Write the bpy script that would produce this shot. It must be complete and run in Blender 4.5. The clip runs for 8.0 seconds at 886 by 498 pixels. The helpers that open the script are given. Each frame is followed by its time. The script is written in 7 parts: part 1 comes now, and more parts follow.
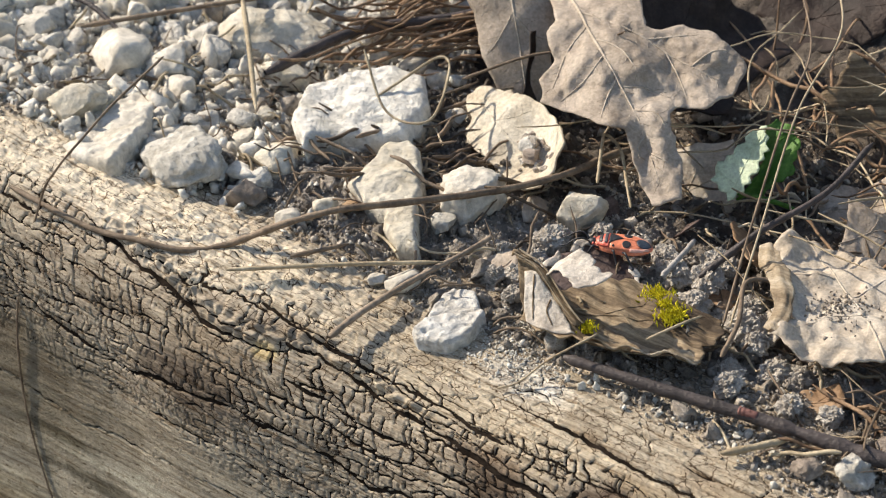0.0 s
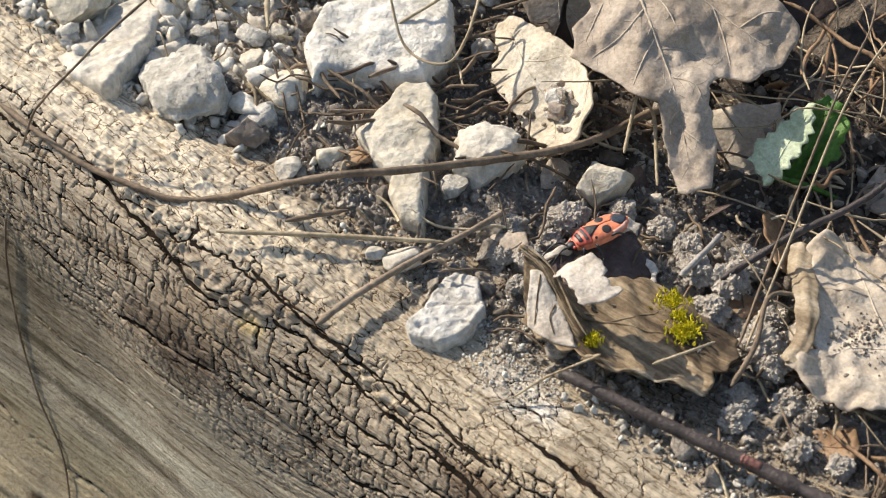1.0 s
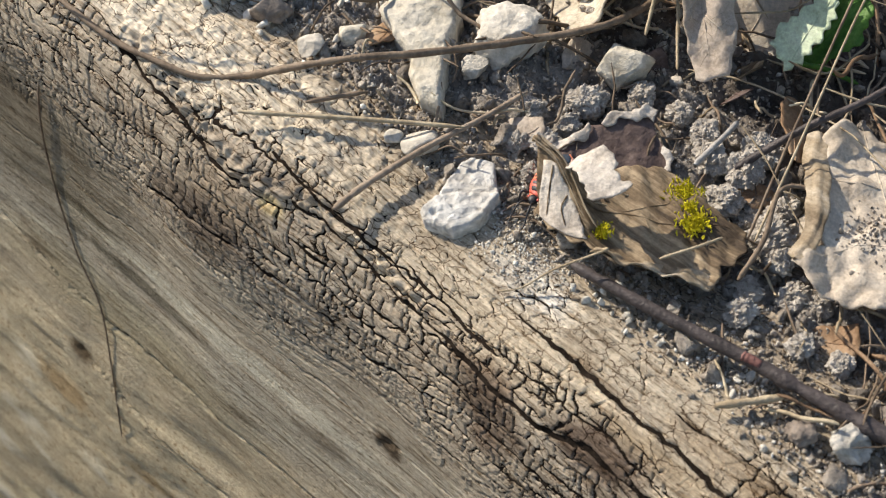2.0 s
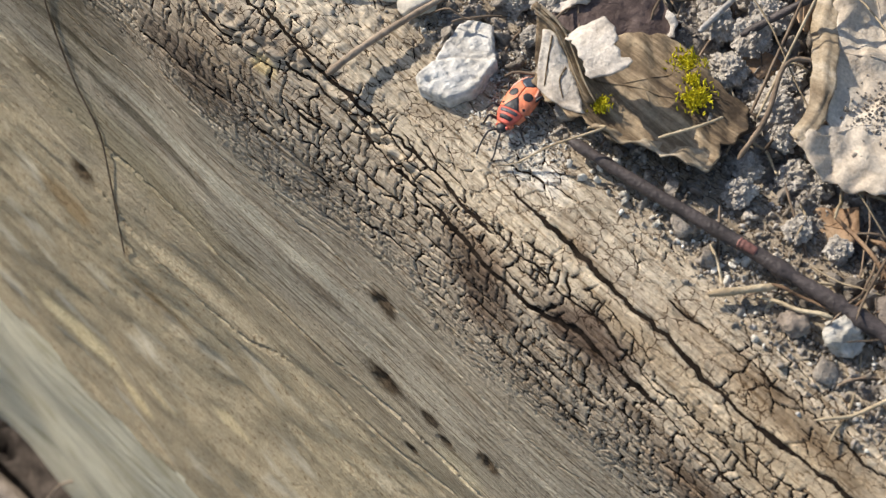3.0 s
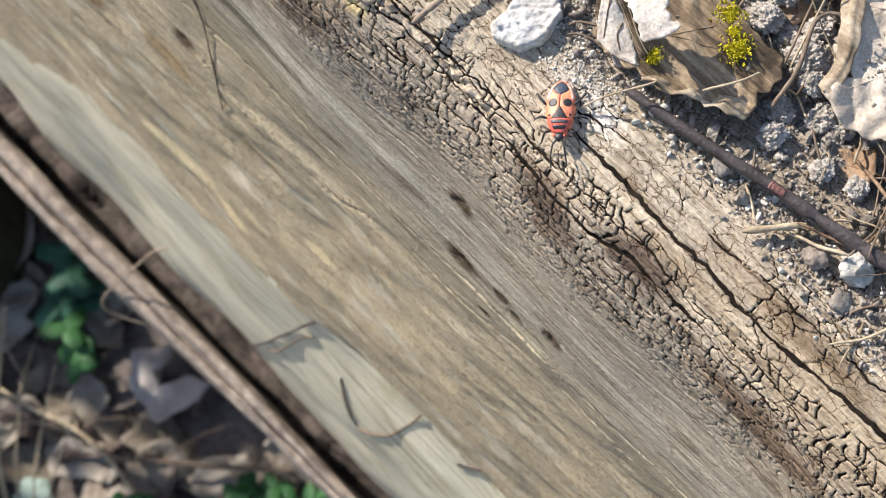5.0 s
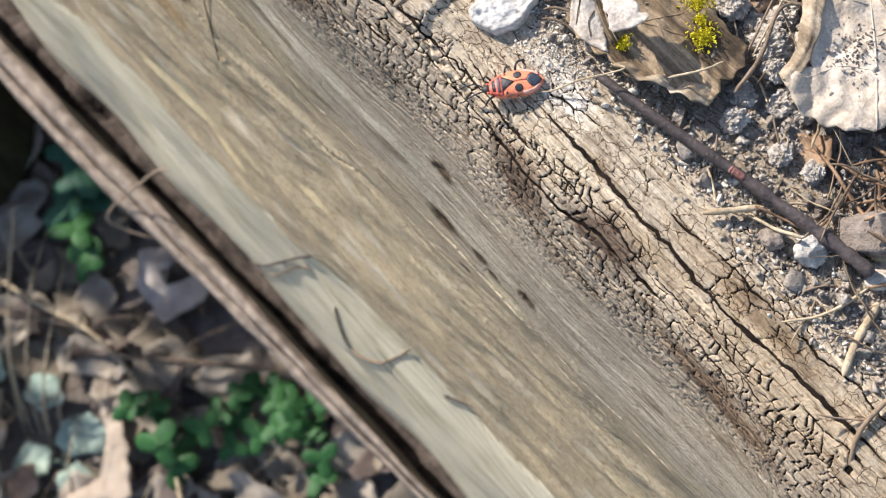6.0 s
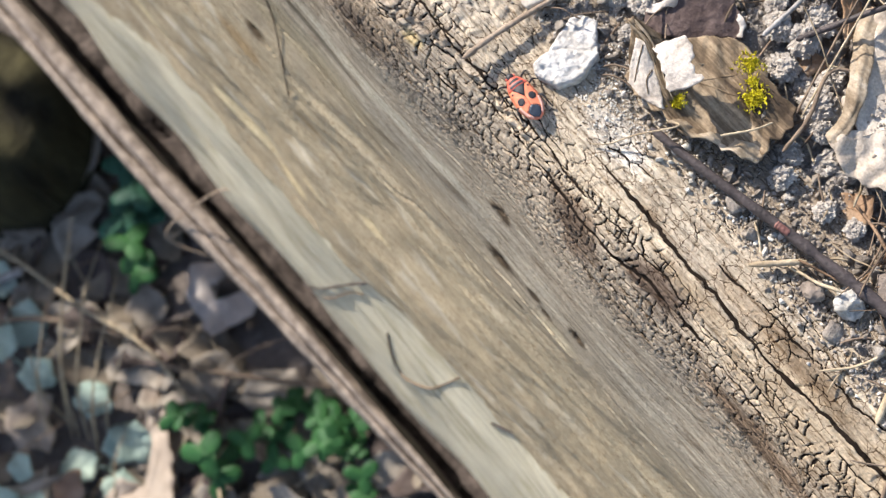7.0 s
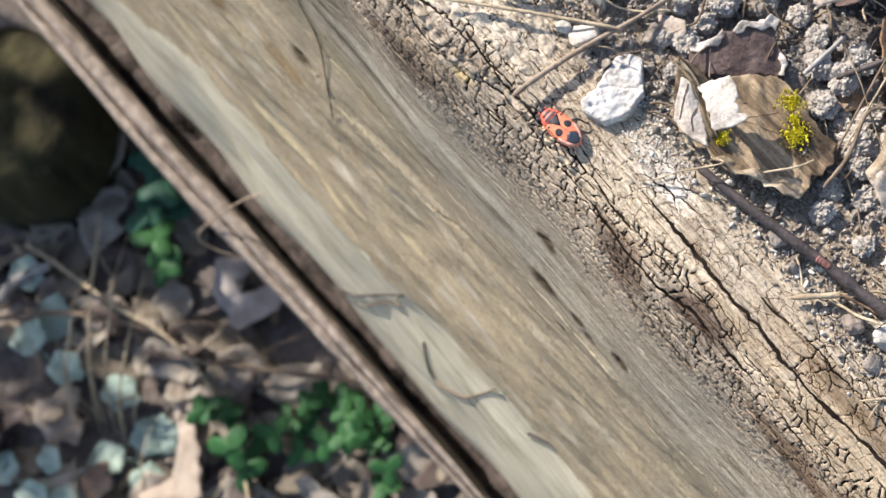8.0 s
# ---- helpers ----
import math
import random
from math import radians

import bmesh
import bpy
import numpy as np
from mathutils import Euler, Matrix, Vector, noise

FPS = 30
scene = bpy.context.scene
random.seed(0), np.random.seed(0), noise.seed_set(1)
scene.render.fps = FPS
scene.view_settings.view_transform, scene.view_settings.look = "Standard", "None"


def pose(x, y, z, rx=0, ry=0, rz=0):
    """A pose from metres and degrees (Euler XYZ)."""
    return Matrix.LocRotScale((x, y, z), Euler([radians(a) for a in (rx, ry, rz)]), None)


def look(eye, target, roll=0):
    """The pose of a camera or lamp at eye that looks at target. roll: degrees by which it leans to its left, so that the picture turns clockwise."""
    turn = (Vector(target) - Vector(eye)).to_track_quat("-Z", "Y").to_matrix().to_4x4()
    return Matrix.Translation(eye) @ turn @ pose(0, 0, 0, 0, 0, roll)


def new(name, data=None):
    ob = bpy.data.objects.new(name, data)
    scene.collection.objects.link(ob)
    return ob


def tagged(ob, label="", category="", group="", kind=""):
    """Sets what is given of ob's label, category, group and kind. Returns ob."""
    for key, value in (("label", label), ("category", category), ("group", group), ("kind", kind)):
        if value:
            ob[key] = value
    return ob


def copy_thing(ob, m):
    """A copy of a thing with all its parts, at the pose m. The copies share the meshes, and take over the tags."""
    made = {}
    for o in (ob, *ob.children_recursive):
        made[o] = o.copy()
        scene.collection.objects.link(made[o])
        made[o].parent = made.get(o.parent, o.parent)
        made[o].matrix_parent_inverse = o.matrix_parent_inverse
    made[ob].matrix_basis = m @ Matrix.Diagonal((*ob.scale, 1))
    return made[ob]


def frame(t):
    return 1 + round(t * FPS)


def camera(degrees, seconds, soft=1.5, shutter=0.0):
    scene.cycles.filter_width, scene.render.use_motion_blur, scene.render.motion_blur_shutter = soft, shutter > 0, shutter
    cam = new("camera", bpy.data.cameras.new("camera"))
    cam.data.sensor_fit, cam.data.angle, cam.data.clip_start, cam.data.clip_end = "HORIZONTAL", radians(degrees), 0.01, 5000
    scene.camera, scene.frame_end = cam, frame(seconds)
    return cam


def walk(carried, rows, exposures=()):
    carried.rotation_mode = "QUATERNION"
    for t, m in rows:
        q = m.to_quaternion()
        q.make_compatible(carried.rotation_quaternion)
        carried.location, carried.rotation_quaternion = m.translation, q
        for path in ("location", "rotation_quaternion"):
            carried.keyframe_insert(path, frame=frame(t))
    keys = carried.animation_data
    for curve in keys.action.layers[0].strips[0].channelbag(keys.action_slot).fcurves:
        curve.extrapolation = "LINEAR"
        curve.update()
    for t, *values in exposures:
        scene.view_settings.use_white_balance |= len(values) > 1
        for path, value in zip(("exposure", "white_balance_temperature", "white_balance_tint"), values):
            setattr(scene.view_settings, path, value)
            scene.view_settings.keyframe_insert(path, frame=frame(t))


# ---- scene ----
cam = camera(27.526, 8.0, 1.1)
PATH = [
    (0, pose(0.13980, -0.13460, 0.13983, 56.593, 8.909, 38.574)),
    (0.5, pose(0.13786, -0.11990, 0.15367, 51.013, 8.081, 41.224)),
    (1, pose(0.12472, -0.09774, 0.15838, 47.227, 7.294, 43.048)),
    (1.5, pose(0.12446, -0.09314, 0.16280, 42.339, 8.080, 44.661)),
    (1.7, pose(0.12773, -0.09070, 0.16566, 41.648, 8.387, 45.023)),
    (2.8, pose(0.11770, -0.06990, 0.17696, 33.316, 8.673, 46.385)),
    (3, pose(0.11665, -0.06805, 0.17821, 31.137, 8.857, 46.586)),
    (3.5, pose(0.11431, -0.06595, 0.18690, 28.716, 9.737, 46.962)),
    (4, pose(0.11321, -0.06077, 0.20253, 25.904, 10.495, 46.897)),
    (4.5, pose(0.11348, -0.05766, 0.21413, 22.829, 10.870, 47.004)),
    (5, pose(0.10756, -0.05281, 0.22581, 20.144, 10.454, 47.135)),
    (5.2, pose(0.10588, -0.05058, 0.22894, 18.704, 10.405, 47.199)),
    (6.3, pose(0.10727, -0.03931, 0.24919, 16.233, 10.563, 48.414)),
    (6.5, pose(0.10823, -0.03948, 0.25366, 16.676, 10.861, 49.153)),
    (7, pose(0.10713, -0.04147, 0.25888, 17.253, 11.224, 50.195)),
    (7.5, pose(0.10442, -0.04036, 0.26521, 17.583, 11.350, 50.331)),
    (8, pose(0.10006, -0.04114, 0.27149, 16.527, 11.515, 50.236)),
]
walk(cam, PATH, [(0.0, 0.61, 7130, 10), (1.0, 0.59, 7130, 10), (2.8, 0.57, 6850, 10), (3.2, 0.60, 6800, 10), (3.7, 0.80, 6600, 11), (5.0, 0.93, 6520, 12), (6.5, 0.98, 6550, 13), (8.0, 1.0, 6550, 13)])
cam.data.dof.use_dof = True
cam.data.dof.focus_distance = 0.245
cam.data.dof.aperture_fstop = 60

# ---- light ----
SUN_DIR = Vector((-0.75, -0.06, 0.66)).normalized()
world = bpy.data.worlds.new("sky")
scene.world = world
world.use_nodes = True
wn = world.node_tree.nodes
sky = wn.new("ShaderNodeTexSky")
sky.sky_type = "NISHITA"
sky.sun_disc = False
sky.sun_elevation = math.asin(SUN_DIR.z)
sky.sun_rotation = math.atan2(SUN_DIR.x, SUN_DIR.y)
world.node_tree.links.new(sky.outputs["Color"], wn["Background"].inputs["Color"])
wn["Background"].inputs["Strength"].default_value = 0.125
sun_data = bpy.data.lights.new("sun", "SUN")
sun_data.energy = 4.2
sun_data.angle = radians(0.8)
sun_data.color = (1.0, 0.95, 0.87)
sun = new("sun", sun_data)
sun.matrix_world = look(SUN_DIR * 3, (0, 0, 0))


# ---- material helpers ----
def mat(name, rough=0.8, spec=0.3):
    m = bpy.data.materials.new(name)
    m.use_nodes = True
    b = m.node_tree.nodes["Principled BSDF"]
    b.inputs["Roughness"].default_value = rough
    b.inputs["Specular IOR Level"].default_value = spec
    return m, m.node_tree.nodes, m.node_tree.links, b


def ramp(nodes, stops, ease="LINEAR"):
    r = nodes.new("ShaderNodeValToRGB")
    r.color_ramp.interpolation = ease
    el = r.color_ramp.elements
    while len(el) < len(stops):
        el.new(0.5)
    for e, (p, c) in zip(el, stops):
        e.position = p
        e.color = (*c, 1) if len(c) == 3 else c
    return r


def tex_noise(nodes, links, vec, scale, detail=4.0, rough=0.6, stretch=None):
    n = nodes.new("ShaderNodeTexNoise")
    n.inputs["Scale"].default_value = scale
    n.inputs["Detail"].default_value = detail
    n.inputs["Roughness"].default_value = rough
    if stretch:
        mp = nodes.new("ShaderNodeMapping")
        mp.inputs["Scale"].default_value = stretch
        links.new(vec, mp.inputs["Vector"])
        vec = mp.outputs["Vector"]
    links.new(vec, n.inputs["Vector"])
    return n


def mix(nodes, links, fac, a, b, mode="MIX"):
    m = nodes.new("ShaderNodeMix")
    m.data_type = "RGBA"
    m.blend_type = mode
    for sock, v in ((m.inputs[0], fac), (m.inputs[6], a), (m.inputs[7], b)):
        if hasattr(v, "is_output"):
            links.new(v, sock)
        elif isinstance(v, tuple):
            sock.default_value = (*v, 1)
        else:
            sock.default_value = v
    return m.outputs[2]


def bump(nodes, links, b, heights):
    prev = None
    for sock, dist in heights:
        n = nodes.new("ShaderNodeBump")
        n.inputs["Distance"].default_value = dist
        n.inputs["Strength"].default_value = 1.0
        links.new(sock, n.inputs["Height"])
        if prev:
            links.new(prev, n.inputs["Normal"])
        prev = n.outputs["Normal"]
    links.new(prev, b.inputs["Normal"])


def earthy(name, stops, scale, fine, depth, rough=0.9, spread=(0.72, 1.15), spec=0.2):
    """Mottled matt surface: two scales of noise, a shift of value from piece to piece, and fine relief."""
    m, nd, lk, b = mat(name, rough, spec)
    co = nd.new("ShaderNodeTexCoord").outputs["Object"]
    n1 = tex_noise(nd, lk, co, scale, 6, 0.65)
    r = ramp(nd, stops)
    lk.new(n1.outputs["Fac"], r.inputs["Fac"])
    n2 = tex_noise(nd, lk, co, fine, 5, 0.7)
    r2 = ramp(nd, [(0.3, (0.62, 0.62, 0.62)), (0.7, (1.12, 1.12, 1.12))])
    lk.new(n2.outputs["Fac"], r2.inputs["Fac"])
    col = mix(nd, lk, 1.0, r.outputs["Color"], r2.outputs["Color"], "MULTIPLY")
    geo = nd.new("ShaderNodeNewGeometry")
    r3 = ramp(nd, [(0.0, (spread[0], spread[0] * 0.98, spread[0] * 0.95)), (1.0, (spread[1],) * 3)])
    lk.new(geo.outputs["Random Per Island"], r3.inputs["Fac"])
    col = mix(nd, lk, 1.0, col, r3.outputs["Color"], "MULTIPLY")
    lk.new(col, b.inputs["Base Color"])
    bump(nd, lk, b, [(n1.outputs["Fac"], depth * 3), (n2.outputs["Fac"], depth)])
    return m


# ---- shape helpers ----
def part(name, bm, material, parent=None, label=""):
    me = bpy.data.meshes.new(name)
    bm.to_mesh(me)
    bm.free()
    return link_mesh(name, me, material, parent, label)


def link_mesh(name, me, material, parent=None, label="", smooth=True):
    if material:
        me.materials.append(material)
    if smooth:
        me.polygons.foreach_set("use_smooth", [True] * len(me.polygons))
    ob = new(name, me)
    if parent:
        ob.parent = parent
    if label:
        ob["label"] = label
    return ob


def mesh_np(name, verts, faces, uv=None):
    """A mesh from arrays: verts (n, 3), faces (m, k)."""
    verts, faces = np.asarray(verts, float), np.asarray(faces, int)
    me = bpy.data.meshes.new(name)
    n, k = faces.shape
    me.vertices.add(len(verts))
    me.vertices.foreach_set("co", verts.ravel())
    me.loops.add(n * k)
    me.loops.foreach_set("vertex_index", faces.ravel())
    me.polygons.add(n)
    me.polygons.foreach_set("loop_start", np.arange(0, n * k, k))
    if uv is not None:
        layer = me.uv_layers.new(name="grain")
        layer.data.foreach_set("uv", np.asarray(uv)[faces.ravel()].ravel())
    me.update(calc_edges=True)
    me.validate()
    return me


def grid_faces(rows, cols):
    i = np.arange((rows - 1) * cols).reshape(rows - 1, cols)[:, :-1].ravel()
    return np.stack([i, i + 1, i + cols + 1, i + cols], 1)


def hash2(ix, iy, k):
    v = np.sin(ix * 127.1 + iy * 311.7 + k * 74.7) * 43758.5453
    return v - np.floor(v)


def vnoise(x, y, seed=0.0):
    """Smooth value noise in -1..1."""
    ix, iy = np.floor(x), np.floor(y)
    fx, fy = x - ix, y - iy
    fx, fy = fx * fx * (3 - 2 * fx), fy * fy * (3 - 2 * fy)
    a, b = hash2(ix, iy, seed), hash2(ix + 1, iy, seed)
    c, d = hash2(ix, iy + 1, seed), hash2(ix + 1, iy + 1, seed)
    return 2 * ((a * (1 - fx) + b * fx) * (1 - fy) + (c * (1 - fx) + d * fx) * fy) - 1


def fbm(x, y, seed=0.0, octaves=4, gain=0.5):
    out, amp = 0 * x, 1.0
    for k in range(octaves):
        out = out + amp * vnoise(x * 2**k, y * 2**k, seed + 3.1 * k)
        amp *= gain
    return out


def plates(x, y, seed=0.0, jitter=0.85):
    """True distance to the border between jittered cells, and a random value for each cell."""
    ix, iy = np.floor(x), np.floor(y)
    best, bx, by, who = np.full(x.shape, 9.0), 0 * x, 0 * x, 0 * x

    def site(cx, cy):
        return cx + 0.5 + jitter * (hash2(cx, cy, seed) - 0.5), cy + 0.5 + jitter * (hash2(cx, cy, seed + 5.3) - 0.5)
    for dx in (-1, 0, 1):
        for dy in (-1, 0, 1):
            px, py = site(ix + dx, iy + dy)
            d = np.hypot(x - px, y - py)
            near = d < best
            bx, by = np.where(near, px, bx), np.where(near, py, by)
            who = np.where(near, hash2(ix + dx, iy + dy, seed + 9.7), who)
            best = np.where(near, d, best)
    edge = np.full(x.shape, 9.0)
    for dx in (-2, -1, 0, 1, 2):
        for dy in (-2, -1, 0, 1, 2):
            px, py = site(ix + dx, iy + dy)
            ln = np.hypot(px - bx, py - by)
            ok = ln > 1e-6
            q = ((px + bx) / 2 - x) * (px - bx) + ((py + by) / 2 - y) * (py - by)
            edge = np.where(ok, np.minimum(edge, q / np.where(ok, ln, 1)), edge)
    return edge, who


def smooth(v, a, b):
    u = np.clip((v - a) / (b - a), 0, 1)
    return u * u * (3 - 2 * u)


def line_dist(x, y, pts):
    """Distance across y to a line given by a few points, and whether x is within it."""
    px, py = zip(*pts)
    yy = np.interp(x, px, py)
    inside = smooth(x, px[0] - 1, px[0] + 4) * (1 - smooth(x, px[-1] - 4, px[-1] + 1))
    return np.abs(y - yy), inside


# ---- the old timber: its outline across the grain, in millimetres ----
PROFILE = [(60, -3), (20, -2.5), (12, -1.5), (4, 0), (-3, -0.3), (-7, -2), (-10.5, -6), (-13.5, -14), (-17, -33), (-20, -50), (-26, -78), (-33, -110),
           (-41, -150), (-46, -180), (-49.5, -212), (-52.0, -240), (-54.4, -262), (-55.2, -274), (-54.5, -286), (-51, -296), (-44, -301), (-36, -303)]
TILT = -0.14


def profile(s):
    """y, z and the outward normal at the way s down from the top edge, mm."""
    p = np.array(PROFILE, float)
    for _ in range(3):  # rounded corners
        q = np.empty((2 * len(p) - 2, 2))
        q[0::2], q[1::2] = p[:-1] * 0.75 + p[1:] * 0.25, p[:-1] * 0.25 + p[1:] * 0.75
        p = q
    arc = np.r_[0, np.cumsum(np.hypot(*np.diff(p, axis=0).T))]
    arc -= np.interp(3.0, -p[:40, 0] * 0 + p[:40, 0][::-1], arc[:40][::-1]) + 6.0
    y, z = np.interp(s, arc, p[:, 0]), np.interp(s, arc, p[:, 1])
    dy, dz = np.interp(s + 1.5, arc, p[:, 0]) - np.interp(s - 1.5, arc, p[:, 0]), np.interp(s + 1.5, arc, p[:, 1]) - np.interp(s - 1.5, arc, p[:, 1])
    ln = np.hypot(dy, dz) + 1e-9
    return y, z, dz / ln, -dy / ln


def tilt_at(x, s):
    return TILT * np.clip(x, -130, 110) * (1 - smooth(s, 4, 60))


# Long drying cracks along the grain: (x, s) in millimetres.
LONG_CRACKS = [
    [(-56, 3.2), (-50, 3.6), (-45.1, 4.5), (-36.4, 5.7), (-30.2, 7.4), (-24.5, 7.9), (-18.6, 6.6), (-13.5, 4.8), (-7, 5.6), (3.2, 6.8), (14.6, 7.4), (26, 8.2), (33, 6.4), (42, 6.3), (50, 6.6), (57, 7.6), (64, 8), (70, 11)],
    [(-24, 1.6), (-17, 2.9), (-10.7, 3.2), (-3.2, 2.7), (2.8, 3.1), (12.4, 3.9), (19, 4.2)],
    [(17, -1.5), (23, -1.3), (30, -1.2), (38, -0.5), (47, -0.3), (56, 0.2), (63, 0), (70, -0.4), (90, -0.6)],
    [(40, -4.4), (52, -5.2), (58, -4.7), (65, -4.7), (71, -5.2), (85, -5)],
    [(14, -4.2), (17.6, -4.7), (22.3, -5.7), (27.5, -6.1)],
    [(-74, 14), (-64, 18.4), (-52, 20.4), (-34.6, 18.4), (-24, 17.6), (-17.5, 17.6), (-8.7, 17.6), (-2, 19.6), (4.1, 18), (11.4, 18.6), (19.5, 19.3), (28.4, 19.1), (36, 19.9), (60, 19)],
    [(-16, 9.4), (-6, 10.6), (6, 11.2), (20, 12.6), (36, 12.6), (60, 13)],
    [(-34, 12), (-22, 12.6), (-8, 13.4), (8, 14.6), (24, 15.2), (50, 15.4)],
    [(30, 3.0), (42, 3.6), (54, 4.2), (76, 4.4)],
    [(-74, 9), (-64, 10), (-57, 13), (-44, 12.4)],
    [(-60, 24), (-30, 24.6), (0, 25), (30, 24), (70, 25)],
    [(-100, 30), (-60, 33), (-20, 31), (20, 33), (70, 30)],
    [(-100, 52), (-66, 58), (-20, 57), (20, 55), (60, 56)],
    [(-75, 69), (-66, 71.5), (-59, 74), (-52.7, 75.6), (-41, 77), (-32, 76), (-25, 72.5), (-19, 71)],
    [(-16, 67), (-9, 66.2), (1.4, 66), (11, 65), (18, 63.4), (28.4, 64.1), (45, 64)],
]
BAND = [(-320, 222), (-230, 212), (-174, 186), (-136, 161), (-100, 160), (-78, 158), (-55, 152), (-30, 149), (0, 145), (60, 136), (120, 132)]


def wood_base(x, s):
    return 0.55 * vnoise(x / 38, s / 16, 3.0) + 0.25 * vnoise(x / 12, s / 7, 4.0)


def bricks(u, v, seed=0.0):
    """Rows of blocks: distance to the row's border, to the block's ends, a random value for each block, end and row border."""
    row = np.floor(v)
    across = np.minimum(v - row, row + 1 - v)
    border = np.floor(v + 0.5)
    u = u + 7.3 * hash2(row, row * 0, seed) + 0.7 * (hash2(row, row * 0 + 3, seed) - 0.5) * (v - row)
    k = np.floor(u + 0.5)
    ends, near = np.full(u.shape, 9.0), k
    for d in (-1, 0, 1):
        at = k + d + 0.8 * (hash2(k + d, row, seed + 1.7) - 0.5)
        dist = np.abs(u - at)
        near = np.where(dist < ends, k + d, near)
        ends = np.minimum(ends, dist)
    side = u > near + 0.8 * (hash2(near, row, seed + 1.7) - 0.5)
    return across, ends, hash2(near + side, row, seed + 2.9), hash2(near, row, seed + 4.1), border


def slit(d, w):
    """1 in a crack of half-width w, 0 beside it."""
    return 1 - smooth(d, 0.45 * w, 1.35 * w)


def wood_parts(x, s):
    """The worn surface, and how deep the cracks go below it, mm."""
    wx = x + 1.3 * vnoise(x / 7, s / 5, 1.0) + 0.5 * vnoise(x / 1.8, s / 1.5, 1.5) + 0.16 * vnoise(x / 0.55, s / 0.55, 1.7)
    ws = s + 1.5 * vnoise(x / 16, s / 7, 2.0) + 0.6 * vnoise(x / 4.5, s / 3.2, 2.5) + 0.18 * vnoise(x / 0.7, s / 0.7, 2.7)
    h = wood_base(x, s)
    h = h + (0.08 - 0.05 * smooth(s, 3, 8)) * vnoise(wx / 5, ws / 0.33, 5.5) + (0.05 - 0.02 * smooth(s, 22, 34)) * vnoise(wx / 14, ws / 0.8, 5.0) + 0.03 * vnoise(wx / 7, ws / 0.4, 6.0)
    h = h + 0.12 * smooth(s, 24, 40) * vnoise(wx / 20, ws / 2.6, 6.5)
    cut = 0 * x
    # crazed belt on the shoulder: rows of small blocks, split across and along the grain
    belt = smooth(ws, 0.2, 3.0) * (1 - smooth(ws + 5 * vnoise(x / 20, s / 9, 7.0), 19, 30))
    long, tall = 2.0, 1.75
    across, ends, who, gap, border = bricks(wx / long + 0.2 * vnoise(wx / 3, ws / 3, 8.2), ws / tall + 0.3 * vnoise(wx / 3.2, ws / 3.2, 8.4), 8.0)
    run = smooth(vnoise(wx / 5, border * 1.37, 9.4), -0.35, 0.1)
    fade = smooth(vnoise(wx / 3.4, ws / 2.4, 8.6), -0.55, 0.15) * (1 - 0.5 * smooth(ws, 14, 24))
    cut = np.maximum(cut, belt * run * slit(across * tall, 0.095 + 0.05 * vnoise(x / 4, s / 4, 9.6)))
    cut = np.maximum(cut, belt * fade * (gap > 0.12) * slit(ends * long, 0.08 + 0.05 * gap))
    h = h + belt * (0.13 * (who - 0.5) - 0.05 * (1 - smooth(np.minimum(across * tall, ends * long), 0.06, 0.3)))
    # finer blocks in patches, and along the belt's lower border
    a2, e2, w2, g2, b2 = bricks(wx / 1.05 + 3, ws / 0.85 + 0.3 * vnoise(wx / 2, ws / 2, 11.4), 11.0)
    some = np.clip(smooth(vnoise(x / 7, s / 4, 12.0), 0.1, 0.45) * belt + 0.45 * smooth(ws, 15, 20) * (1 - smooth(ws + 5 * vnoise(x / 15, s / 6, 12.2), 22, 29)), 0, 0.6)
    broken = smooth(vnoise(wx / 1.9, ws / 1.5, 12.6), -0.3, 0.3)
    cut = np.maximum(cut, some * broken * np.maximum(smooth(vnoise(wx / 3, b2 * 1.7, 12.5), -0.1, 0.3) * slit(a2 * 0.85, 0.07), (g2 > 0.3) * slit(e2 * 1.05, 0.07)))
    # the top: a few wide plates, gritty
    top = 1 - smooth(ws, 0.5, 4.0)
    edge3, who3 = plates(wx / 3.3, ws / 2.1, 14.0, 0.9)
    much = smooth(vnoise(wx / 9, ws / 5, 14.5), -0.5, 0.2) * smooth(vnoise(wx / 2.3, ws / 2.0, 14.6), -0.2, 0.3)
    cut = np.maximum(cut, 0.7 * top * much * slit(edge3 * 2.5, 0.06))
    left = 1 - smooth(x, -14, 6)
    h = h + top * (0.12 * (who3 - 0.5) + (0.05 + 0.12 * left) * vnoise(x / 0.9, s / 0.7, 14.8) + 0.5 * left * (np.abs(fbm((wx + 0.6 * ws) / 3.4, (ws - 0.5 * wx) / 2.9, 14.7, 3)) - 0.35) + 0.06 * vnoise(x / 2.4, s / 1.6, 14.9))
    # lumpy lip over the main crack
    lip = np.exp(-(((s - np.interp(x, *zip(*LONG_CRACKS[0])) + 1.8) / 1.5) ** 2)) * smooth(x, -58, -50) * (1 - smooth(x, 2, 12))
    lump, _ = plates(x / 2.4 + 0.3 * vnoise(x / 1.5, s / 1.5, 18.5), s / 1.9, 18.0, 0.9)
    h = h + lip * (0.25 + 0.9 * smooth(lump, 0.0, 0.45) + 0.25 * vnoise(x / 1.1, s / 0.9, 18.2))
    cut = cut * (1 - 0.6 * lip)
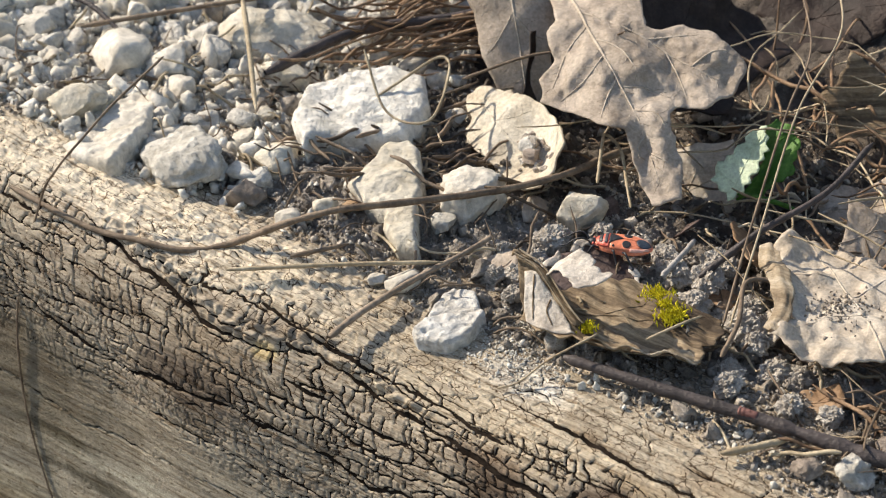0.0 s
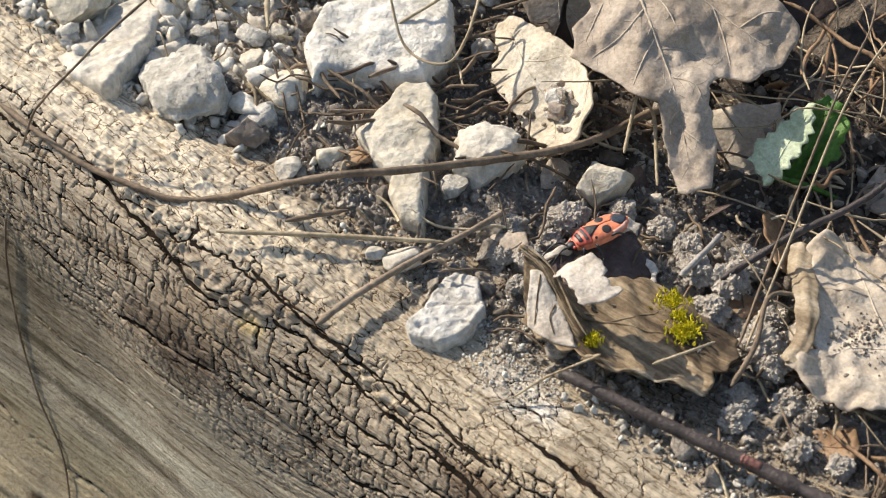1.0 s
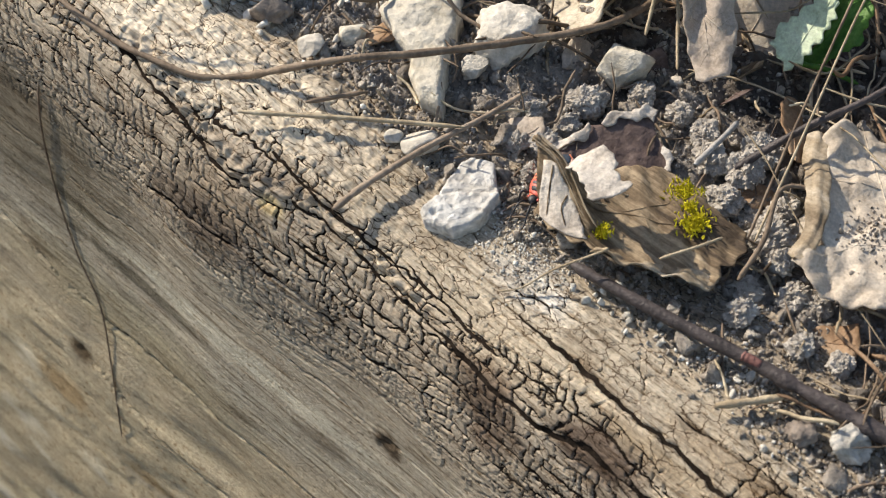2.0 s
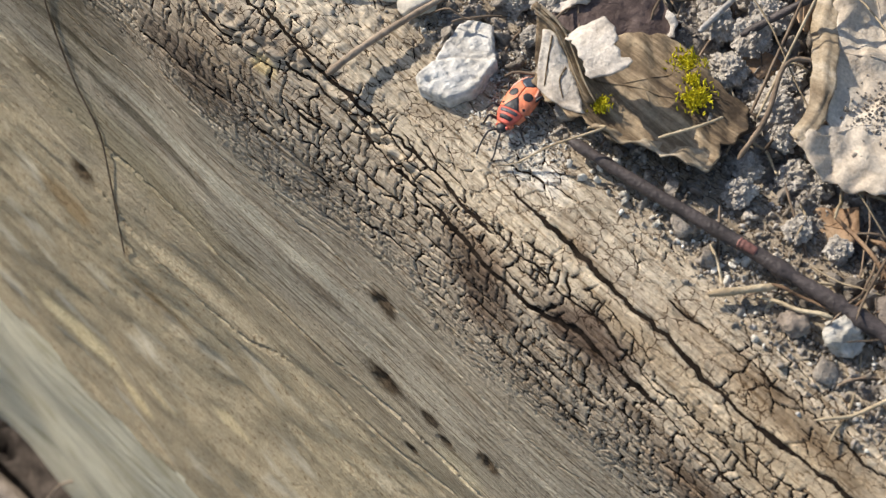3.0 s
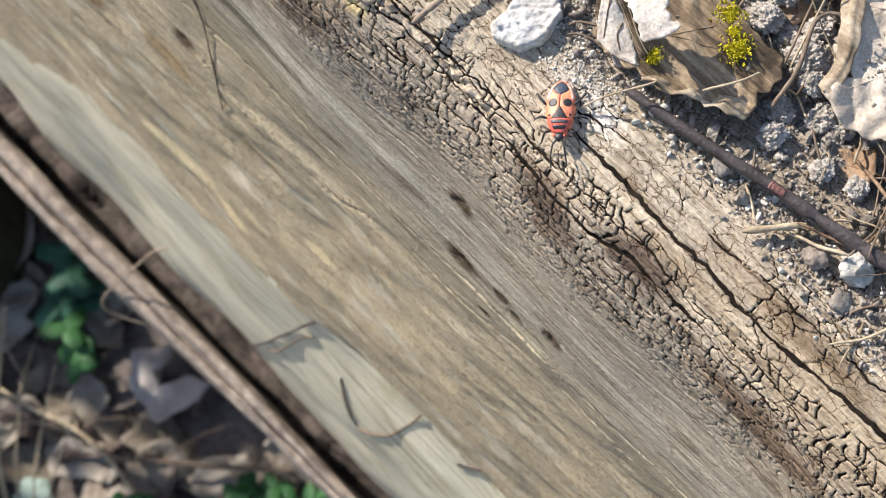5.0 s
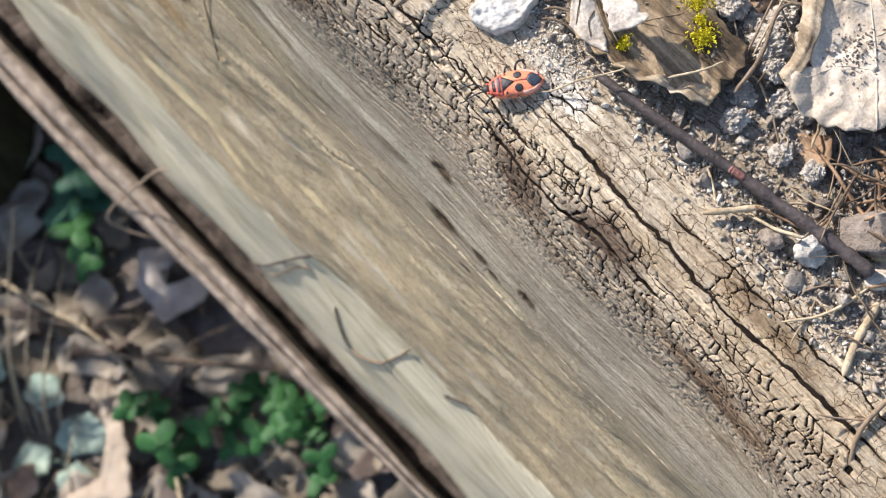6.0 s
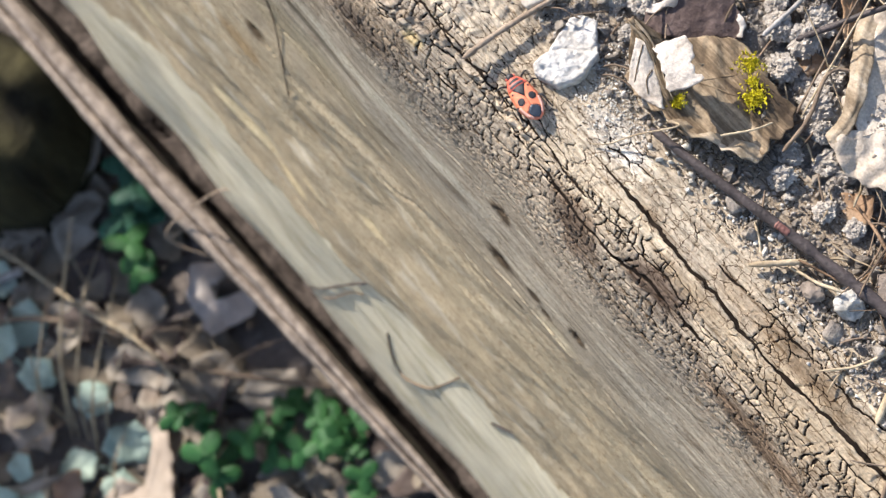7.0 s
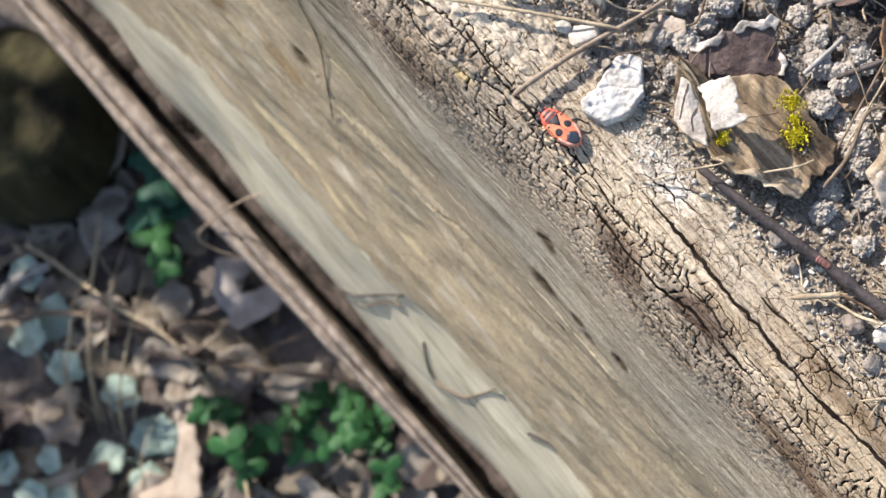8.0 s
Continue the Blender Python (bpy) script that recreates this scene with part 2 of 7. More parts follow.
    for k, pts in enumerate(LONG_CRACKS):
        d, inside = line_dist(x, s + 0.45 * vnoise(x / 5, 0 * s, 20.0 + k) + 0.22 * vnoise(x / 1.3, 0 * s, 22.0 + k) + 0.1 * vnoise(x / 0.5, 0 * s, 24.0 + k), pts)
        width = np.clip(0.11 + 0.09 * vnoise(x / 4, 0 * s, 40.0 + k), 0.04, 1) * (2.0 if k == 0 else 1.7 if k in (2, 5) else 1.4 if k in (1, 6, 7) else 2.0 if k >= 12 else 0.8)
        cut = np.maximum(cut, (1.9 if k < 10 else 0.9) * inside * slit(d, width))
        h = h - 0.14 * inside * (k < 10) * (1 - smooth(d, 0.1, 0.8))
    # worm-eaten hollows
    for hx, hs, r in HOLLOWS:
        d = np.hypot((x - hx) / 1.5, s - hs + 0.35 * (x - hx)) + 0.8 * vnoise(x / 0.9, s / 0.7, 19.0)
        h = h - 0.35 * (1 - smooth(d, r * 0.2, r))
    # pitted lower face and the proud pale edge
    pit = smooth(s, 48, 74)
    h = h - pit * 0.12 * smooth(vnoise(wx / 1.6, ws / 0.9, 15.0), 0.42, 0.7)
    h = h + pit * (0.4 * vnoise(x / 24, s / 5, 16.0) + 0.35 * vnoise(x / 7, s / 3.0, 16.5))
    b = np.interp(x, *zip(*BAND)) + 2.5 * vnoise(x / 11, 0 * s, 17.0)
    h = h * (1 - 0.75 * smooth(s, b - 1, b + 2)) + 0.1 * smooth(s, b - 0.5, b + 2.5)
    return h, cut * (1 - smooth(s, b - 3, b))


def wood_relief(x, s):
    h, cut = wood_parts(x, s)
    return h - cut


HOLLOWS = ((2.4, 33, 1.5), (3.0, 49.5, 2.0), (13, 48, 1.1), (16, 50, 0.9), (24.2, 46, 1.2), (8.5, 61, 0.9), (-75, 70, 1.6), (36, 8.4, 1.3))


def timber():
    """The face and the pale lower edge, as two meshes that meet along an uneven border."""
    def spread(pieces):
        return np.concatenate([np.arange(a, b, d) for a, b, d in pieces])

    far_left, far_right = [(-6000, -1000, 250), (-1000, -330, 12), (-330, -180, 2.2)], [(82, 125, 1.2), (125, 1000, 12), (1000, 6001, 250)]
    blocks = [(spread([*far_left, (-180, -90, 0.9), (-90, 82, 0.17), *far_right]), spread([(-24, -11, 0.6), (-11, 24.05, 0.135)])),
              (spread([*far_left, (-180, -90, 0.9), (-90, 82, 0.25), *far_right]), spread([(23.93, 34, 0.18), (34, 56.4, 0.4)])),
              (spread([*far_left, (-180, -90, 0.9), (-90, 82, 0.5), *far_right]), spread([(56.0, 84, 0.45), (84, 100, 0.6), (100, 322, 1.6)]))]
    verts, quads, grain, n = [], [], [], 0
    for xs, ss in blocks:
        x, s = np.meshgrid(xs, ss)
        y, z, ny, nz = profile(s)
        h = wood_relief(x, s) + 1.6 * vnoise(x / 30, s / 25, 50.0)
        verts.append(np.stack([x, y + ny * h, z + nz * h + tilt_at(x, s)], -1).reshape(-1, 3) / 1000)
        grain.append(np.stack([x.ravel(), s.ravel()], 1))
        quads.append(grid_faces(*x.shape)[:, ::-1] + n)
        n += x.size
    v, uv, faces = np.concatenate(verts), np.concatenate(grain), np.concatenate(quads)
    mid = uv[faces].mean(1)
    low = mid[:, 1] > np.interp(mid[:, 0], *zip(*BAND)) + 2.5 * vnoise(mid[:, 0] / 11, 0 * mid[:, 0], 17.0)
    out = []
    for name, keep in (("weathered_face", ~low), ("pale_edge", low)):
        f = faces[keep]
        used = np.unique(f)
        remap = np.zeros(len(v), int)
        remap[used] = np.arange(len(used))
        out.append(mesh_np(name, v[used], remap[f], uv[used]))
    return out


def crack_dirt_shade():
    """Packed humus and the cracks' own shade as one dark sheet a little below the worn surface, open to view only where
    a crack reaches it.
    """
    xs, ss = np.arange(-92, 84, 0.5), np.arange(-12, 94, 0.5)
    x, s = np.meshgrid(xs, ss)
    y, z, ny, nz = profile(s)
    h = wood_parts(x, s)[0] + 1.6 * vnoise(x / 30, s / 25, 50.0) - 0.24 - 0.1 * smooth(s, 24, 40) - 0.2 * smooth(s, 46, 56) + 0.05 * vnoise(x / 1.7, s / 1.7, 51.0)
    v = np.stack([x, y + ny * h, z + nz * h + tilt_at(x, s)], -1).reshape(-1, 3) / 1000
    return mesh_np("crack_dirt_shade", v, grid_faces(*x.shape)[:, ::-1])


def wood_material():
    m, nd, lk, b = mat("weathered_wood", 0.95, 0.08)
    uv = nd.new("ShaderNodeUVMap")
    uv.uv_map = "grain"
    uv = uv.outputs["UV"]
    sep = nd.new("ShaderNodeSeparateXYZ")
    lk.new(uv, sep.inputs["Vector"])
    streak = tex_noise(nd, lk, uv, 1.0, 5, 0.6, (0.05, 0.34, 1))
    fibre = tex_noise(nd, lk, uv, 1.0, 4, 0.65, (0.18, 2.6, 1))
    patch = tex_noise(nd, lk, uv, 1.0, 4, 0.55, (0.04, 0.09, 1))
    grit = tex_noise(nd, lk, uv, 1.6, 6, 0.7)
    # the way down the timber, made uneven, picks the zones
    wob = nd.new("ShaderNodeMath")
    wob.operation = "MULTIPLY_ADD"
    lk.new(patch.outputs["Fac"], wob.inputs[0])
    wob.inputs[1].default_value = 30.0
    lk.new(sep.outputs["Y"], wob.inputs[2])
    zone = nd.new("ShaderNodeMapRange")
    zone.inputs["From Min"].default_value = -20 + 15
    zone.inputs["From Max"].default_value = 260 + 15
    lk.new(wob.outputs[0], zone.inputs["Value"])

    def at(s):
        return (s + 20) / 280
    zr = ramp(nd, [(at(-20), (0.43, 0.355, 0.27)), (at(-8), (0.55, 0.465, 0.355)), (at(1), (0.60, 0.51, 0.39)), (at(7), (0.50, 0.42, 0.325)), (at(20), (0.43, 0.362, 0.28)), (at(30), (0.415, 0.36, 0.28)), (at(44), (0.405, 0.362, 0.288)),
                   (at(58), (0.40, 0.34, 0.247)), (at(78), (0.46, 0.385, 0.262)), (at(120), (0.45, 0.372, 0.25)), (at(260), (0.41, 0.34, 0.235))])
    lk.new(zone.outputs["Result"], zr.inputs["Fac"])
    sr = ramp(nd, [(0.32, (0.52, 0.50, 0.48)), (0.5, (0.95, 0.95, 0.95)), (0.68, (1.25, 1.25, 1.22))])
    lk.new(streak.outputs["Fac"], sr.inputs["Fac"])
    col = mix(nd, lk, 0.42, zr.outputs["Color"], sr.outputs["Color"], "MULTIPLY")
    fr = ramp(nd, [(0.3, (0.72, 0.7, 0.68)), (0.62, (1.1, 1.1, 1.1))])
    lk.new(fibre.outputs["Fac"], fr.inputs["Fac"])
    col = mix(nd, lk, 0.7, col, fr.outputs["Color"], "MULTIPLY")
    grain = tex_noise(nd, lk, uv, 1.0, 5, 0.72, (0.045, 1.05, 1))
    gn = ramp(nd, [(0.34, (0.56, 0.53, 0.49)), (0.48, (0.98, 0.98, 0.97)), (0.66, (1.32, 1.31, 1.27))])
    lk.new(grain.outputs["Fac"], gn.inputs["Fac"])
    rot = nd.new("ShaderNodeMapRange")
    rot.inputs["From Min"].default_value = 62
    rot.inputs["From Max"].default_value = 92
    rot.inputs["To Max"].default_value = 0.85
    lk.new(wob.outputs[0], rot.inputs["Value"])
    sound = nd.new("ShaderNodeMath")
    sound.operation = "SUBTRACT"
    sound.inputs[0].default_value = 0.95
    lk.new(rot.outputs["Result"], sound.inputs[1])
    sound.use_clamp = True
    keen = nd.new("ShaderNodeMath")
    keen.operation = "MAXIMUM"
    lk.new(sound.outputs[0], keen.inputs[0])
    keen.inputs[1].default_value = 0.15
    col = mix(nd, lk, keen.outputs[0], col, gn.outputs["Color"], "MULTIPLY")
    gr = ramp(nd, [(0.35, (0.7, 0.68, 0.65)), (0.6, (1.1, 1.1, 1.1))])
    lk.new(grit.outputs["Fac"], gr.inputs["Fac"])
    col = mix(nd, lk, 0.8, col, gr.outputs["Color"], "MULTIPLY")
    # dark damp stains in blotches along the grain
    stain = tex_noise(nd, lk, uv, 1.0, 5, 0.6, (0.05, 0.16, 1))
    st = ramp(nd, [(0.56, (0, 0, 0)), (0.70, (1, 1, 1))])
    lk.new(stain.outputs["Fac"], st.inputs["Fac"])
    ease = nd.new("ShaderNodeMath")
    ease.operation = "MULTIPLY"
    lk.new(st.outputs["Color"], ease.inputs[0])
    lk.new(keen.outputs[0], ease.inputs[1])
    col = mix(nd, lk, ease.outputs[0], col, mix(nd, lk, 1.0, col, (0.45, 0.40, 0.36), "MULTIPLY"))
    # larger stains, broad darker areas at left, one dusty patch, each of its own shape
    warp = tex_noise(nd, lk, uv, 0.22, 4, 0.6)
    for (bu, bv, ru, rv), tint, amount in (((-80, 30, 36, 15), (0.52, 0.51, 0.48), 0.9), ((70, 2, 24, 9), (0.78, 0.73, 0.66), 0.85), ((-54, 42, 22, 1.6), (0.40, 0.40, 0.38), 0.9), ((-36, 38.5, 40, 2.2), (1.35, 1.42, 1.45), 0.8), ((-97, 136, 15, 5), (1.6, 1.62, 1.5), 0.95), ((-138, 139, 12, 4), (1.5, 1.55, 1.45), 0.9), ((-76, 139, 7, 2.4), (1.55, 1.55, 1.4), 0.9), ((-64, 126, 6, 2), (1.5, 1.5, 1.38), 0.9), ((-41, 110, 6, 2), (1.5, 1.5, 1.38), 0.9), ((-111, 91, 5, 4), (0.55, 0.47, 0.38), 0.9), ((-84, 85, 10, 4), (0.66, 0.57, 0.47), 0.9), ((-58, 93, 12, 4), (0.70, 0.62, 0.52), 0.9), ((-67, 37, 10, 1.2), (0.45, 0.45, 0.42), 0.9), ((-60, 54, 40, 9), (0.84, 0.84, 0.77), 0.8), ((-28, 11, 11, 4), (0.70, 0.66, 0.62), 0.9), ((-33, 17, 13, 5), (0.40, 0.375, 0.375), 0.95), ((36, 5.8, 9, 4.2), (0.30, 0.26, 0.26), 0.95), ((20, 11.5, 8, 4.2), (0.36, 0.32, 0.31), 0.95), ((62, 14.0, 16, 6), (0.45, 0.38, 0.34), 0.95), ((40, 1.5, 9, 2.0), (0.72, 0.66, 0.58), 0.8), ((55, -3, 20, 3), (0.66, 0.60, 0.54), 0.8),
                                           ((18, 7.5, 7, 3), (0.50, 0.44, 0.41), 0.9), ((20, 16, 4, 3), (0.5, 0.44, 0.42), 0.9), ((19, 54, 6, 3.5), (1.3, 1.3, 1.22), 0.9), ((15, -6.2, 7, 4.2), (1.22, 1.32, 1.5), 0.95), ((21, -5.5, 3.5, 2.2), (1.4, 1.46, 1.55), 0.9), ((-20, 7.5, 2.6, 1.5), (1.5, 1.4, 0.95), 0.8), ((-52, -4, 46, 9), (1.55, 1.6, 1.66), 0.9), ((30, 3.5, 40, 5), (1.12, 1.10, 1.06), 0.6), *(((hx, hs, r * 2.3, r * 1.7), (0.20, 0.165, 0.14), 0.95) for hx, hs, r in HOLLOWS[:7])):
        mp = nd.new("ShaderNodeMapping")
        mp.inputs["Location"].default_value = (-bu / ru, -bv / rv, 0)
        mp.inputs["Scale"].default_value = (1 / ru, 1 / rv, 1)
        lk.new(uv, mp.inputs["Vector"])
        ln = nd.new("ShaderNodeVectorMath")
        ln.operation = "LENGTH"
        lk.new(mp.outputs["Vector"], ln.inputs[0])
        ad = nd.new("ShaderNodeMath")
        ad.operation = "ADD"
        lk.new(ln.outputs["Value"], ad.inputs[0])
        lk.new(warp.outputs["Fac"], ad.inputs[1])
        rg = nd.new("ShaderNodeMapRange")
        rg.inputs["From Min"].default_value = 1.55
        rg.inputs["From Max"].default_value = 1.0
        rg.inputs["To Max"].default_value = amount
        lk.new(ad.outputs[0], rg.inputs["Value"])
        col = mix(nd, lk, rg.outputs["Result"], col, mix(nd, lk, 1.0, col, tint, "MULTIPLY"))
    # short dark dashes of dirt in the open pores
    dash = tex_noise(nd, lk, uv, 1.0, 3, 0.6, (0.55, 2.1, 1))
    dr = ramp(nd, [(0.585, (1, 1, 1)), (0.66, (0.42, 0.37, 0.32))])
    lk.new(dash.outputs["Fac"], dr.inputs["Fac"])
    col = mix(nd, lk, keen.outputs[0], col, dr.outputs["Color"], "MULTIPLY")
    # hairlines along the fibres
    hair = tex_noise(nd, lk, uv, 1.0, 4, 0.65, (0.07, 1.5, 1))
    hr = ramp(nd, [(0.55, (1, 1, 1)), (0.64, (0.55, 0.49, 0.43))])
    lk.new(hair.outputs["Fac"], hr.inputs["Fac"])
    col = mix(nd, lk, keen.outputs[0], col, hr.outputs["Color"], "MULTIPLY")
    # hairline cracks, dirt-filled, over the top and the shoulder
    bent = nd.new("ShaderNodeTexNoise")
    bent.inputs["Scale"].default_value = 0.9
    bent.inputs["Detail"].default_value = 4.0
    lk.new(uv, bent.inputs["Vector"])
    put = nd.new("ShaderNodeVectorMath")
    put.operation = "MULTIPLY_ADD"
    lk.new(bent.outputs["Color"], put.inputs[0])
    put.inputs[1].default_value = (1.5, 1.3, 0)
    lk.new(uv, put.inputs[2])
    lines = None
    for wide, tall, thin, gate in ((2.3, 1.7, 0.030, 0.46), (1.05, 0.9, 0.042, 0.54)):
        mp = nd.new("ShaderNodeMapping")
        mp.inputs["Scale"].default_value = (1 / wide, 1 / tall, 0)
        lk.new(put.outputs[0], mp.inputs["Vector"])
        vo = nd.new("ShaderNodeTexVoronoi")
        vo.voronoi_dimensions = "2D"
        vo.feature = "DISTANCE_TO_EDGE"
        vo.inputs["Scale"].default_value = 1.0
        lk.new(mp.outputs["Vector"], vo.inputs["Vector"])
        ln = nd.new("ShaderNodeMapRange")
        ln.inputs["From Min"].default_value = thin * 1.6
        ln.inputs["From Max"].default_value = thin * 0.6
        lk.new(vo.outputs["Distance"], ln.inputs["Value"])
        gt = tex_noise(nd, lk, uv, 0.34 / tall, 3, 0.6)
        gm = nd.new("ShaderNodeMapRange")
        gm.inputs["From Min"].default_value = gate
        gm.inputs["From Max"].default_value = gate + 0.07
        lk.new(gt.outputs["Fac"], gm.inputs["Value"])
        ml = nd.new("ShaderNodeMath")
        ml.operation = "MULTIPLY"
        lk.new(ln.outputs["Result"], ml.inputs[0])
        lk.new(gm.outputs["Result"], ml.inputs[1])
        if lines:
            both = nd.new("ShaderNodeMath")
            both.operation = "MAXIMUM"
            lk.new(lines, both.inputs[0])
            lk.new(ml.outputs[0], both.inputs[1])
            lines = both.outputs[0]
        else:
            lines = ml.outputs[0]
    reach = nd.new("ShaderNodeMapRange")
    reach.inputs["From Min"].default_value = 46
    reach.inputs["From Max"].default_value = 32
    lk.new(wob.outputs[0], reach.inputs["Value"])
    hl = nd.new("ShaderNodeMath")
    hl.operation = "MULTIPLY"
    lk.new(lines, hl.inputs[0])
    lk.new(reach.outputs["Result"], hl.inputs[1])
    col = mix(nd, lk, hl.outputs[0], col, mix(nd, lk, 1.0, col, (0.20, 0.155, 0.13), "MULTIPLY"))
    # brown rot specks low on the face
    speck = tex_noise(nd, lk, uv, 1.0, 5, 0.7, (0.62, 1.0, 1))
    sk = ramp(nd, [(0.54, (0, 0, 0)), (0.63, (0.9, 0.9, 0.9))])
    lk.new(speck.outputs["Fac"], sk.inputs["Fac"])
    skm = nd.new("ShaderNodeMath")
    skm.operation = "MULTIPLY"
    lk.new(sk.outputs["Color"], skm.inputs[0])
    lk.new(rot.outputs["Result"], skm.inputs[1])
    col = mix(nd, lk, skm.outputs[0], col, mix(nd, lk, 1.0, col, (0.44, 0.335, 0.245), "MULTIPLY"))
    # bleached flecks low on the face
    fleck = tex_noise(nd, lk, uv, 1.0, 4, 0.55, (0.055, 0.12, 1))
    fl = ramp(nd, [(0.55, (0, 0, 0)), (0.74, (0.62, 0.62, 0.62))])
    lk.new(fleck.outputs["Fac"], fl.inputs["Fac"])
    low = nd.new("ShaderNodeMapRange")
    low.inputs["From Min"].default_value = 70
    low.inputs["From Max"].default_value = 85
    lk.new(sep.outputs["Y"], low.inputs["Value"])
    flm = nd.new("ShaderNodeMath")
    flm.operation = "MULTIPLY"
    lk.new(fl.outputs["Color"], flm.inputs[0])
    lk.new(low.outputs["Result"], flm.inputs[1])
    col = mix(nd, lk, flm.outputs[0], col, (0.67, 0.62, 0.50))
    lk.new(col, b.inputs["Base Color"])
    bump(nd, lk, b, [(grain.outputs["Fac"], 0.0003), (fibre.outputs["Fac"], 0.00016), (grit.outputs["Fac"], 0.00045)])
    return m


def pale_wood():
    m, nd, lk, b = mat("bared_sapwood", 0.8, 0.25)
    uv = nd.new("ShaderNodeUVMap")
    uv.uv_map = "grain"
    uv = uv.outputs["UV"]
    streak = tex_noise(nd, lk, uv, 1.0, 5, 0.6, (0.03, 0.45, 1))
    fibre = tex_noise(nd, lk, uv, 1.0, 4, 0.65, (0.15, 2.0, 1))
    blot = tex_noise(nd, lk, uv, 1.0, 4, 0.6, (0.05, 0.12, 1))
    r = ramp(nd, [(0.3, (0.35, 0.31, 0.21)), (0.46, (0.55, 0.50, 0.37)), (0.68, (0.66, 0.61, 0.46))])
    lk.new(streak.outputs["Fac"], r.inputs["Fac"])
    fr = ramp(nd, [(0.3, (0.75, 0.74, 0.70)), (0.6, (1.06, 1.06, 1.06))])
    lk.new(fibre.outputs["Fac"], fr.inputs["Fac"])
    col = mix(nd, lk, 0.8, r.outputs["Color"], fr.outputs["Color"], "MULTIPLY")
    br = ramp(nd, [(0.5, (1, 1, 1)), (0.72, (0.70, 0.66, 0.55))])
    lk.new(blot.outputs["Fac"], br.inputs["Fac"])
    col = mix(nd, lk, 1.0, col, br.outputs["Color"], "MULTIPLY")
    # shade of the rounded lower border is painted in; dark splits run along the grain
    sep = nd.new("ShaderNodeSeparateXYZ")
    lk.new(uv, sep.inputs["Vector"])
    far = nd.new("ShaderNodeMath")
    far.operation = "MULTIPLY_ADD"
    lk.new(streak.outputs["Fac"], far.inputs[0])
    far.inputs[1].default_value = 60.0
    lk.new(sep.outputs["Y"], far.inputs[2])
    border_shade = nd.new("ShaderNodeMapRange")
    border_shade.inputs["From Min"].default_value = 285
    border_shade.inputs["From Max"].default_value = 332
    border_shade.inputs["To Max"].default_value = 0.75
    lk.new(far.outputs[0], border_shade.inputs["Value"])
    col = mix(nd, lk, border_shade.outputs["Result"], col, (0.13, 0.113, 0.097))
    split = tex_noise(nd, lk, uv, 1.0, 4, 0.6, (0.018, 0.42, 1))
    sp = ramp(nd, [(0.60, (1, 1, 1)), (0.68, (0.50, 0.47, 0.42))])
    lk.new(split.outputs["Fac"], sp.inputs["Fac"])
    col = mix(nd, lk, 1.0, col, sp.outputs["Color"], "MULTIPLY")
    lk.new(col, b.inputs["Base Color"])
    bump(nd, lk, b, [(streak.outputs["Fac"], 0.0012), (fibre.outputs["Fac"], 0.0005)])
    return m


timber_ob = tagged(new("timber"), "weathered grey-brown squared timber, deeply crazed and cracked along its grain", "timber")
face_mesh, edge_mesh = timber()
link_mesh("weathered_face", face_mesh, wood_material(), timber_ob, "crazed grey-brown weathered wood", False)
link_mesh("crack_dirt_shade", crack_dirt_shade(), earthy("humus_and_shade", [(0.3, (0.011, 0.009, 0.007)), (0.6, (0.036, 0.027, 0.021))], 300, 1500, 0.0003, spec=0.0), timber_ob, "dark sheet for the dirt and the shade in the cracks")
link_mesh("pale_edge", edge_mesh, pale_wood(), timber_ob, "pale bared sapwood along the lower edge")

# ---- rubble soil above the timber ----
def soil_height(x, y):
    """Millimetres."""
    base = TILT * np.clip(x, -130, 110)
    rise = -0.09 * np.clip(y - 5, 0, 65) + 0.12 * np.maximum(y - 85, 0)
    h = 1.2 * fbm(x / 14, y / 14, 60.0, 4) + 1.5 * np.abs(fbm(x / 4.5, y / 4.5, 61.0, 4, 0.6)) + 0.9 * np.abs(vnoise(x / 1.6, y / 1.6, 62.0))
    sink = -4.5 * (1 - smooth(y - SOIL_EDGE(x), 0.0, 3.4))
    return base + rise + h + sink - 1.6


def SOIL_EDGE(x):
    return np.interp(x, [-110, -86, -74, -49, -22, -3, 10, 24, 38, 56, 90], [4, 6, 12, 13.5, 9, 6.5, 8, 8.5, 7, 5, 3])


def soil():
    xs = np.concatenate([-np.geomspace(6000, 112, 60), np.arange(-110, 95, 0.6), np.geomspace(95, 6000, 60)])
    ys = np.concatenate([np.arange(-6, 75, 0.6), np.arange(75, 180, 2.5), np.geomspace(180, 20000, 50)])
    x, y = np.meshgrid(xs, ys)
    v = np.stack([x, y, soil_height(x, y)], -1).reshape(-1, 3) / 1000
    return mesh_np("soil", v, grid_faces(*x.shape))


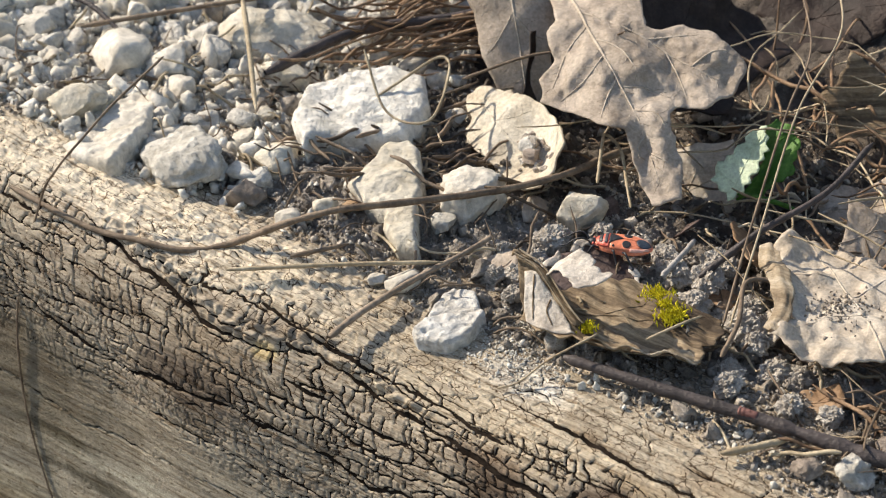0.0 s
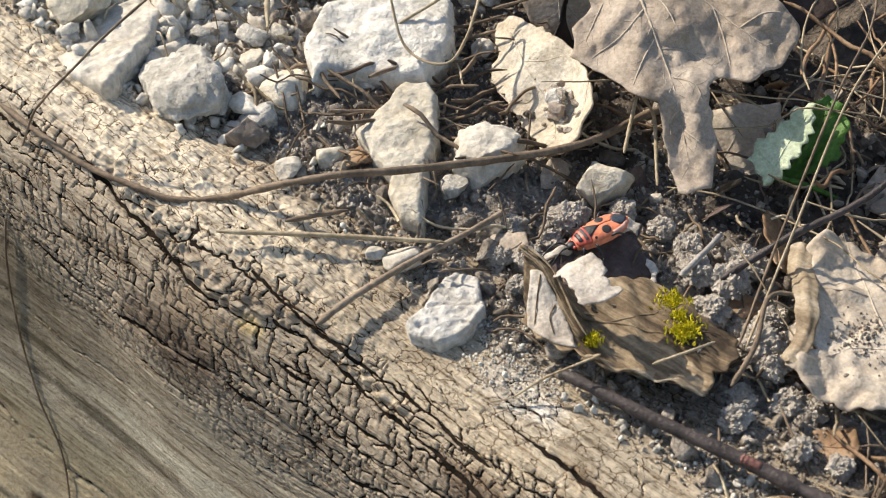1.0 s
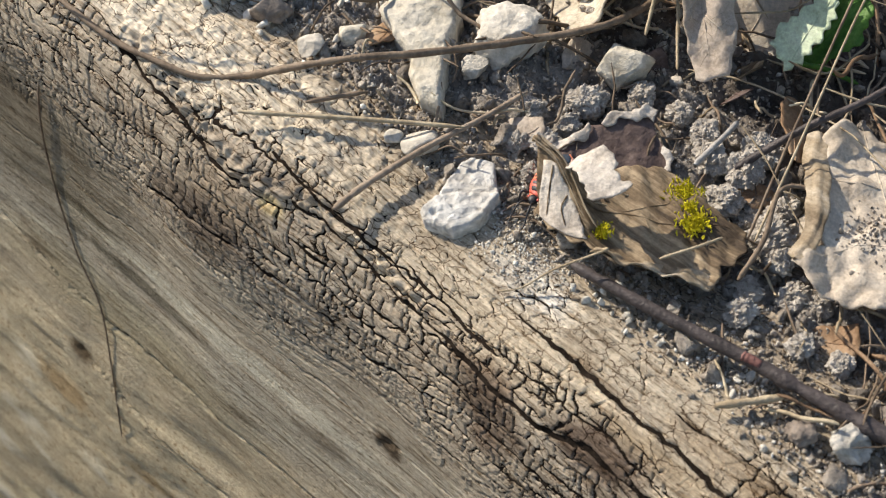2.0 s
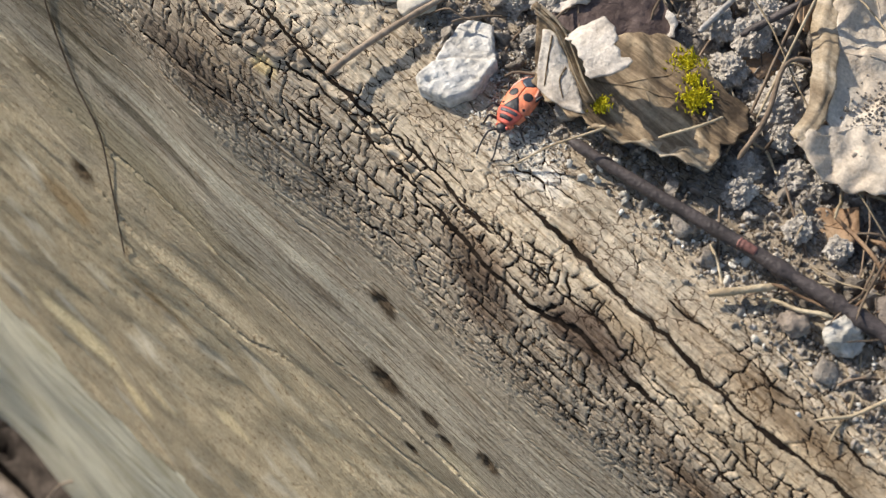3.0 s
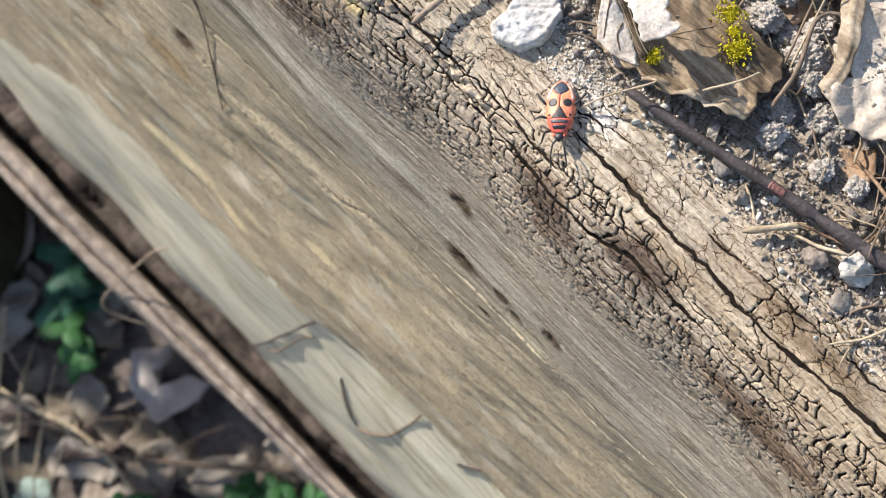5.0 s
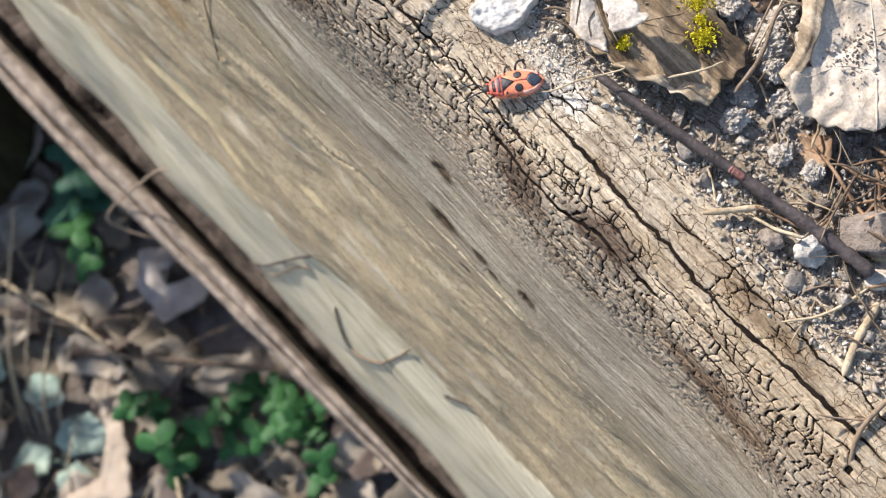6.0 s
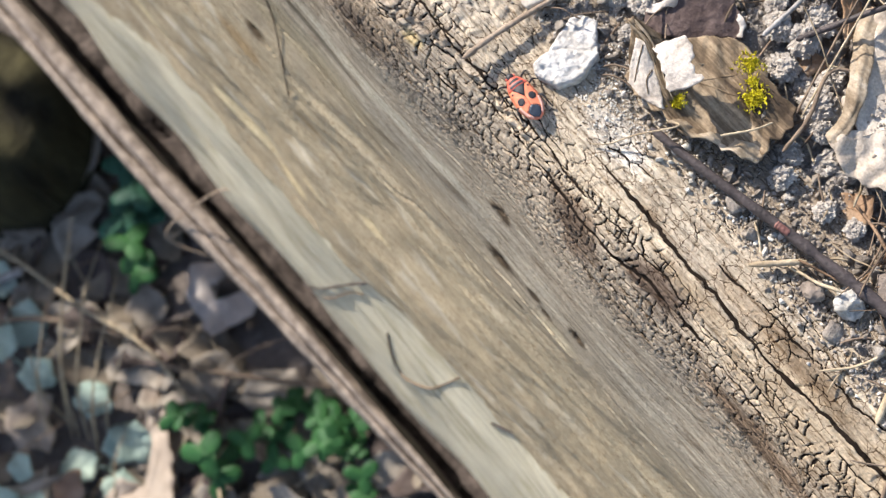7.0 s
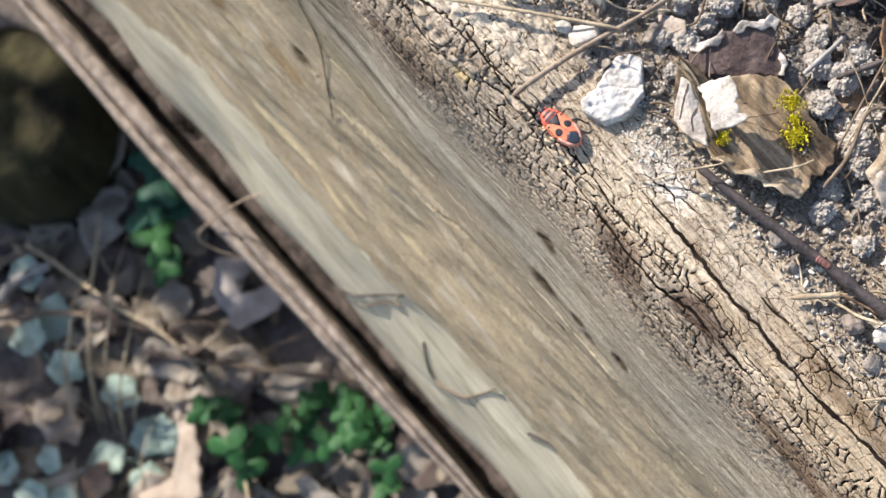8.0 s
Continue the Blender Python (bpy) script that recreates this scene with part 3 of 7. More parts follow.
SOIL = earthy("dry_soil", [(0.3, (0.15, 0.127, 0.107)), (0.5, (0.32, 0.28, 0.24)), (0.68, (0.54, 0.485, 0.42))], 160, 900, 0.0008)
def chalky(m):
    """Pale marl takes over where the limestone rubble lies."""
    nd, lk = m.node_tree.nodes, m.node_tree.links
    b = nd["Principled BSDF"]
    old = b.inputs["Base Color"].links[0].from_socket
    co = nd.new("ShaderNodeTexCoord").outputs["Object"]
    sep = nd.new("ShaderNodeSeparateXYZ")
    lk.new(co, sep.inputs["Vector"])
    n = tex_noise(nd, lk, co, 90, 4, 0.6)
    ad = nd.new("ShaderNodeMath")
    ad.operation = "MULTIPLY_ADD"
    lk.new(n.outputs["Fac"], ad.inputs[0])
    ad.inputs[1].default_value = 0.05
    lk.new(sep.outputs["X"], ad.inputs[2])
    rg = nd.new("ShaderNodeMapRange")
    rg.inputs["From Min"].default_value = -0.020
    rg.inputs["From Max"].default_value = -0.040
    rg.inputs["To Max"].default_value = 0.85
    lk.new(ad.outputs[0], rg.inputs["Value"])
    # the rubble patch ends some way off
    en = nd.new("ShaderNodeVectorMath")
    en.operation = "LENGTH"
    lk.new(co, en.inputs[0])
    ef = nd.new("ShaderNodeMapRange")
    ef.inputs["From Min"].default_value = 0.75
    ef.inputs["From Max"].default_value = 0.35
    lk.new(en.outputs["Value"], ef.inputs["Value"])
    chalk = nd.new("ShaderNodeMath")
    chalk.operation = "MULTIPLY"
    lk.new(rg.outputs["Result"], chalk.inputs[0])
    lk.new(ef.outputs["Result"], chalk.inputs[1])
    # shade between the leaf litter, farther back, put into the soil's colour
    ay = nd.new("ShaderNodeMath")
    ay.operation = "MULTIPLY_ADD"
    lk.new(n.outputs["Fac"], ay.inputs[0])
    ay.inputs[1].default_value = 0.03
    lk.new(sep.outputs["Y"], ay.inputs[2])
    litter_shade = nd.new("ShaderNodeMapRange")
    litter_shade.inputs["From Min"].default_value = 0.048
    litter_shade.inputs["From Max"].default_value = 0.062
    litter_shade.inputs["To Max"].default_value = 0.8
    lk.new(ay.outputs[0], litter_shade.inputs["Value"])
    darkened = mix(nd, lk, litter_shade.outputs["Result"], old, mix(nd, lk, 1.0, old, (0.30, 0.26, 0.23), "MULTIPLY"))
    lk.new(mix(nd, lk, chalk.outputs[0], darkened, mix(nd, lk, 0.5, old, (0.92, 0.85, 0.73))), b.inputs["Base Color"])


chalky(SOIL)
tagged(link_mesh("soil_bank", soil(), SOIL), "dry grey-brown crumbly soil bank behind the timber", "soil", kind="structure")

# ---- ground below ----
def ground():
    xs = np.concatenate([-np.geomspace(20000, 460, 30), np.arange(-450, 200, 5.0), np.geomspace(200, 20000, 30)])
    ys = np.concatenate([-np.geomspace(20000, 330, 30), np.arange(-325, 30, 5.0)])
    x, y = np.meshgrid(xs, ys)
    v = np.stack([x, y, -556 + 9 * fbm(x / 60, y / 60, 70.0, 4)], -1).reshape(-1, 3) / 1000
    return mesh_np("ground", v, grid_faces(*x.shape))


LITTER_SOIL = earthy("damp_soil", [(0.3, (0.10, 0.085, 0.075)), (0.55, (0.19, 0.16, 0.14)), (0.75, (0.31, 0.265, 0.23))], 30, 260, 0.002)
tagged(link_mesh("ground", ground(), LITTER_SOIL), "dark damp soil below the timber wall", "ground", kind="structure")


def soil_z(x, y):
    return float(soil_height(np.array([float(x)]), np.array([float(y)]))[0])


def height_map():
    """Heights of timber and soil, whichever is higher, on a half-millimetre grid."""
    xs, ys = np.arange(-130, 110, 0.5), np.arange(-9, 100, 0.5)
    s = np.arange(-24.0, 9.0, 0.25)
    x, ss = np.meshgrid(xs, s)
    py, pz, ny, nz = profile(ss)
    h = wood_relief(x, ss) + 1.6 * vnoise(x / 30, ss / 25, 50.0)
    yy, zz = py + ny * h, pz + nz * h + tilt_at(x, ss)
    gx, gy = np.meshgrid(xs, ys)
    out = soil_height(gx, gy)
    for k in range(len(xs)):
        wood = np.interp(-ys, -yy[:, k], zz[:, k], right=-99, left=-99)
        out[:, k] = np.maximum(out[:, k], wood)
    return out


HEIGHTS = height_map()


def top_z(x, y):
    """Height of the upper support at x, y, mm."""
    i, j = int(round((y + 9) * 2)), int(round((x + 130) * 2))
    if 0 <= i < HEIGHTS.shape[0] and 0 <= j < HEIGHTS.shape[1]:
        return float(HEIGHTS[i, j])
    return soil_z(x, y)


# ---- materials of the loose things ----
LIMESTONE = earthy("limestone", [(0.28, (0.50, 0.445, 0.36)), (0.48, (0.70, 0.64, 0.545)), (0.68, (0.80, 0.75, 0.66))], 160, 900, 0.00022)
GREYSTONE = earthy("grey_limestone", [(0.3, (0.42, 0.39, 0.33)), (0.5, (0.66, 0.62, 0.55)), (0.7, (0.78, 0.745, 0.675))], 190, 800, 0.0004)
CREAMSTONE = earthy("cream_limestone", [(0.28, (0.55, 0.46, 0.33)), (0.48, (0.74, 0.67, 0.545)), (0.7, (0.80, 0.755, 0.66))], 170, 900, 0.0003)
BROWNSTONE = earthy("brown_stone", [(0.3, (0.20, 0.16, 0.13)), (0.55, (0.36, 0.30, 0.25)), (0.75, (0.52, 0.46, 0.40))], 190, 900, 0.0004)
CLOD = earthy("clods", [(0.3, (0.22, 0.182, 0.148)), (0.5, (0.42, 0.362, 0.30)), (0.7, (0.62, 0.555, 0.47))], 260, 1100, 0.0006, spread=(0.5, 1.3))
PALE_CLOD = earthy("pale_clod", [(0.3, (0.42, 0.365, 0.305)), (0.5, (0.65, 0.585, 0.505)), (0.7, (0.80, 0.74, 0.66))], 300, 1100, 0.0006, spread=(0.7, 1.2))
LIGHT_CLOD = earthy("pale_crumbs", [(0.3, (0.30, 0.26, 0.22)), (0.5, (0.52, 0.468, 0.41)), (0.7, (0.72, 0.665, 0.595))], 260, 1100, 0.0005, spread=(0.55, 1.25))
CHALKSTONE = earthy("white_chalkstone", [(0.3, (0.52, 0.475, 0.405)), (0.44, (0.76, 0.72, 0.655)), (0.62, (0.86, 0.835, 0.785))], 260, 1100, 0.0003)
CHALK = earthy("chalk_grains", [(0.3, (0.58, 0.53, 0.44)), (0.6, (0.80, 0.76, 0.68))], 300, 1500, 0.0002)


def fibre_mat(name, dark, light, rough=0.7):
    m, nd, lk, b = mat(name, rough, 0.3)
    co = nd.new("ShaderNodeTexCoord").outputs["Object"]
    n = tex_noise(nd, lk, co, 260, 4, 0.6)
    n2 = tex_noise(nd, lk, co, 1800, 3, 0.6)
    r = ramp(nd, [(0.3, dark), (0.7, light)])
    lk.new(n.outputs["Fac"], r.inputs["Fac"])
    r2 = ramp(nd, [(0.3, (0.7, 0.7, 0.7)), (0.7, (1.1, 1.1, 1.1))])
    lk.new(n2.outputs["Fac"], r2.inputs["Fac"])
    geo = nd.new("ShaderNodeNewGeometry")
    r3 = ramp(nd, [(0.0, (0.55, 0.53, 0.5)), (1.0, (1.25, 1.25, 1.25))])
    lk.new(geo.outputs["Random Per Island"], r3.inputs["Fac"])
    c = mix(nd, lk, 1.0, r.outputs["Color"], r2.outputs["Color"], "MULTIPLY")
    lk.new(mix(nd, lk, 1.0, c, r3.outputs["Color"], "MULTIPLY"), b.inputs["Base Color"])
    bump(nd, lk, b, [(n2.outputs["Fac"], 0.0002)])
    return m


TWIG = fibre_mat("brown_twig", (0.11, 0.075, 0.05), (0.30, 0.22, 0.15))
PALE_TWIG = fibre_mat("pale_brown_twig", (0.20, 0.145, 0.10), (0.42, 0.33, 0.245))
DARK_TWIG = fibre_mat("dark_twig", (0.035, 0.028, 0.026), (0.10, 0.08, 0.075), 0.55)
GREY_STICK = fibre_mat("grey_stick", (0.26, 0.24, 0.22), (0.52, 0.49, 0.45))
STRAW = fibre_mat("straw", (0.30, 0.22, 0.13), (0.58, 0.48, 0.33))
NEEDLE = fibre_mat("rusty_needles", (0.16, 0.09, 0.05), (0.36, 0.235, 0.14))
RED_BARK = fibre_mat("red_bark", (0.15, 0.065, 0.055), (0.33, 0.16, 0.13))


def leaf_mat(name, dark, mid, light, scale=110, rough=0.65, thin=0.25, stretch=None, span=0.2):
    m, nd, lk, b = mat(name, rough, 0.3)
    co = nd.new("ShaderNodeTexCoord").outputs["Object"]
    n = tex_noise(nd, lk, co, scale, 6, 0.65, stretch)
    r = ramp(nd, [(0.5 - span, dark), (0.5, mid), (0.5 + span, light)])
    lk.new(n.outputs["Fac"], r.inputs["Fac"])
    v = nd.new("ShaderNodeTexVoronoi")
    v.feature = "DISTANCE_TO_EDGE"
    v.inputs["Scale"].default_value = 1300
    lk.new(co, v.inputs["Vector"])
    vr = ramp(nd, [(0.0, (1.06, 1.06, 1.05)), (0.12, (0.97, 0.97, 0.97))])
    lk.new(v.outputs["Distance"], vr.inputs["Fac"])
    n2 = tex_noise(nd, lk, co, 1500, 4, 0.7)
    r2 = ramp(nd, [(0.35, (0.75, 0.74, 0.72)), (0.65, (1.1, 1.1, 1.1))])
    lk.new(n2.outputs["Fac"], r2.inputs["Fac"])
    c = mix(nd, lk, 1.0, r.outputs["Color"], vr.outputs["Color"], "MULTIPLY")
    c = mix(nd, lk, 1.0, c, r2.outputs["Color"], "MULTIPLY")
    lk.new(c, b.inputs["Base Color"])
    bump(nd, lk, b, [(n.outputs["Fac"], 0.0007), (v.outputs["Distance"], 0.00006), (n2.outputs["Fac"], 0.0001)])
    if thin:
        tr = nd.new("ShaderNodeBsdfTranslucent")
        lk.new(c, tr.inputs["Color"])
        ms = nd.new("ShaderNodeMixShader")
        ms.inputs[0].default_value = thin
        out = nd["Material Output"]
        lk.new(b.outputs[0], ms.inputs[1])
        lk.new(tr.outputs[0], ms.inputs[2])
        lk.new(ms.outputs[0], out.inputs["Surface"])
    return m


LEAF_GREY = leaf_mat("grey_tan_leaf", (0.37, 0.29, 0.22), (0.55, 0.455, 0.365), (0.69, 0.595, 0.50), 90, thin=0.35)
LEAF_PAPER = leaf_mat("papery_leaf", (0.44, 0.37, 0.30), (0.67, 0.595, 0.51), (0.80, 0.735, 0.65), 260)
LEAF_TAN = leaf_mat("tan_leaf", (0.25, 0.18, 0.11), (0.44, 0.345, 0.235), (0.66, 0.56, 0.43), 220, stretch=(0.5, 1.6, 0.8))
LEAF_CREAM = leaf_mat("cream_leaf", (0.52, 0.42, 0.30), (0.72, 0.64, 0.51), (0.84, 0.78, 0.67), 130)
LEAF_VEIN = fibre_mat("leaf_vein", (0.40, 0.32, 0.24), (0.60, 0.51, 0.41))
LEAF_BROWN = leaf_mat("brown_leaf", (0.075, 0.05, 0.03), (0.235, 0.165, 0.098), (0.52, 0.395, 0.255), 300, stretch=(0.16, 2.0, 0.6), span=0.14)
LEAF_MAROON = leaf_mat("maroon_leaf", (0.085, 0.056, 0.048), (0.15, 0.104, 0.09), (0.235, 0.17, 0.148), 200)
# dark brown leaf with the deep shade of the litter put into its colour
LEAF_SHADED = leaf_mat("shaded_brown_leaf", (0.018, 0.012, 0.01), (0.04, 0.026, 0.021), (0.08, 0.055, 0.045), 160)
LEAF_PALE = leaf_mat("bleached_leaf", (0.46, 0.365, 0.27), (0.65, 0.555, 0.445), (0.77, 0.695, 0.59), 130)
LEAF_RUST = leaf_mat("rusty_leaf", (0.22, 0.12, 0.06), (0.38, 0.24, 0.14), (0.54, 0.40, 0.27), 120)
LEAF_GREEN = leaf_mat("green_leaf", (0.05, 0.13, 0.02), (0.10, 0.24, 0.04), (0.20, 0.36, 0.09), 200, 0.5, 0.35)
LEAF_UNDER = leaf_mat("pale_leaf_underside", (0.46, 0.54, 0.35), (0.60, 0.68, 0.47), (0.72, 0.78, 0.59), 200, 0.6, 0.15)
CLOVER = leaf_mat("clover_leaf", (0.03, 0.12, 0.03), (0.05, 0.20, 0.05), (0.10, 0.30, 0.08), 60, 0.5, 0.35)
MOSS = fibre_mat("yellow_moss", (0.50, 0.44, 0.012), (0.82, 0.72, 0.04), 0.8)


# ---- builders ----
def mm(*v):
    return Vector(v) / 1000


def stone_mesh(length, width, height, seed, cuts=9, rough=0.05, sub=4, upright=0.8, keep=(0.62, 0.95)):
    """A broken stone: a rounded block with flat fractures and a pitted skin, resting on z = 0."""
    rnd = random.Random(seed)
    bm = bmesh.new()
    bmesh.ops.create_icosphere(bm, subdivisions=sub, radius=1.0)
    for v in bm.verts:
        p = v.co
        k = (abs(p.x) ** 3.2 + abs(p.y) ** 3.2 + abs(p.z) ** 3.2) ** (-1 / 3.2)
        v.co = p * k
    for _ in range(cuts):
        n = Vector((rnd.gauss(0, 1), rnd.gauss(0, 1), rnd.gauss(0, upright))).normalized()
        d = rnd.uniform(*keep)
        for v in bm.verts:
            over = v.co.dot(n) - d
            if over > 0:
                v.co -= n * over
    off = Vector((rnd.uniform(0, 50), rnd.uniform(0, 50), rnd.uniform(0, 50)))
    for v in bm.verts:
        d = v.co.normalized()
        q = v.co * 1.6 + off
        v.co += d * (rough * 1.6 * noise.noise(q) + rough * noise.noise(q * 3.1) + rough * 0.6 * noise.noise(q * 7.7))
        v.co = Vector((v.co.x * length / 2, v.co.y * width / 2, v.co.z * height / 2)) / 1000
    low = min(v.co.z for v in bm.verts)
    bmesh.ops.translate(bm, verts=bm.verts, vec=(0, 0, -low))
    me = bpy.data.meshes.new("stone")
    bm.to_mesh(me)
    bm.free()
    return me


def stone(name, x, y, length, width, height, az, material, label, seed, lean=(0, 0), cuts=9, rough=0.05, sink=0.2, group="", sub=4, lift=0.0, upright=0.8):
    ob = link_mesh(name, stone_mesh(length, width, height, seed, cuts, rough, sub, upright), material)
    z = top_z(x, y) - sink * height + lift
    ob.matrix_world = pose(x / 1000, y / 1000, z / 1000, lean[0], lean[1], az)
    return tagged(ob, label, "stone", group)


def clod_mesh(size, seed):
    """A clod of soil: one uneven lump, knobbly all over like caked crumbs."""
    rnd = random.Random(seed)
    off = Vector((rnd.uniform(0, 90), rnd.uniform(0, 90), rnd.uniform(0, 90)))
    bm = bmesh.new()
    bmesh.ops.create_icosphere(bm, subdivisions=5, radius=1.0)
    for v in bm.verts:
        d = v.co.copy()
        q = d * 1.5 + off
        knob = 0.62 - noise.voronoi(q * 1.5)[0][0]
        crumb = 0.55 - noise.voronoi(q * 3.6)[0][0]
        r = 0.40 + 0.10 * noise.noise(q) + 0.16 * knob + 0.11 * crumb + 0.03 * noise.noise(q * 9)
        v.co = Vector((d.x * 1.15, d.y, d.z * 0.85)) * r * size / 1000
    me = bpy.data.meshes.new("soil_clod")
    bm.to_mesh(me)
    bm.free()
    return me


def border_dist(x, y, poly):
    """Distance to the nearest side of an outline."""
    best = np.full(x.shape, 99.0)
    for a, b in zip(poly, np.roll(poly, -1, 0)):
        ab = b - a
        t = np.clip(((x - a[0]) * ab[0] + (y - a[1]) * ab[1]) / (ab @ ab + 1e-9), 0, 1)
        best = np.minimum(best, np.hypot(x - a[0] - t * ab[0], y - a[1] - t * ab[1]))
    return best


def rock(name, outline, top, dip, material, label, seed, rounding=1.2, step=0.3, seam=None):
    """A split stone with a flat bedding face: outline seen from above, height of its middle, slope of its top."""
    poly = ragged(outline, 1.6, 0.16, seed)
    cx, cy = poly.mean(0)
    base = top_z(cx, cy)

    def shape(x, y):
        d = np.clip(border_dist(x, y, poly) / rounding, 0, 1)
        facet, who = plates(x / 6.0, y / 5.0, seed + 0.5)
        z = top + dip[0] * (x - cx) + dip[1] * (y - cy) - rounding * (1 - np.sqrt(1 - (1 - d) ** 2))
        z = z + 0.5 * (who - 0.5) * smooth(facet, 0, 0.2) + 0.5 * vnoise(x / 5.0, y / 5.0, seed) + 0.15 * vnoise(x / 0.9, y / 0.9, seed + 1) + 0.2 * vnoise(x / 2.2, y / 1.6, seed + 3) - 0.3 * smooth(vnoise(x / 1.3, y / 1.0, seed + 2), 0.6, 0.85)
        if seam:  # a worn bedding groove across the face
            off = y - seam[0] - seam[1] * (x - cx) + 0.35 * vnoise(x / 1.6, y / 1.6, seed + 5)
            z = z - 0.5 * np.exp(-((off / 0.42) ** 2)) - 0.3 * smooth(off, 0, 1.2)
        return x, y, z
    v, f = sheet_arrays(poly, step, shape, 0.1)
    n = len(v) // 2
    v[n:, 0], v[n:, 1] = cx + (v[:n, 0] - cx) * 0.98, cy + (v[:n, 1] - cy) * 0.98
    v[n:, 2] = np.minimum(base - 2.5, v[:n, 2] - 1.0)
    return tagged(link_mesh(name, mesh_np(name, v / 1000, f), material, smooth=False), label, "stone")


def smooth_line(pts, n):
    """A Catmull-Rom line through a few points, n steps for each span."""
    p = [np.array(q, float) for q in pts]
    p = [2 * p[0] - p[1], *p, 2 * p[-1] - p[-2]]
    out = []
    for a, b, c, d in zip(p, p[1:], p[2:], p[3:]):
        for k in range(n):
            u = k / n
            out.append(0.5 * (2 * b + (c - a) * u + (2 * a - 5 * b + 4 * c - d) * u * u + (3 * b - a - 3 * c + d) * u**3))
    out.append(p[-2])
    return np.array(out)


def tube_arrays(line, r0, r1, sides=7, wobble=0.12, seed=0):
    """Vertices and faces (quads) of a tapering, slightly knotty tube along a line."""
    rng = np.random.default_rng(seed)
    line = np.asarray(line, float)
    n = len(line)
    tan = np.gradient(line, axis=0)
    tan /= np.linalg.norm(tan, axis=1, keepdims=True) + 1e-9
    ref = np.array([0.3, 0.2, 1.0])
    a = np.cross(tan, ref)
    a /= np.linalg.norm(a, axis=1, keepdims=True) + 1e-9
    b = np.cross(tan, a)
    ang = np.linspace(0, 2 * np.pi, sides, endpoint=False)
    r = np.linspace(r0, r1, n) * (1 + wobble * rng.normal(0, 1, n))
    r[0] *= 0.5
    r[-1] *= 0.35
    ring = a[:, None] * np.cos(ang)[None, :, None] + b[:, None] * np.sin(ang)[None, :, None]
    v = (line[:, None] + ring * r[:, None, None]).reshape(-1, 3)
    i = np.arange(n - 1)[:, None] * sides
    j = np.arange(sides)[None]
    k = (j + 1) % sides
    f = np.stack([i + j, i + k, i + sides + k, i + sides + j], -1).reshape(-1, 4)
    return v, f


def ribbon(name, pts, wide, material, parent, label, seed=1):
    """A rolled strip of dead leaf: a flattened, ridged tube along a line."""
    rng = np.random.default_rng(seed)
    line = smooth_line(pts, 9)
    tan = np.gradient(line, axis=0)
    tan /= np.linalg.norm(tan, axis=1, keepdims=True) + 1e-9
    a = np.cross(tan, np.array([0.0, 0.0, 1.0]))
    a /= np.linalg.norm(a, axis=1, keepdims=True) + 1e-9
    b = np.cross(a, tan)
    ang = np.linspace(0, 2 * np.pi, 28, endpoint=False)
    way = np.linspace(0, len(pts), len(line))[:, None]
    w = wide * (0.85 + 0.2 * vnoise(way * 1.7, 0 * way, seed)) * (1 + 0.14 * np.sin(5 * ang + 1.5 * vnoise(way, 0 * way, seed + 1)) + 0.08 * vnoise(way * 4, ang[None] * 2.5, seed + 2))
    w[0] *= 0.4
    w[-1] *= 0.4
    v = line[:, None] + a[:, None] * (w * np.cos(ang))[..., None] + b[:, None] * (0.5 * w * np.sin(ang))[..., None]
    n = len(line)
    i, j = np.arange(n - 1)[:, None] * 28, np.arange(28)[None]
    k = (j + 1) % 28
    f = np.stack([i + j, i + k, i + 28 + k, i + 28 + j], -1).reshape(-1, 4)
    return link_mesh(name, mesh_np(name, v.reshape(-1, 3) / 1000, f), material, parent, label)


def tube(name, pts, r0, r1, material, parent=None, label="", n=6, sides=7, wobble=0.1, seed=1):
    v, f = tube_arrays(smooth_line(pts, n), r0, r1, sides, wobble, seed)
    return link_mesh(name, mesh_np(name, v / 1000, f), material, parent, label)


def twig(name, pts, r0, r1, material, label, category="twig", lift=None, **kw):
    """A loose twig through points in millimetres; with lift the heights are taken over the support."""
    if lift is not None:
        pts = [(p[0], p[1], top_z(p[0], p[1]) + lift) for p in pts]
    return tagged(tube(name, pts, r0, r1, material, **kw), label, category)


def inside_poly(x, y, poly):
    px, py = np.array(poly, float).T
    hit = np.zeros(x.shape, bool)
    for k in range(len(px)):
        ax, ay, bx, by = px[k - 1], py[k - 1], px[k], py[k]
        cond = (ay > y) != (by > y)
        hit ^= cond & (x < (bx - ax) * (y - ay) / (by - ay + 1e-12) + ax)
    return hit


def ragged(outline, step, amp, seed, teeth=0.0):
    """The outline with more points, torn or toothed a little."""
    rng = np.random.default_rng(seed)
    pts = np.array(outline, float)
    out = []
    for k in range(len(pts)):
        a, b = pts[k], pts[(k + 1) % len(pts)]
        n = max(1, int(np.linalg.norm(b - a) / step))
        side = np.array([(b - a)[1], -(b - a)[0]]) / (np.linalg.norm(b - a) + 1e-9)
        for j in range(n):
            saw = teeth * (1 if j % 2 else -0.4)
            out.append(a + (b - a) * j / n + side * (rng.normal(0, amp) + saw))
    return np.array(out)


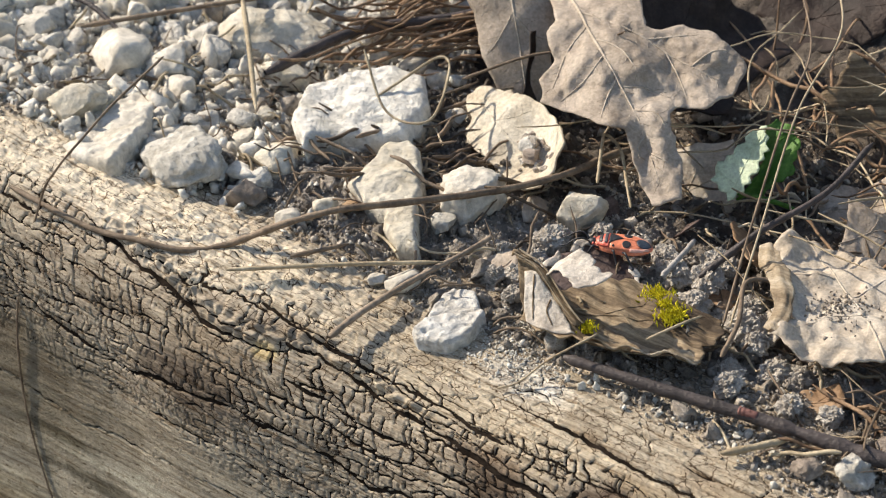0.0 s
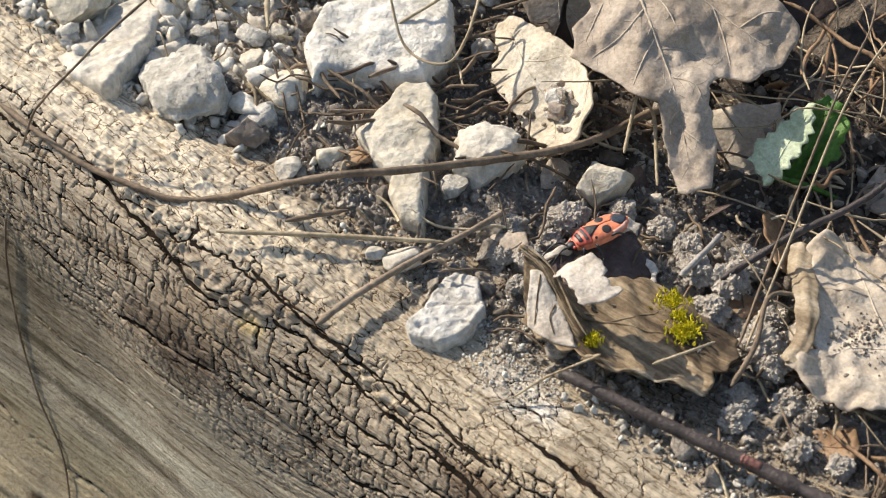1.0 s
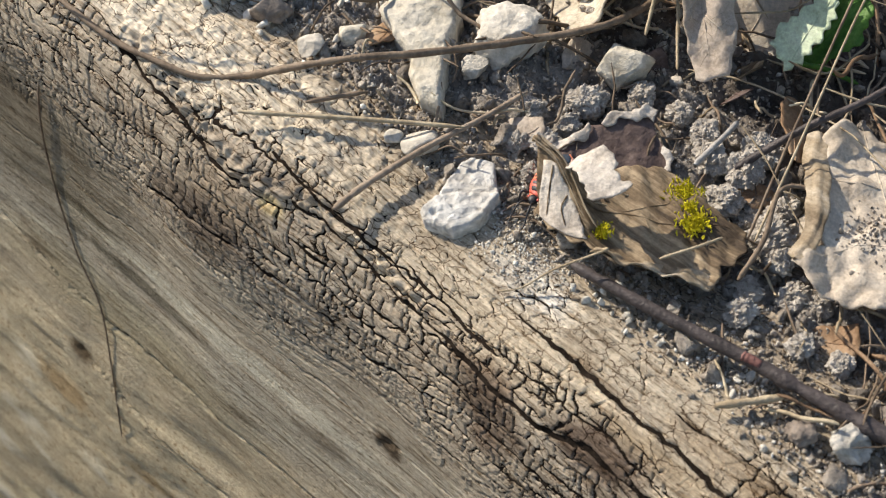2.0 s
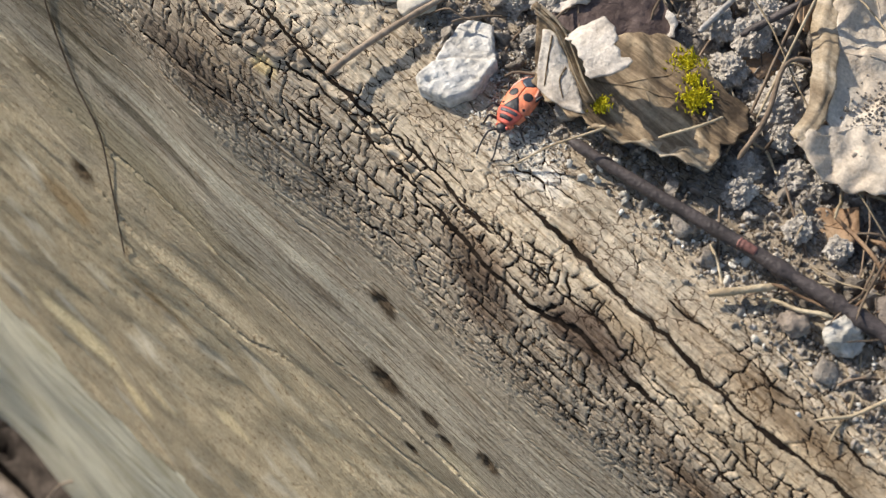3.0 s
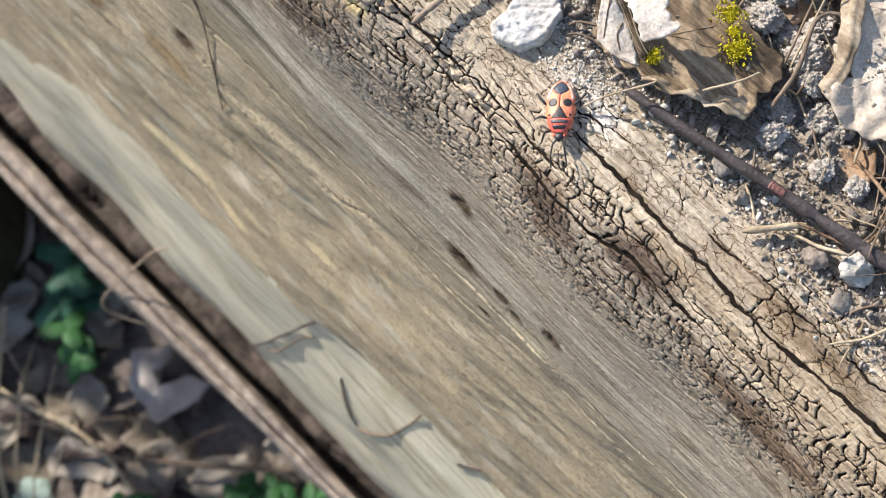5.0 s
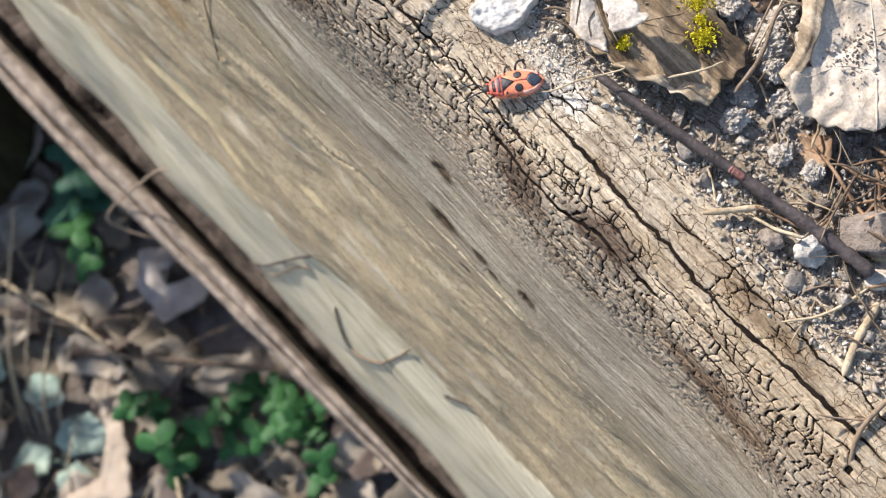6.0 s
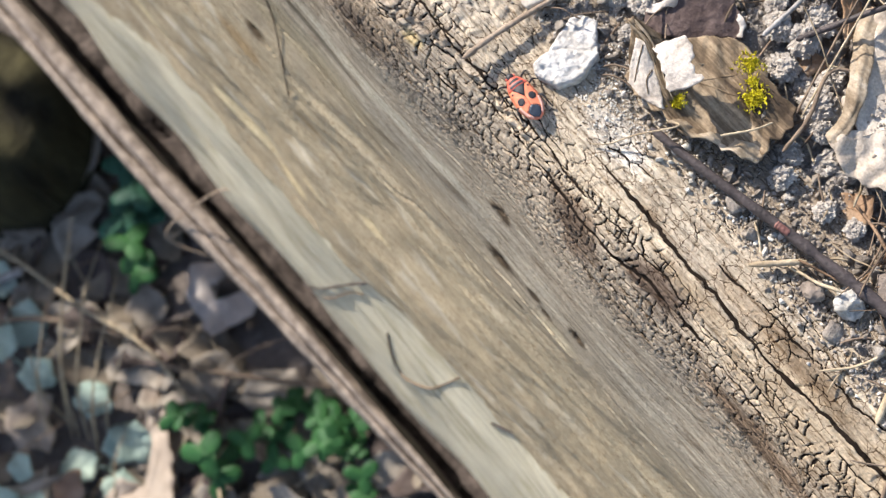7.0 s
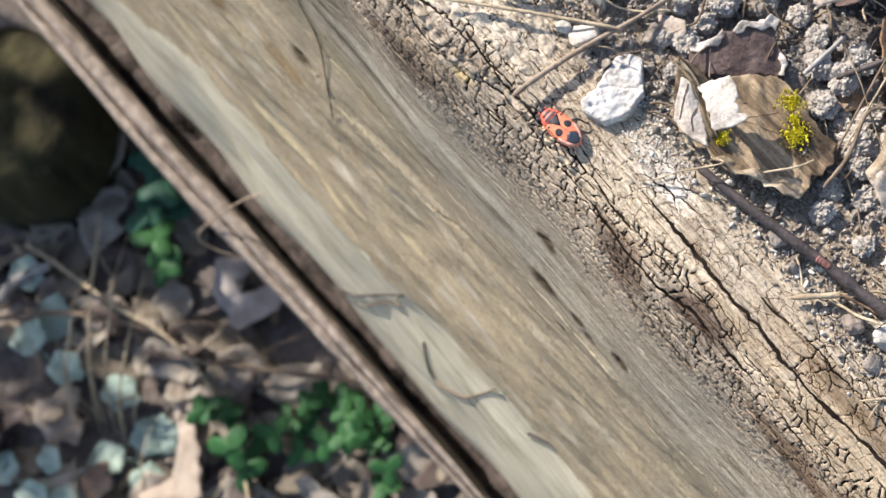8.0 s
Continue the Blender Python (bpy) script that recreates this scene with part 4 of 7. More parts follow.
def sheet_arrays(outline, cell, shape, thick):
    """A thin solid sheet: the outline filled with a grid, bent by shape(u, v) -> (x, y, z), with thickness along +z of that."""
    poly = np.array(outline, float)
    lo, hi = poly.min(0) - cell, poly.max(0) + cell
    us, vs = np.arange(lo[0], hi[0] + cell, cell), np.arange(lo[1], hi[1] + cell, cell)
    u, v = np.meshgrid(us, vs)
    cu, cv = u[:-1, :-1] + cell / 2, v[:-1, :-1] + cell / 2
    keep = inside_poly(cu, cv, poly).ravel()
    quads = grid_faces(*u.shape)[keep]
    used = np.unique(quads)
    remap = np.full(u.size, -1)
    remap[used] = np.arange(len(used))
    quads = remap[quads]
    p = np.stack([u.ravel()[used], v.ravel()[used]], 1)
    # border vertices go to the outline
    edges = np.concatenate([quads[:, [k, (k + 1) % 4]] for k in range(4)])
    key = np.sort(edges, 1)
    _, inv, cnt = np.unique(key[:, 0] * 10**7 + key[:, 1], return_inverse=True, return_counts=True)
    rim = edges[cnt[inv] == 1]
    border = np.unique(rim)
    a, b = poly, np.roll(poly, -1, 0)
    ab = b - a
    q = p[border]
    t = np.clip(((q[:, None] - a) * ab).sum(-1) / ((ab**2).sum(-1) + 1e-12), 0, 1)
    near = a + t[..., None] * ab
    best = ((near - q[:, None]) ** 2).sum(-1).argmin(1)
    p[border] = near[np.arange(len(border)), best]
    top = np.stack(shape(p[:, 0], p[:, 1]), 1)
    e = 0.05
    du = np.stack(shape(p[:, 0] + e, p[:, 1]), 1) - top
    dv = np.stack(shape(p[:, 0], p[:, 1] + e), 1) - top
    nrm = np.cross(du, dv)
    nrm /= np.linalg.norm(nrm, axis=1, keepdims=True) + 1e-12
    bottom = top - nrm * thick
    n = len(p)
    faces = np.concatenate([quads, quads[:, ::-1] + n, np.stack([rim[:, 1], rim[:, 0], rim[:, 0] + n, rim[:, 1] + n], 1)])
    return np.concatenate([top, bottom]), faces


def sheet(name, outline, cell, shape, thick, material, parent=None, label=""):
    v, f = sheet_arrays(outline, cell, shape, thick)
    return link_mesh(name, mesh_np(name, v / 1000, f), material, parent, label)


def empty(name, label, category, at=(0, 0, 0), group=""):
    ob = new(name)
    ob.location = mm(*at)
    return tagged(ob, label, category, group)


def framed(origin, ux, vx, wx, lift):
    """shape() for a sheet whose own axes are given; lift(u, v) bends it along the third."""
    o, a, b, c = (np.array(k, float) for k in (origin, ux, vx, wx))

    def shape(u, v):
        w = lift(u, v)
        return tuple(o[k] + a[k] * u + b[k] * v + c[k] * w for k in range(3))
    return shape


SEAM = (6.9, 1.05)  # where the slab's groove lies, and its slope, mm


# ---- stones on the bank ----
def stones():
    rock("limestone_slab", [(-3.6, 8.9), (-3.4, 12.2), (-0.7, 13.4), (3.8, 9.5), (5.3, 4.2), (3.5, 1.6), (-0.4, 0.4), (-1.6, 1.1), (-1.7, 4.5)], 1.2, (-0.06, -0.04), CHALKSTONE, "small flat white limestone slab lying on the timber's edge", 3, 0.45, 0.2, SEAM)
    rock("cream_stone", [(-30.1, 21.4), (-30.6, 26.6), (-31.0, 32.5), (-28.7, 34.5), (-25.7, 33.4), (-21.5, 28.5), (-16.2, 20.8), (-10.9, 14.3), (-14.2, 13.7), (-18.5, 15.8), (-20.2, 18.5), (-23.3, 19.0)], 4.9, (-0.09, 0.05), CREAMSTONE, "angular cream limestone tapering to a wedge in crumbly soil", 12, 0.8)
    stone("limestone_chunk", -14.2, 30.0, 10, 10, 7, 16, LIMESTONE, "knobbly white limestone chunk under a long rootlet", 33, (5, 5), 10, 0.07, sub=5)
    rock("limestone_block", [(-47.6, 28.6), (-50.8, 36.8), (-46.9, 45.5), (-43.1, 49.4), (-37.6, 49.5), (-32.2, 44.1), (-30.2, 35.1), (-34.8, 31.2), (-40.7, 27.4), (-41.1, 24.0)], 8.0, (-0.15, 0.01), GREYSTONE, "large grey-white limestone block veined with grey", 44, 1.4)
    rock("limestone_block", [(-72.7, 3.6), (-75.7, 11.1), (-77.4, 15.6), (-74.4, 21.7), (-71.3, 23.8), (-64.7, 15.0), (-60.0, 4.2), (-60.6, 2.7), (-68.4, 2.5)], 11.0, (0.08, -0.03), LIMESTONE, "bright white broken limestone block with a flat face", 58, 0.8)
    stone("limestone_cobble", -55.5, 13.0, 17, 10.5, 8, -20, GREYSTONE, "rounded grey-white pitted limestone cobble beside the block", 61, (6, 4), 8, 0.08, sub=5)
    stone("limestone_chip", -78, 13, 9, 9, 6.5, 90, CREAMSTONE, "small cream limestone chip among rubble", 70, cuts=10)
    stone("brown_stone", -41.2, 11.4, 5.6, 5, 4.6, 63, BROWNSTONE, "brown pyramid-shaped stone in dry soil", 72, cuts=12)
    stone("limestone_block", -72, 51, 19, 15, 8, 24, CREAMSTONE, "pale limestone block half under dry stems", 79, (3, 4), 11, 0.05, sub=5)
    stone("cream_stone", -0.5, 38, 8, 8, 7, 16, CREAMSTONE, "small cream stone behind a curled leaf", 83, (0, 0), 11)
    stone("white_pebble", -9.6, 8.9, 5, 3.6, 2.6, 43, LIMESTONE, "oval white pebble beside a brown twig", 90, cuts=6, rough=0.04)
    stone("white_pebble", -13.0, 7.5, 2.6, 2, 1.6, 20, LIMESTONE, "tiny white pebble beside a larger one", 91, cuts=6, rough=0.04)
    stone("white_pebble", -32.5, 10.9, 3.8, 3.4, 2.6, 55, LIMESTONE, "round white pebble on bare soil", 93, cuts=5, rough=0.05)
    stone("white_pebble", -30.1, 16.5, 3.9, 3.6, 3.2, 45, CREAMSTONE, "round cream pebble on bare soil", 95, cuts=4, rough=0.03)
    stone("white_pebble", -13.8, 23.5, 3.8, 3.6, 3, 45, GREYSTONE, "grey-white pebble under a chunk of limestone", 97, cuts=6)
    stone("white_pebble", -62, 24, 5, 4, 3, 45, GREYSTONE, "grey-white pebble beside a cobble", 98, cuts=6)
    stone("grey_stone", 61.2, 19.5, 9, 7.5, 5, 41, BROWNSTONE, "smooth grey-brown stone at a dark twig's end", 101, cuts=6, rough=0.04)
    stone("white_pebble", 66.6, 15.5, 4, 3.2, 2.4, 41, LIMESTONE, "white pebble at a dark twig's end", 103, cuts=6)
    stone("chalk_lump", 57.2, 11.6, 5, 4.8, 3.6, 45, GREYSTONE, "crumbly white chalk lump beside a straw", 105, cuts=5, rough=0.13)
    stone("chalk_lump", 52.5, 8.6, 3.6, 3.2, 2.4, 45, BROWNSTONE, "crumbly grey lump beside a straw", 107, cuts=5, rough=0.13)
    # lumpy clods beside the curled leaf
    spots = [(23.4, 29.9, 5.2), (31.7, 29.6, 6.4), (29.9, 33.7, 4.6), (22.5, 35.4, 6.0), (18.1, 33.8, 5.0), (22.0, 39.3, 5.6), (39.1, 24.5, 4.6), (42.0, 25.3, 4.0), (27.0, 30.6, 4.4),
             (35.0, 27.0, 4.0), (34.2, 21.0, 4.6), (36.4, 17.6, 4.2), (14.6, 36.5, 4.6), (1.6, 20.6, 4.8), (-1.4, 18.2, 3.6), (4.2, 15.6, 3.0), (44.5, 18.6, 4.0), (49.5, 20.0, 3.6), (-4.0, 24.0, 4.2), (0.8, 29.5, 5.6), (1.2, 25.0, 4.0), (4.4, 36.0, 4.4), (10.0, 37.0, 4.0)]
    for k, (x, y, size) in enumerate(spots):
        ob = link_mesh("soil_clod", clod_mesh(size, 150 + k), PALE_CLOD, smooth=False)
        ob.matrix_world = pose(x / 1000, y / 1000, (top_z(x, y) + 0.22 * size) / 1000, 0, 0, 40 * k)
        tagged(ob, "lumpy pale grey clod of dry crumbled soil", "soil clod", "clods beside the curled leaf")
    # broken limestone rubble
    rnd = random.Random(5)
    bases = [link_mesh("limestone_chip", stone_mesh(10, 7.5, 6, 200 + k, 9 + k % 4, 0.07, 3), (LIMESTONE, GREYSTONE, CREAMSTONE)[k % 3]) for k in range(9)]
    placed, k = [], 0
    while len(placed) < 190:
        x, y = rnd.uniform(-120, -40), rnd.uniform(12, 90)
        size = min(1.9, max(0.36, rnd.lognormvariate(-0.5, 0.5)))
        if x > -62 + (y - 12) * 0.05 and rnd.random() < 0.8:
            continue
        if min(math.hypot(x + 62, y - 8), math.hypot(x + 56, y - 13), math.hypot(x + 38, y - 36) - 5) < 10 or any(math.hypot(x - a, y - b) < 3.7 * (size + c) for a, b, c in placed):
            continue
        placed.append((x, y, size))
        m = pose(x / 1000, y / 1000, (soil_z(x, y) - 1.2 * size) / 1000, rnd.uniform(-25, 25), rnd.uniform(-25, 25), rnd.uniform(0, 360))
        base = bases[k] if k < 9 else copy_thing(bases[k % 9], m)
        base.scale = (size, size, size)
        base.matrix_basis = m @ Matrix.Diagonal((size, size, size, 1))
        tagged(base, "broken pale limestone chip in the rubble", "stone", "limestone rubble")
        k += 1


def crumbs(name, count, sizes, material, label, area, seed, sub=1, flat=0.9, rough=0.22, z_at=None):
    """Loose grains that nobody could count, joined into one mesh of separate lumps."""
    rng = np.random.default_rng(seed)
    shapes = []
    for k in range(14):
        me = stone_mesh(2000, 1700, 1500 * flat, seed * 31 + k, 9, rough, sub, 0.9, (0.3, 0.75))
        v = np.array([p.co for p in me.vertices])
        f = np.array([list(p.vertices) for p in me.polygons])
        bpy.data.meshes.remove(me)
        shapes.append((v - v.mean(0), f))
    vs, fs, at, n = [], [], 0, 0
    while n < count:
        x, y = area(rng)
        z = z_at(x, y) if z_at else top_z(x, y)
        r = float(np.clip(rng.lognormal(np.log(sizes[0]), sizes[2]), sizes[0] * 0.4, sizes[1]))
        v, f = shapes[n % 14]
        v = v * rng.uniform(0.6, 1.5, 3)
        m = np.array(Euler(rng.uniform(0, 6.28, 3)).to_matrix())
        vs.append(v @ m.T * r + (x, y, z + r * 0.35))
        fs.append(f + at)
        at += len(v)
        n += 1
    ob = link_mesh(name, mesh_np(name, np.concatenate(vs) / 1000, np.concatenate(fs)), material, smooth=False)
    return tagged(ob, label, "soil", kind="stuff")


def bank_area(rng):
    while True:
        x, y = rng.uniform(-105, 90), rng.uniform(0, 78)
        edge = float(SOIL_EDGE(np.array(x)))
        if y > edge + 0.6 + 1.3 * rng.normal() and rng.random() < 1.15 - (y - edge) / 90:
            return x, y


def edge_area(rng):
    x = rng.uniform(-100, 85)
    return x, float(SOIL_EDGE(np.array(x))) + 2.2 + rng.normal(0, 2.0)


def near_area(rng):
    while True:
        x, y = rng.uniform(-40, 75), rng.uniform(2, 48)
        if y > float(SOIL_EDGE(np.array(x))) + 0.4 + 1.2 * rng.normal():
            return x, y


def twig_area(rng):
    x = rng.uniform(18, 66)
    return x, 7.6 + 0.14 * (x - 18) - 1.8 + rng.normal(0, 1.1)


def rubble_area(rng):
    while True:
        x, y = rng.uniform(-115, -30), rng.uniform(6, 80)
        if rng.random() < np.clip((-38 - x) / 30, 0.05, 1):
            return x, y


def dust_area(rng):
    if rng.random() < 0.6:
        return 8 + rng.normal(0, 3.2), 9 + rng.normal(0, 2.6)
    return 13 + rng.normal(0, 4.0), 4.5 + rng.normal(0, 2.2)


stones()
crumbs("soil_crumbs", 11500, (0.32, 1.5, 0.6), CLOD, "dry grey-brown crumbs of soil", bank_area, 11)
crumbs("soil_clods", 420, (1.1, 2.8, 0.4), CLOD, "larger dry clods of grey-brown soil", bank_area, 16, 2, 0.9, 0.2)
crumbs("edge_crumbs", 2200, (0.27, 0.9, 0.5), CLOD, "fine soil crumbs along the timber's edge", edge_area, 12)
crumbs("chalk_grains", 300, (0.3, 0.8, 0.45), CHALK, "tiny white chalk grains on the soil", edge_area, 13)
crumbs("chalk_flecks", 700, (0.22, 0.7, 0.5), CHALK, "white chalk flecks in the soil", bank_area, 17)
crumbs("chalk_bits", 60, (0.5, 0.95, 0.35), CHALK, "white chalk bits beside the dark twig", twig_area, 19, 2)
crumbs("fine_crumbs", 11000, (0.2, 0.5, 0.45), LIGHT_CLOD, "fine pale crumbs of dry soil", near_area, 18)
crumbs("chalk_rubble", 6500, (0.6, 2.2, 0.6), CHALK, "pale crumbled chalk rubble", rubble_area, 14, rough=0.34)
crumbs("marl_lumps", 230, (1.9, 4.6, 0.45), LIMESTONE, "crumbling pale marl lumps among the rubble", rubble_area, 23, 2, 0.85, 0.26)
crumbs("chalk_dust", 1500, (0.14, 0.4, 0.45), CHALK, "pale dusty grains spilled over the timber", dust_area, 15, 1)


# ---- leaves ----
def veins(parent, shape, lines, r, material=None):
    for k, pts in enumerate(lines):
        line = smooth_line([(u, v, 0) for u, v in pts], 5)
        x, y, z = shape(line[:, 0], line[:, 1])
        v, f = tube_arrays(np.stack([x, y, z], 1), r * (1.0 if k == 0 else 0.62), r * 0.3, 6, 0.05, k)
        link_mesh("midrib" if k == 0 else "side_vein", mesh_np("vein", v / 1000, f), material or LEAF_VEIN, parent)


def veinlets(parent, shape, lines, outline, material, gap=1.3, reach=2.4, r=0.045, seed=1):
    """The fine net of side veins that branch off the main ones, joined."""
    rng = np.random.default_rng(seed)
    vs, fs, at = [], [], 0
    for pts in lines:
        line = smooth_line([(u, v, 0) for u, v in pts], 12)[:, :2]
        far = np.r_[0, np.cumsum(np.hypot(*np.diff(line, axis=0).T))]
        for d in np.arange(gap * 0.6, far[-1], gap):
            p = np.array([np.interp(d, far, line[:, 0]), np.interp(d, far, line[:, 1])])
            q = np.array([np.interp(d + 0.3, far, line[:, 0]), np.interp(d + 0.3, far, line[:, 1])])
            a = math.atan2(*(q - p)[::-1]) if d + 0.3 < far[-1] else 0
            for side in (1, -1):
                b, w, way = a + side * rng.uniform(0.7, 1.1), p.copy(), [p.copy()]
                for _ in range(int(rng.uniform(0.6, 1.1) * reach / 0.5)):
                    b += rng.normal(0, 0.14)
                    w = w + 0.5 * np.array([math.cos(b), math.sin(b)])
                    if not inside_poly(w[:1], w[1:], outline)[0]:
                        break
                    way.append(w.copy())
                if len(way) > 2:
                    way = np.array(way)
                    x, y, z = shape(way[:, 0], way[:, 1])
                    v, f = tube_arrays(np.stack([x, y, z], 1), r, r * 0.5, 5, 0.05, 1)
                    vs.append(v), fs.append(f + at)
                    at += len(v)
    link_mesh("vein_net", mesh_np("vein_net", np.concatenate(vs) / 1000, np.concatenate(fs)), material, parent)["kind"] = "stuff"


def big_leaf():
    leaf = empty("dead_leaf", "large curled grey-tan dead leaf with raised veins propped on litter", "leaf", (-3, 56, -4))
    leaf.location = (0, 0, 0)
    outline = [(4.4, -20.6), (2.6, -15), (1.4, -9.6), (-2.5, -8.5), (-5.8, -6.7), (-10.4, -5), (-10, -1.7), (-7.9, 1.7), (-9.3, 5), (-7.9, 8.3), (-7.5, 15), (-1.7, 20),
               (5.8, 15), (5.8, 6.8), (8.2, 6.3), (10.4, 7.3), (15.2, 6.3), (18.5, 3.3), (20.3, 0.2), (18.5, -3.3), (13.3, -6.4), (9.2, -6.1), (8, -7.1), (8.4, -10.8), (9.4, -15), (8.8, -19.8)]

    ribs = [np.array(k, float) for k in ([(-5, 14), (-2.5, 6), (0.5, -1), (3.5, -8), (6, -18)], [(-4, 10), (4, 6), (11, 1), (17, -2.5)], [(-3, 7), (-6, 3), (-8.5, -3)], [(-1, 2), (-4, -2), (-7.5, -5)], [(1.5, -3), (5, -3), (9, -5)], [(8.5, 2.8), (10, -1), (11, -5)])]

    def lift(u, v):
        r = np.sqrt(u * u + 9) - 3
        w = np.where(u > 0, -0.12 * r, -0.6 * r) - 0.72 * (v + 4) - 0.045 * np.maximum(v - 1, 0) ** 2
        far = np.full(np.shape(u), 9.0)
        for rib in ribs:
            for a, b in zip(rib, rib[1:]):
                t = np.clip(((u - a[0]) * (b - a)[0] + (v - a[1]) * (b - a)[1]) / ((b - a) @ (b - a)), 0, 1)
                far = np.minimum(far, np.hypot(u - a[0] - t * (b - a)[0], v - a[1] - t * (b - a)[1]))
        w = w + 1.3 * (1 - np.exp(-((far / 1.7) ** 2)))
        w = w + 1.1 * np.exp(-((u - 16) ** 2 + (v - 4) ** 2) / 18) + 0.9 * vnoise(u / 4.5, v / 4.5, 71.0) + 0.6 * np.abs(vnoise(u / 2.0, v / 2.0, 72.0)) + 0.25 * vnoise(u / 0.9, v / 0.9, 73.0)
        return w - 0.9 * smooth(np.abs(u - 6.2), 0.5, 2.5) * (1 - smooth(v, -12, -8))
    shape = framed((-3, 53, 14), (0.772, 0.616, -0.155), (-0.242, 0.511, 0.825), (0.587, -0.599, 0.544), lift)
    sheet("blade", ragged(outline, 1.0, 0.2, 1), 0.42, shape, 0.22, LEAF_GREY, leaf)
    lines = [[(-5, 14), (-2.5, 6), (0.5, -1), (3.5, -8), (6, -18)], [(-4, 10), (4, 6), (11, 1), (17, -2.5)], [(-3, 7), (-6, 3), (-8.5, -3)], [(-1, 2), (-4, -2), (-7.5, -5)],
                        [(0.8, -1.5), (-1, -5), (-2, -7.8)], [(1.5, -3), (5, -3), (9, -5)], [(6, 4.8), (10, 5.2), (14, 5.5)], [(8.5, 2.8), (10, -1), (11, -5)], [(3, -6.5), (6, -7), (7.3, -9)],
                        [(5, -13), (6.6, -14), (7.9, -15)], [(-2.2, 5), (1.5, 3), (4, -1)], [(4.4, -10.5), (3.2, -12), (3.3, -14)], [(12, 0.3), (15, 2.5), (17.5, 2.8)]]
    veins(leaf, shape, lines, 0.3)
    veinlets(leaf, shape, lines, outline, LEAF_VEIN)
    return leaf


def lobe_leaf():
    leaf = empty("dead_leaf", "grey-tan dead leaf lobe with a torn edge behind a larger leaf", "leaf")
    outline = [(-9, 16), (-7, 8), (-6.6, 2), (-4.5, -3), (-1.6, -8.5), (1.2, -12), (2.0, -10), (0.2, -5.5), (3.6, -5.6), (5, -2), (4.2, 3), (6, 8), (5.5, 16)]

    def lift(u, v):
        return -0.035 * u * u - 0.01 * v * v + 0.6 * vnoise(u / 4, v / 4, 75.0)
    shape = framed((-24, 58, 7), (0.79, 0.60, -0.10), (-0.30, 0.45, 0.84), (0.55, -0.65, 0.52), lift)
    sheet("blade", ragged(outline, 1.1, 0.2, 2), 0.45, shape, 0.22, LEAF_GREY, leaf)
    lines = [[(-1.5, 15), (-0.5, 5), (0, -3), (0.8, -10)], [(-0.6, 8), (2, 5), (4.6, 4)], [(-0.8, 9), (-4, 4), (-6, 2)], [(-0.2, 1), (2, -2), (3.8, -3)]]
    veins(leaf, shape, lines, 0.2)
    veinlets(leaf, shape, lines, outline, LEAF_VEIN, seed=2)


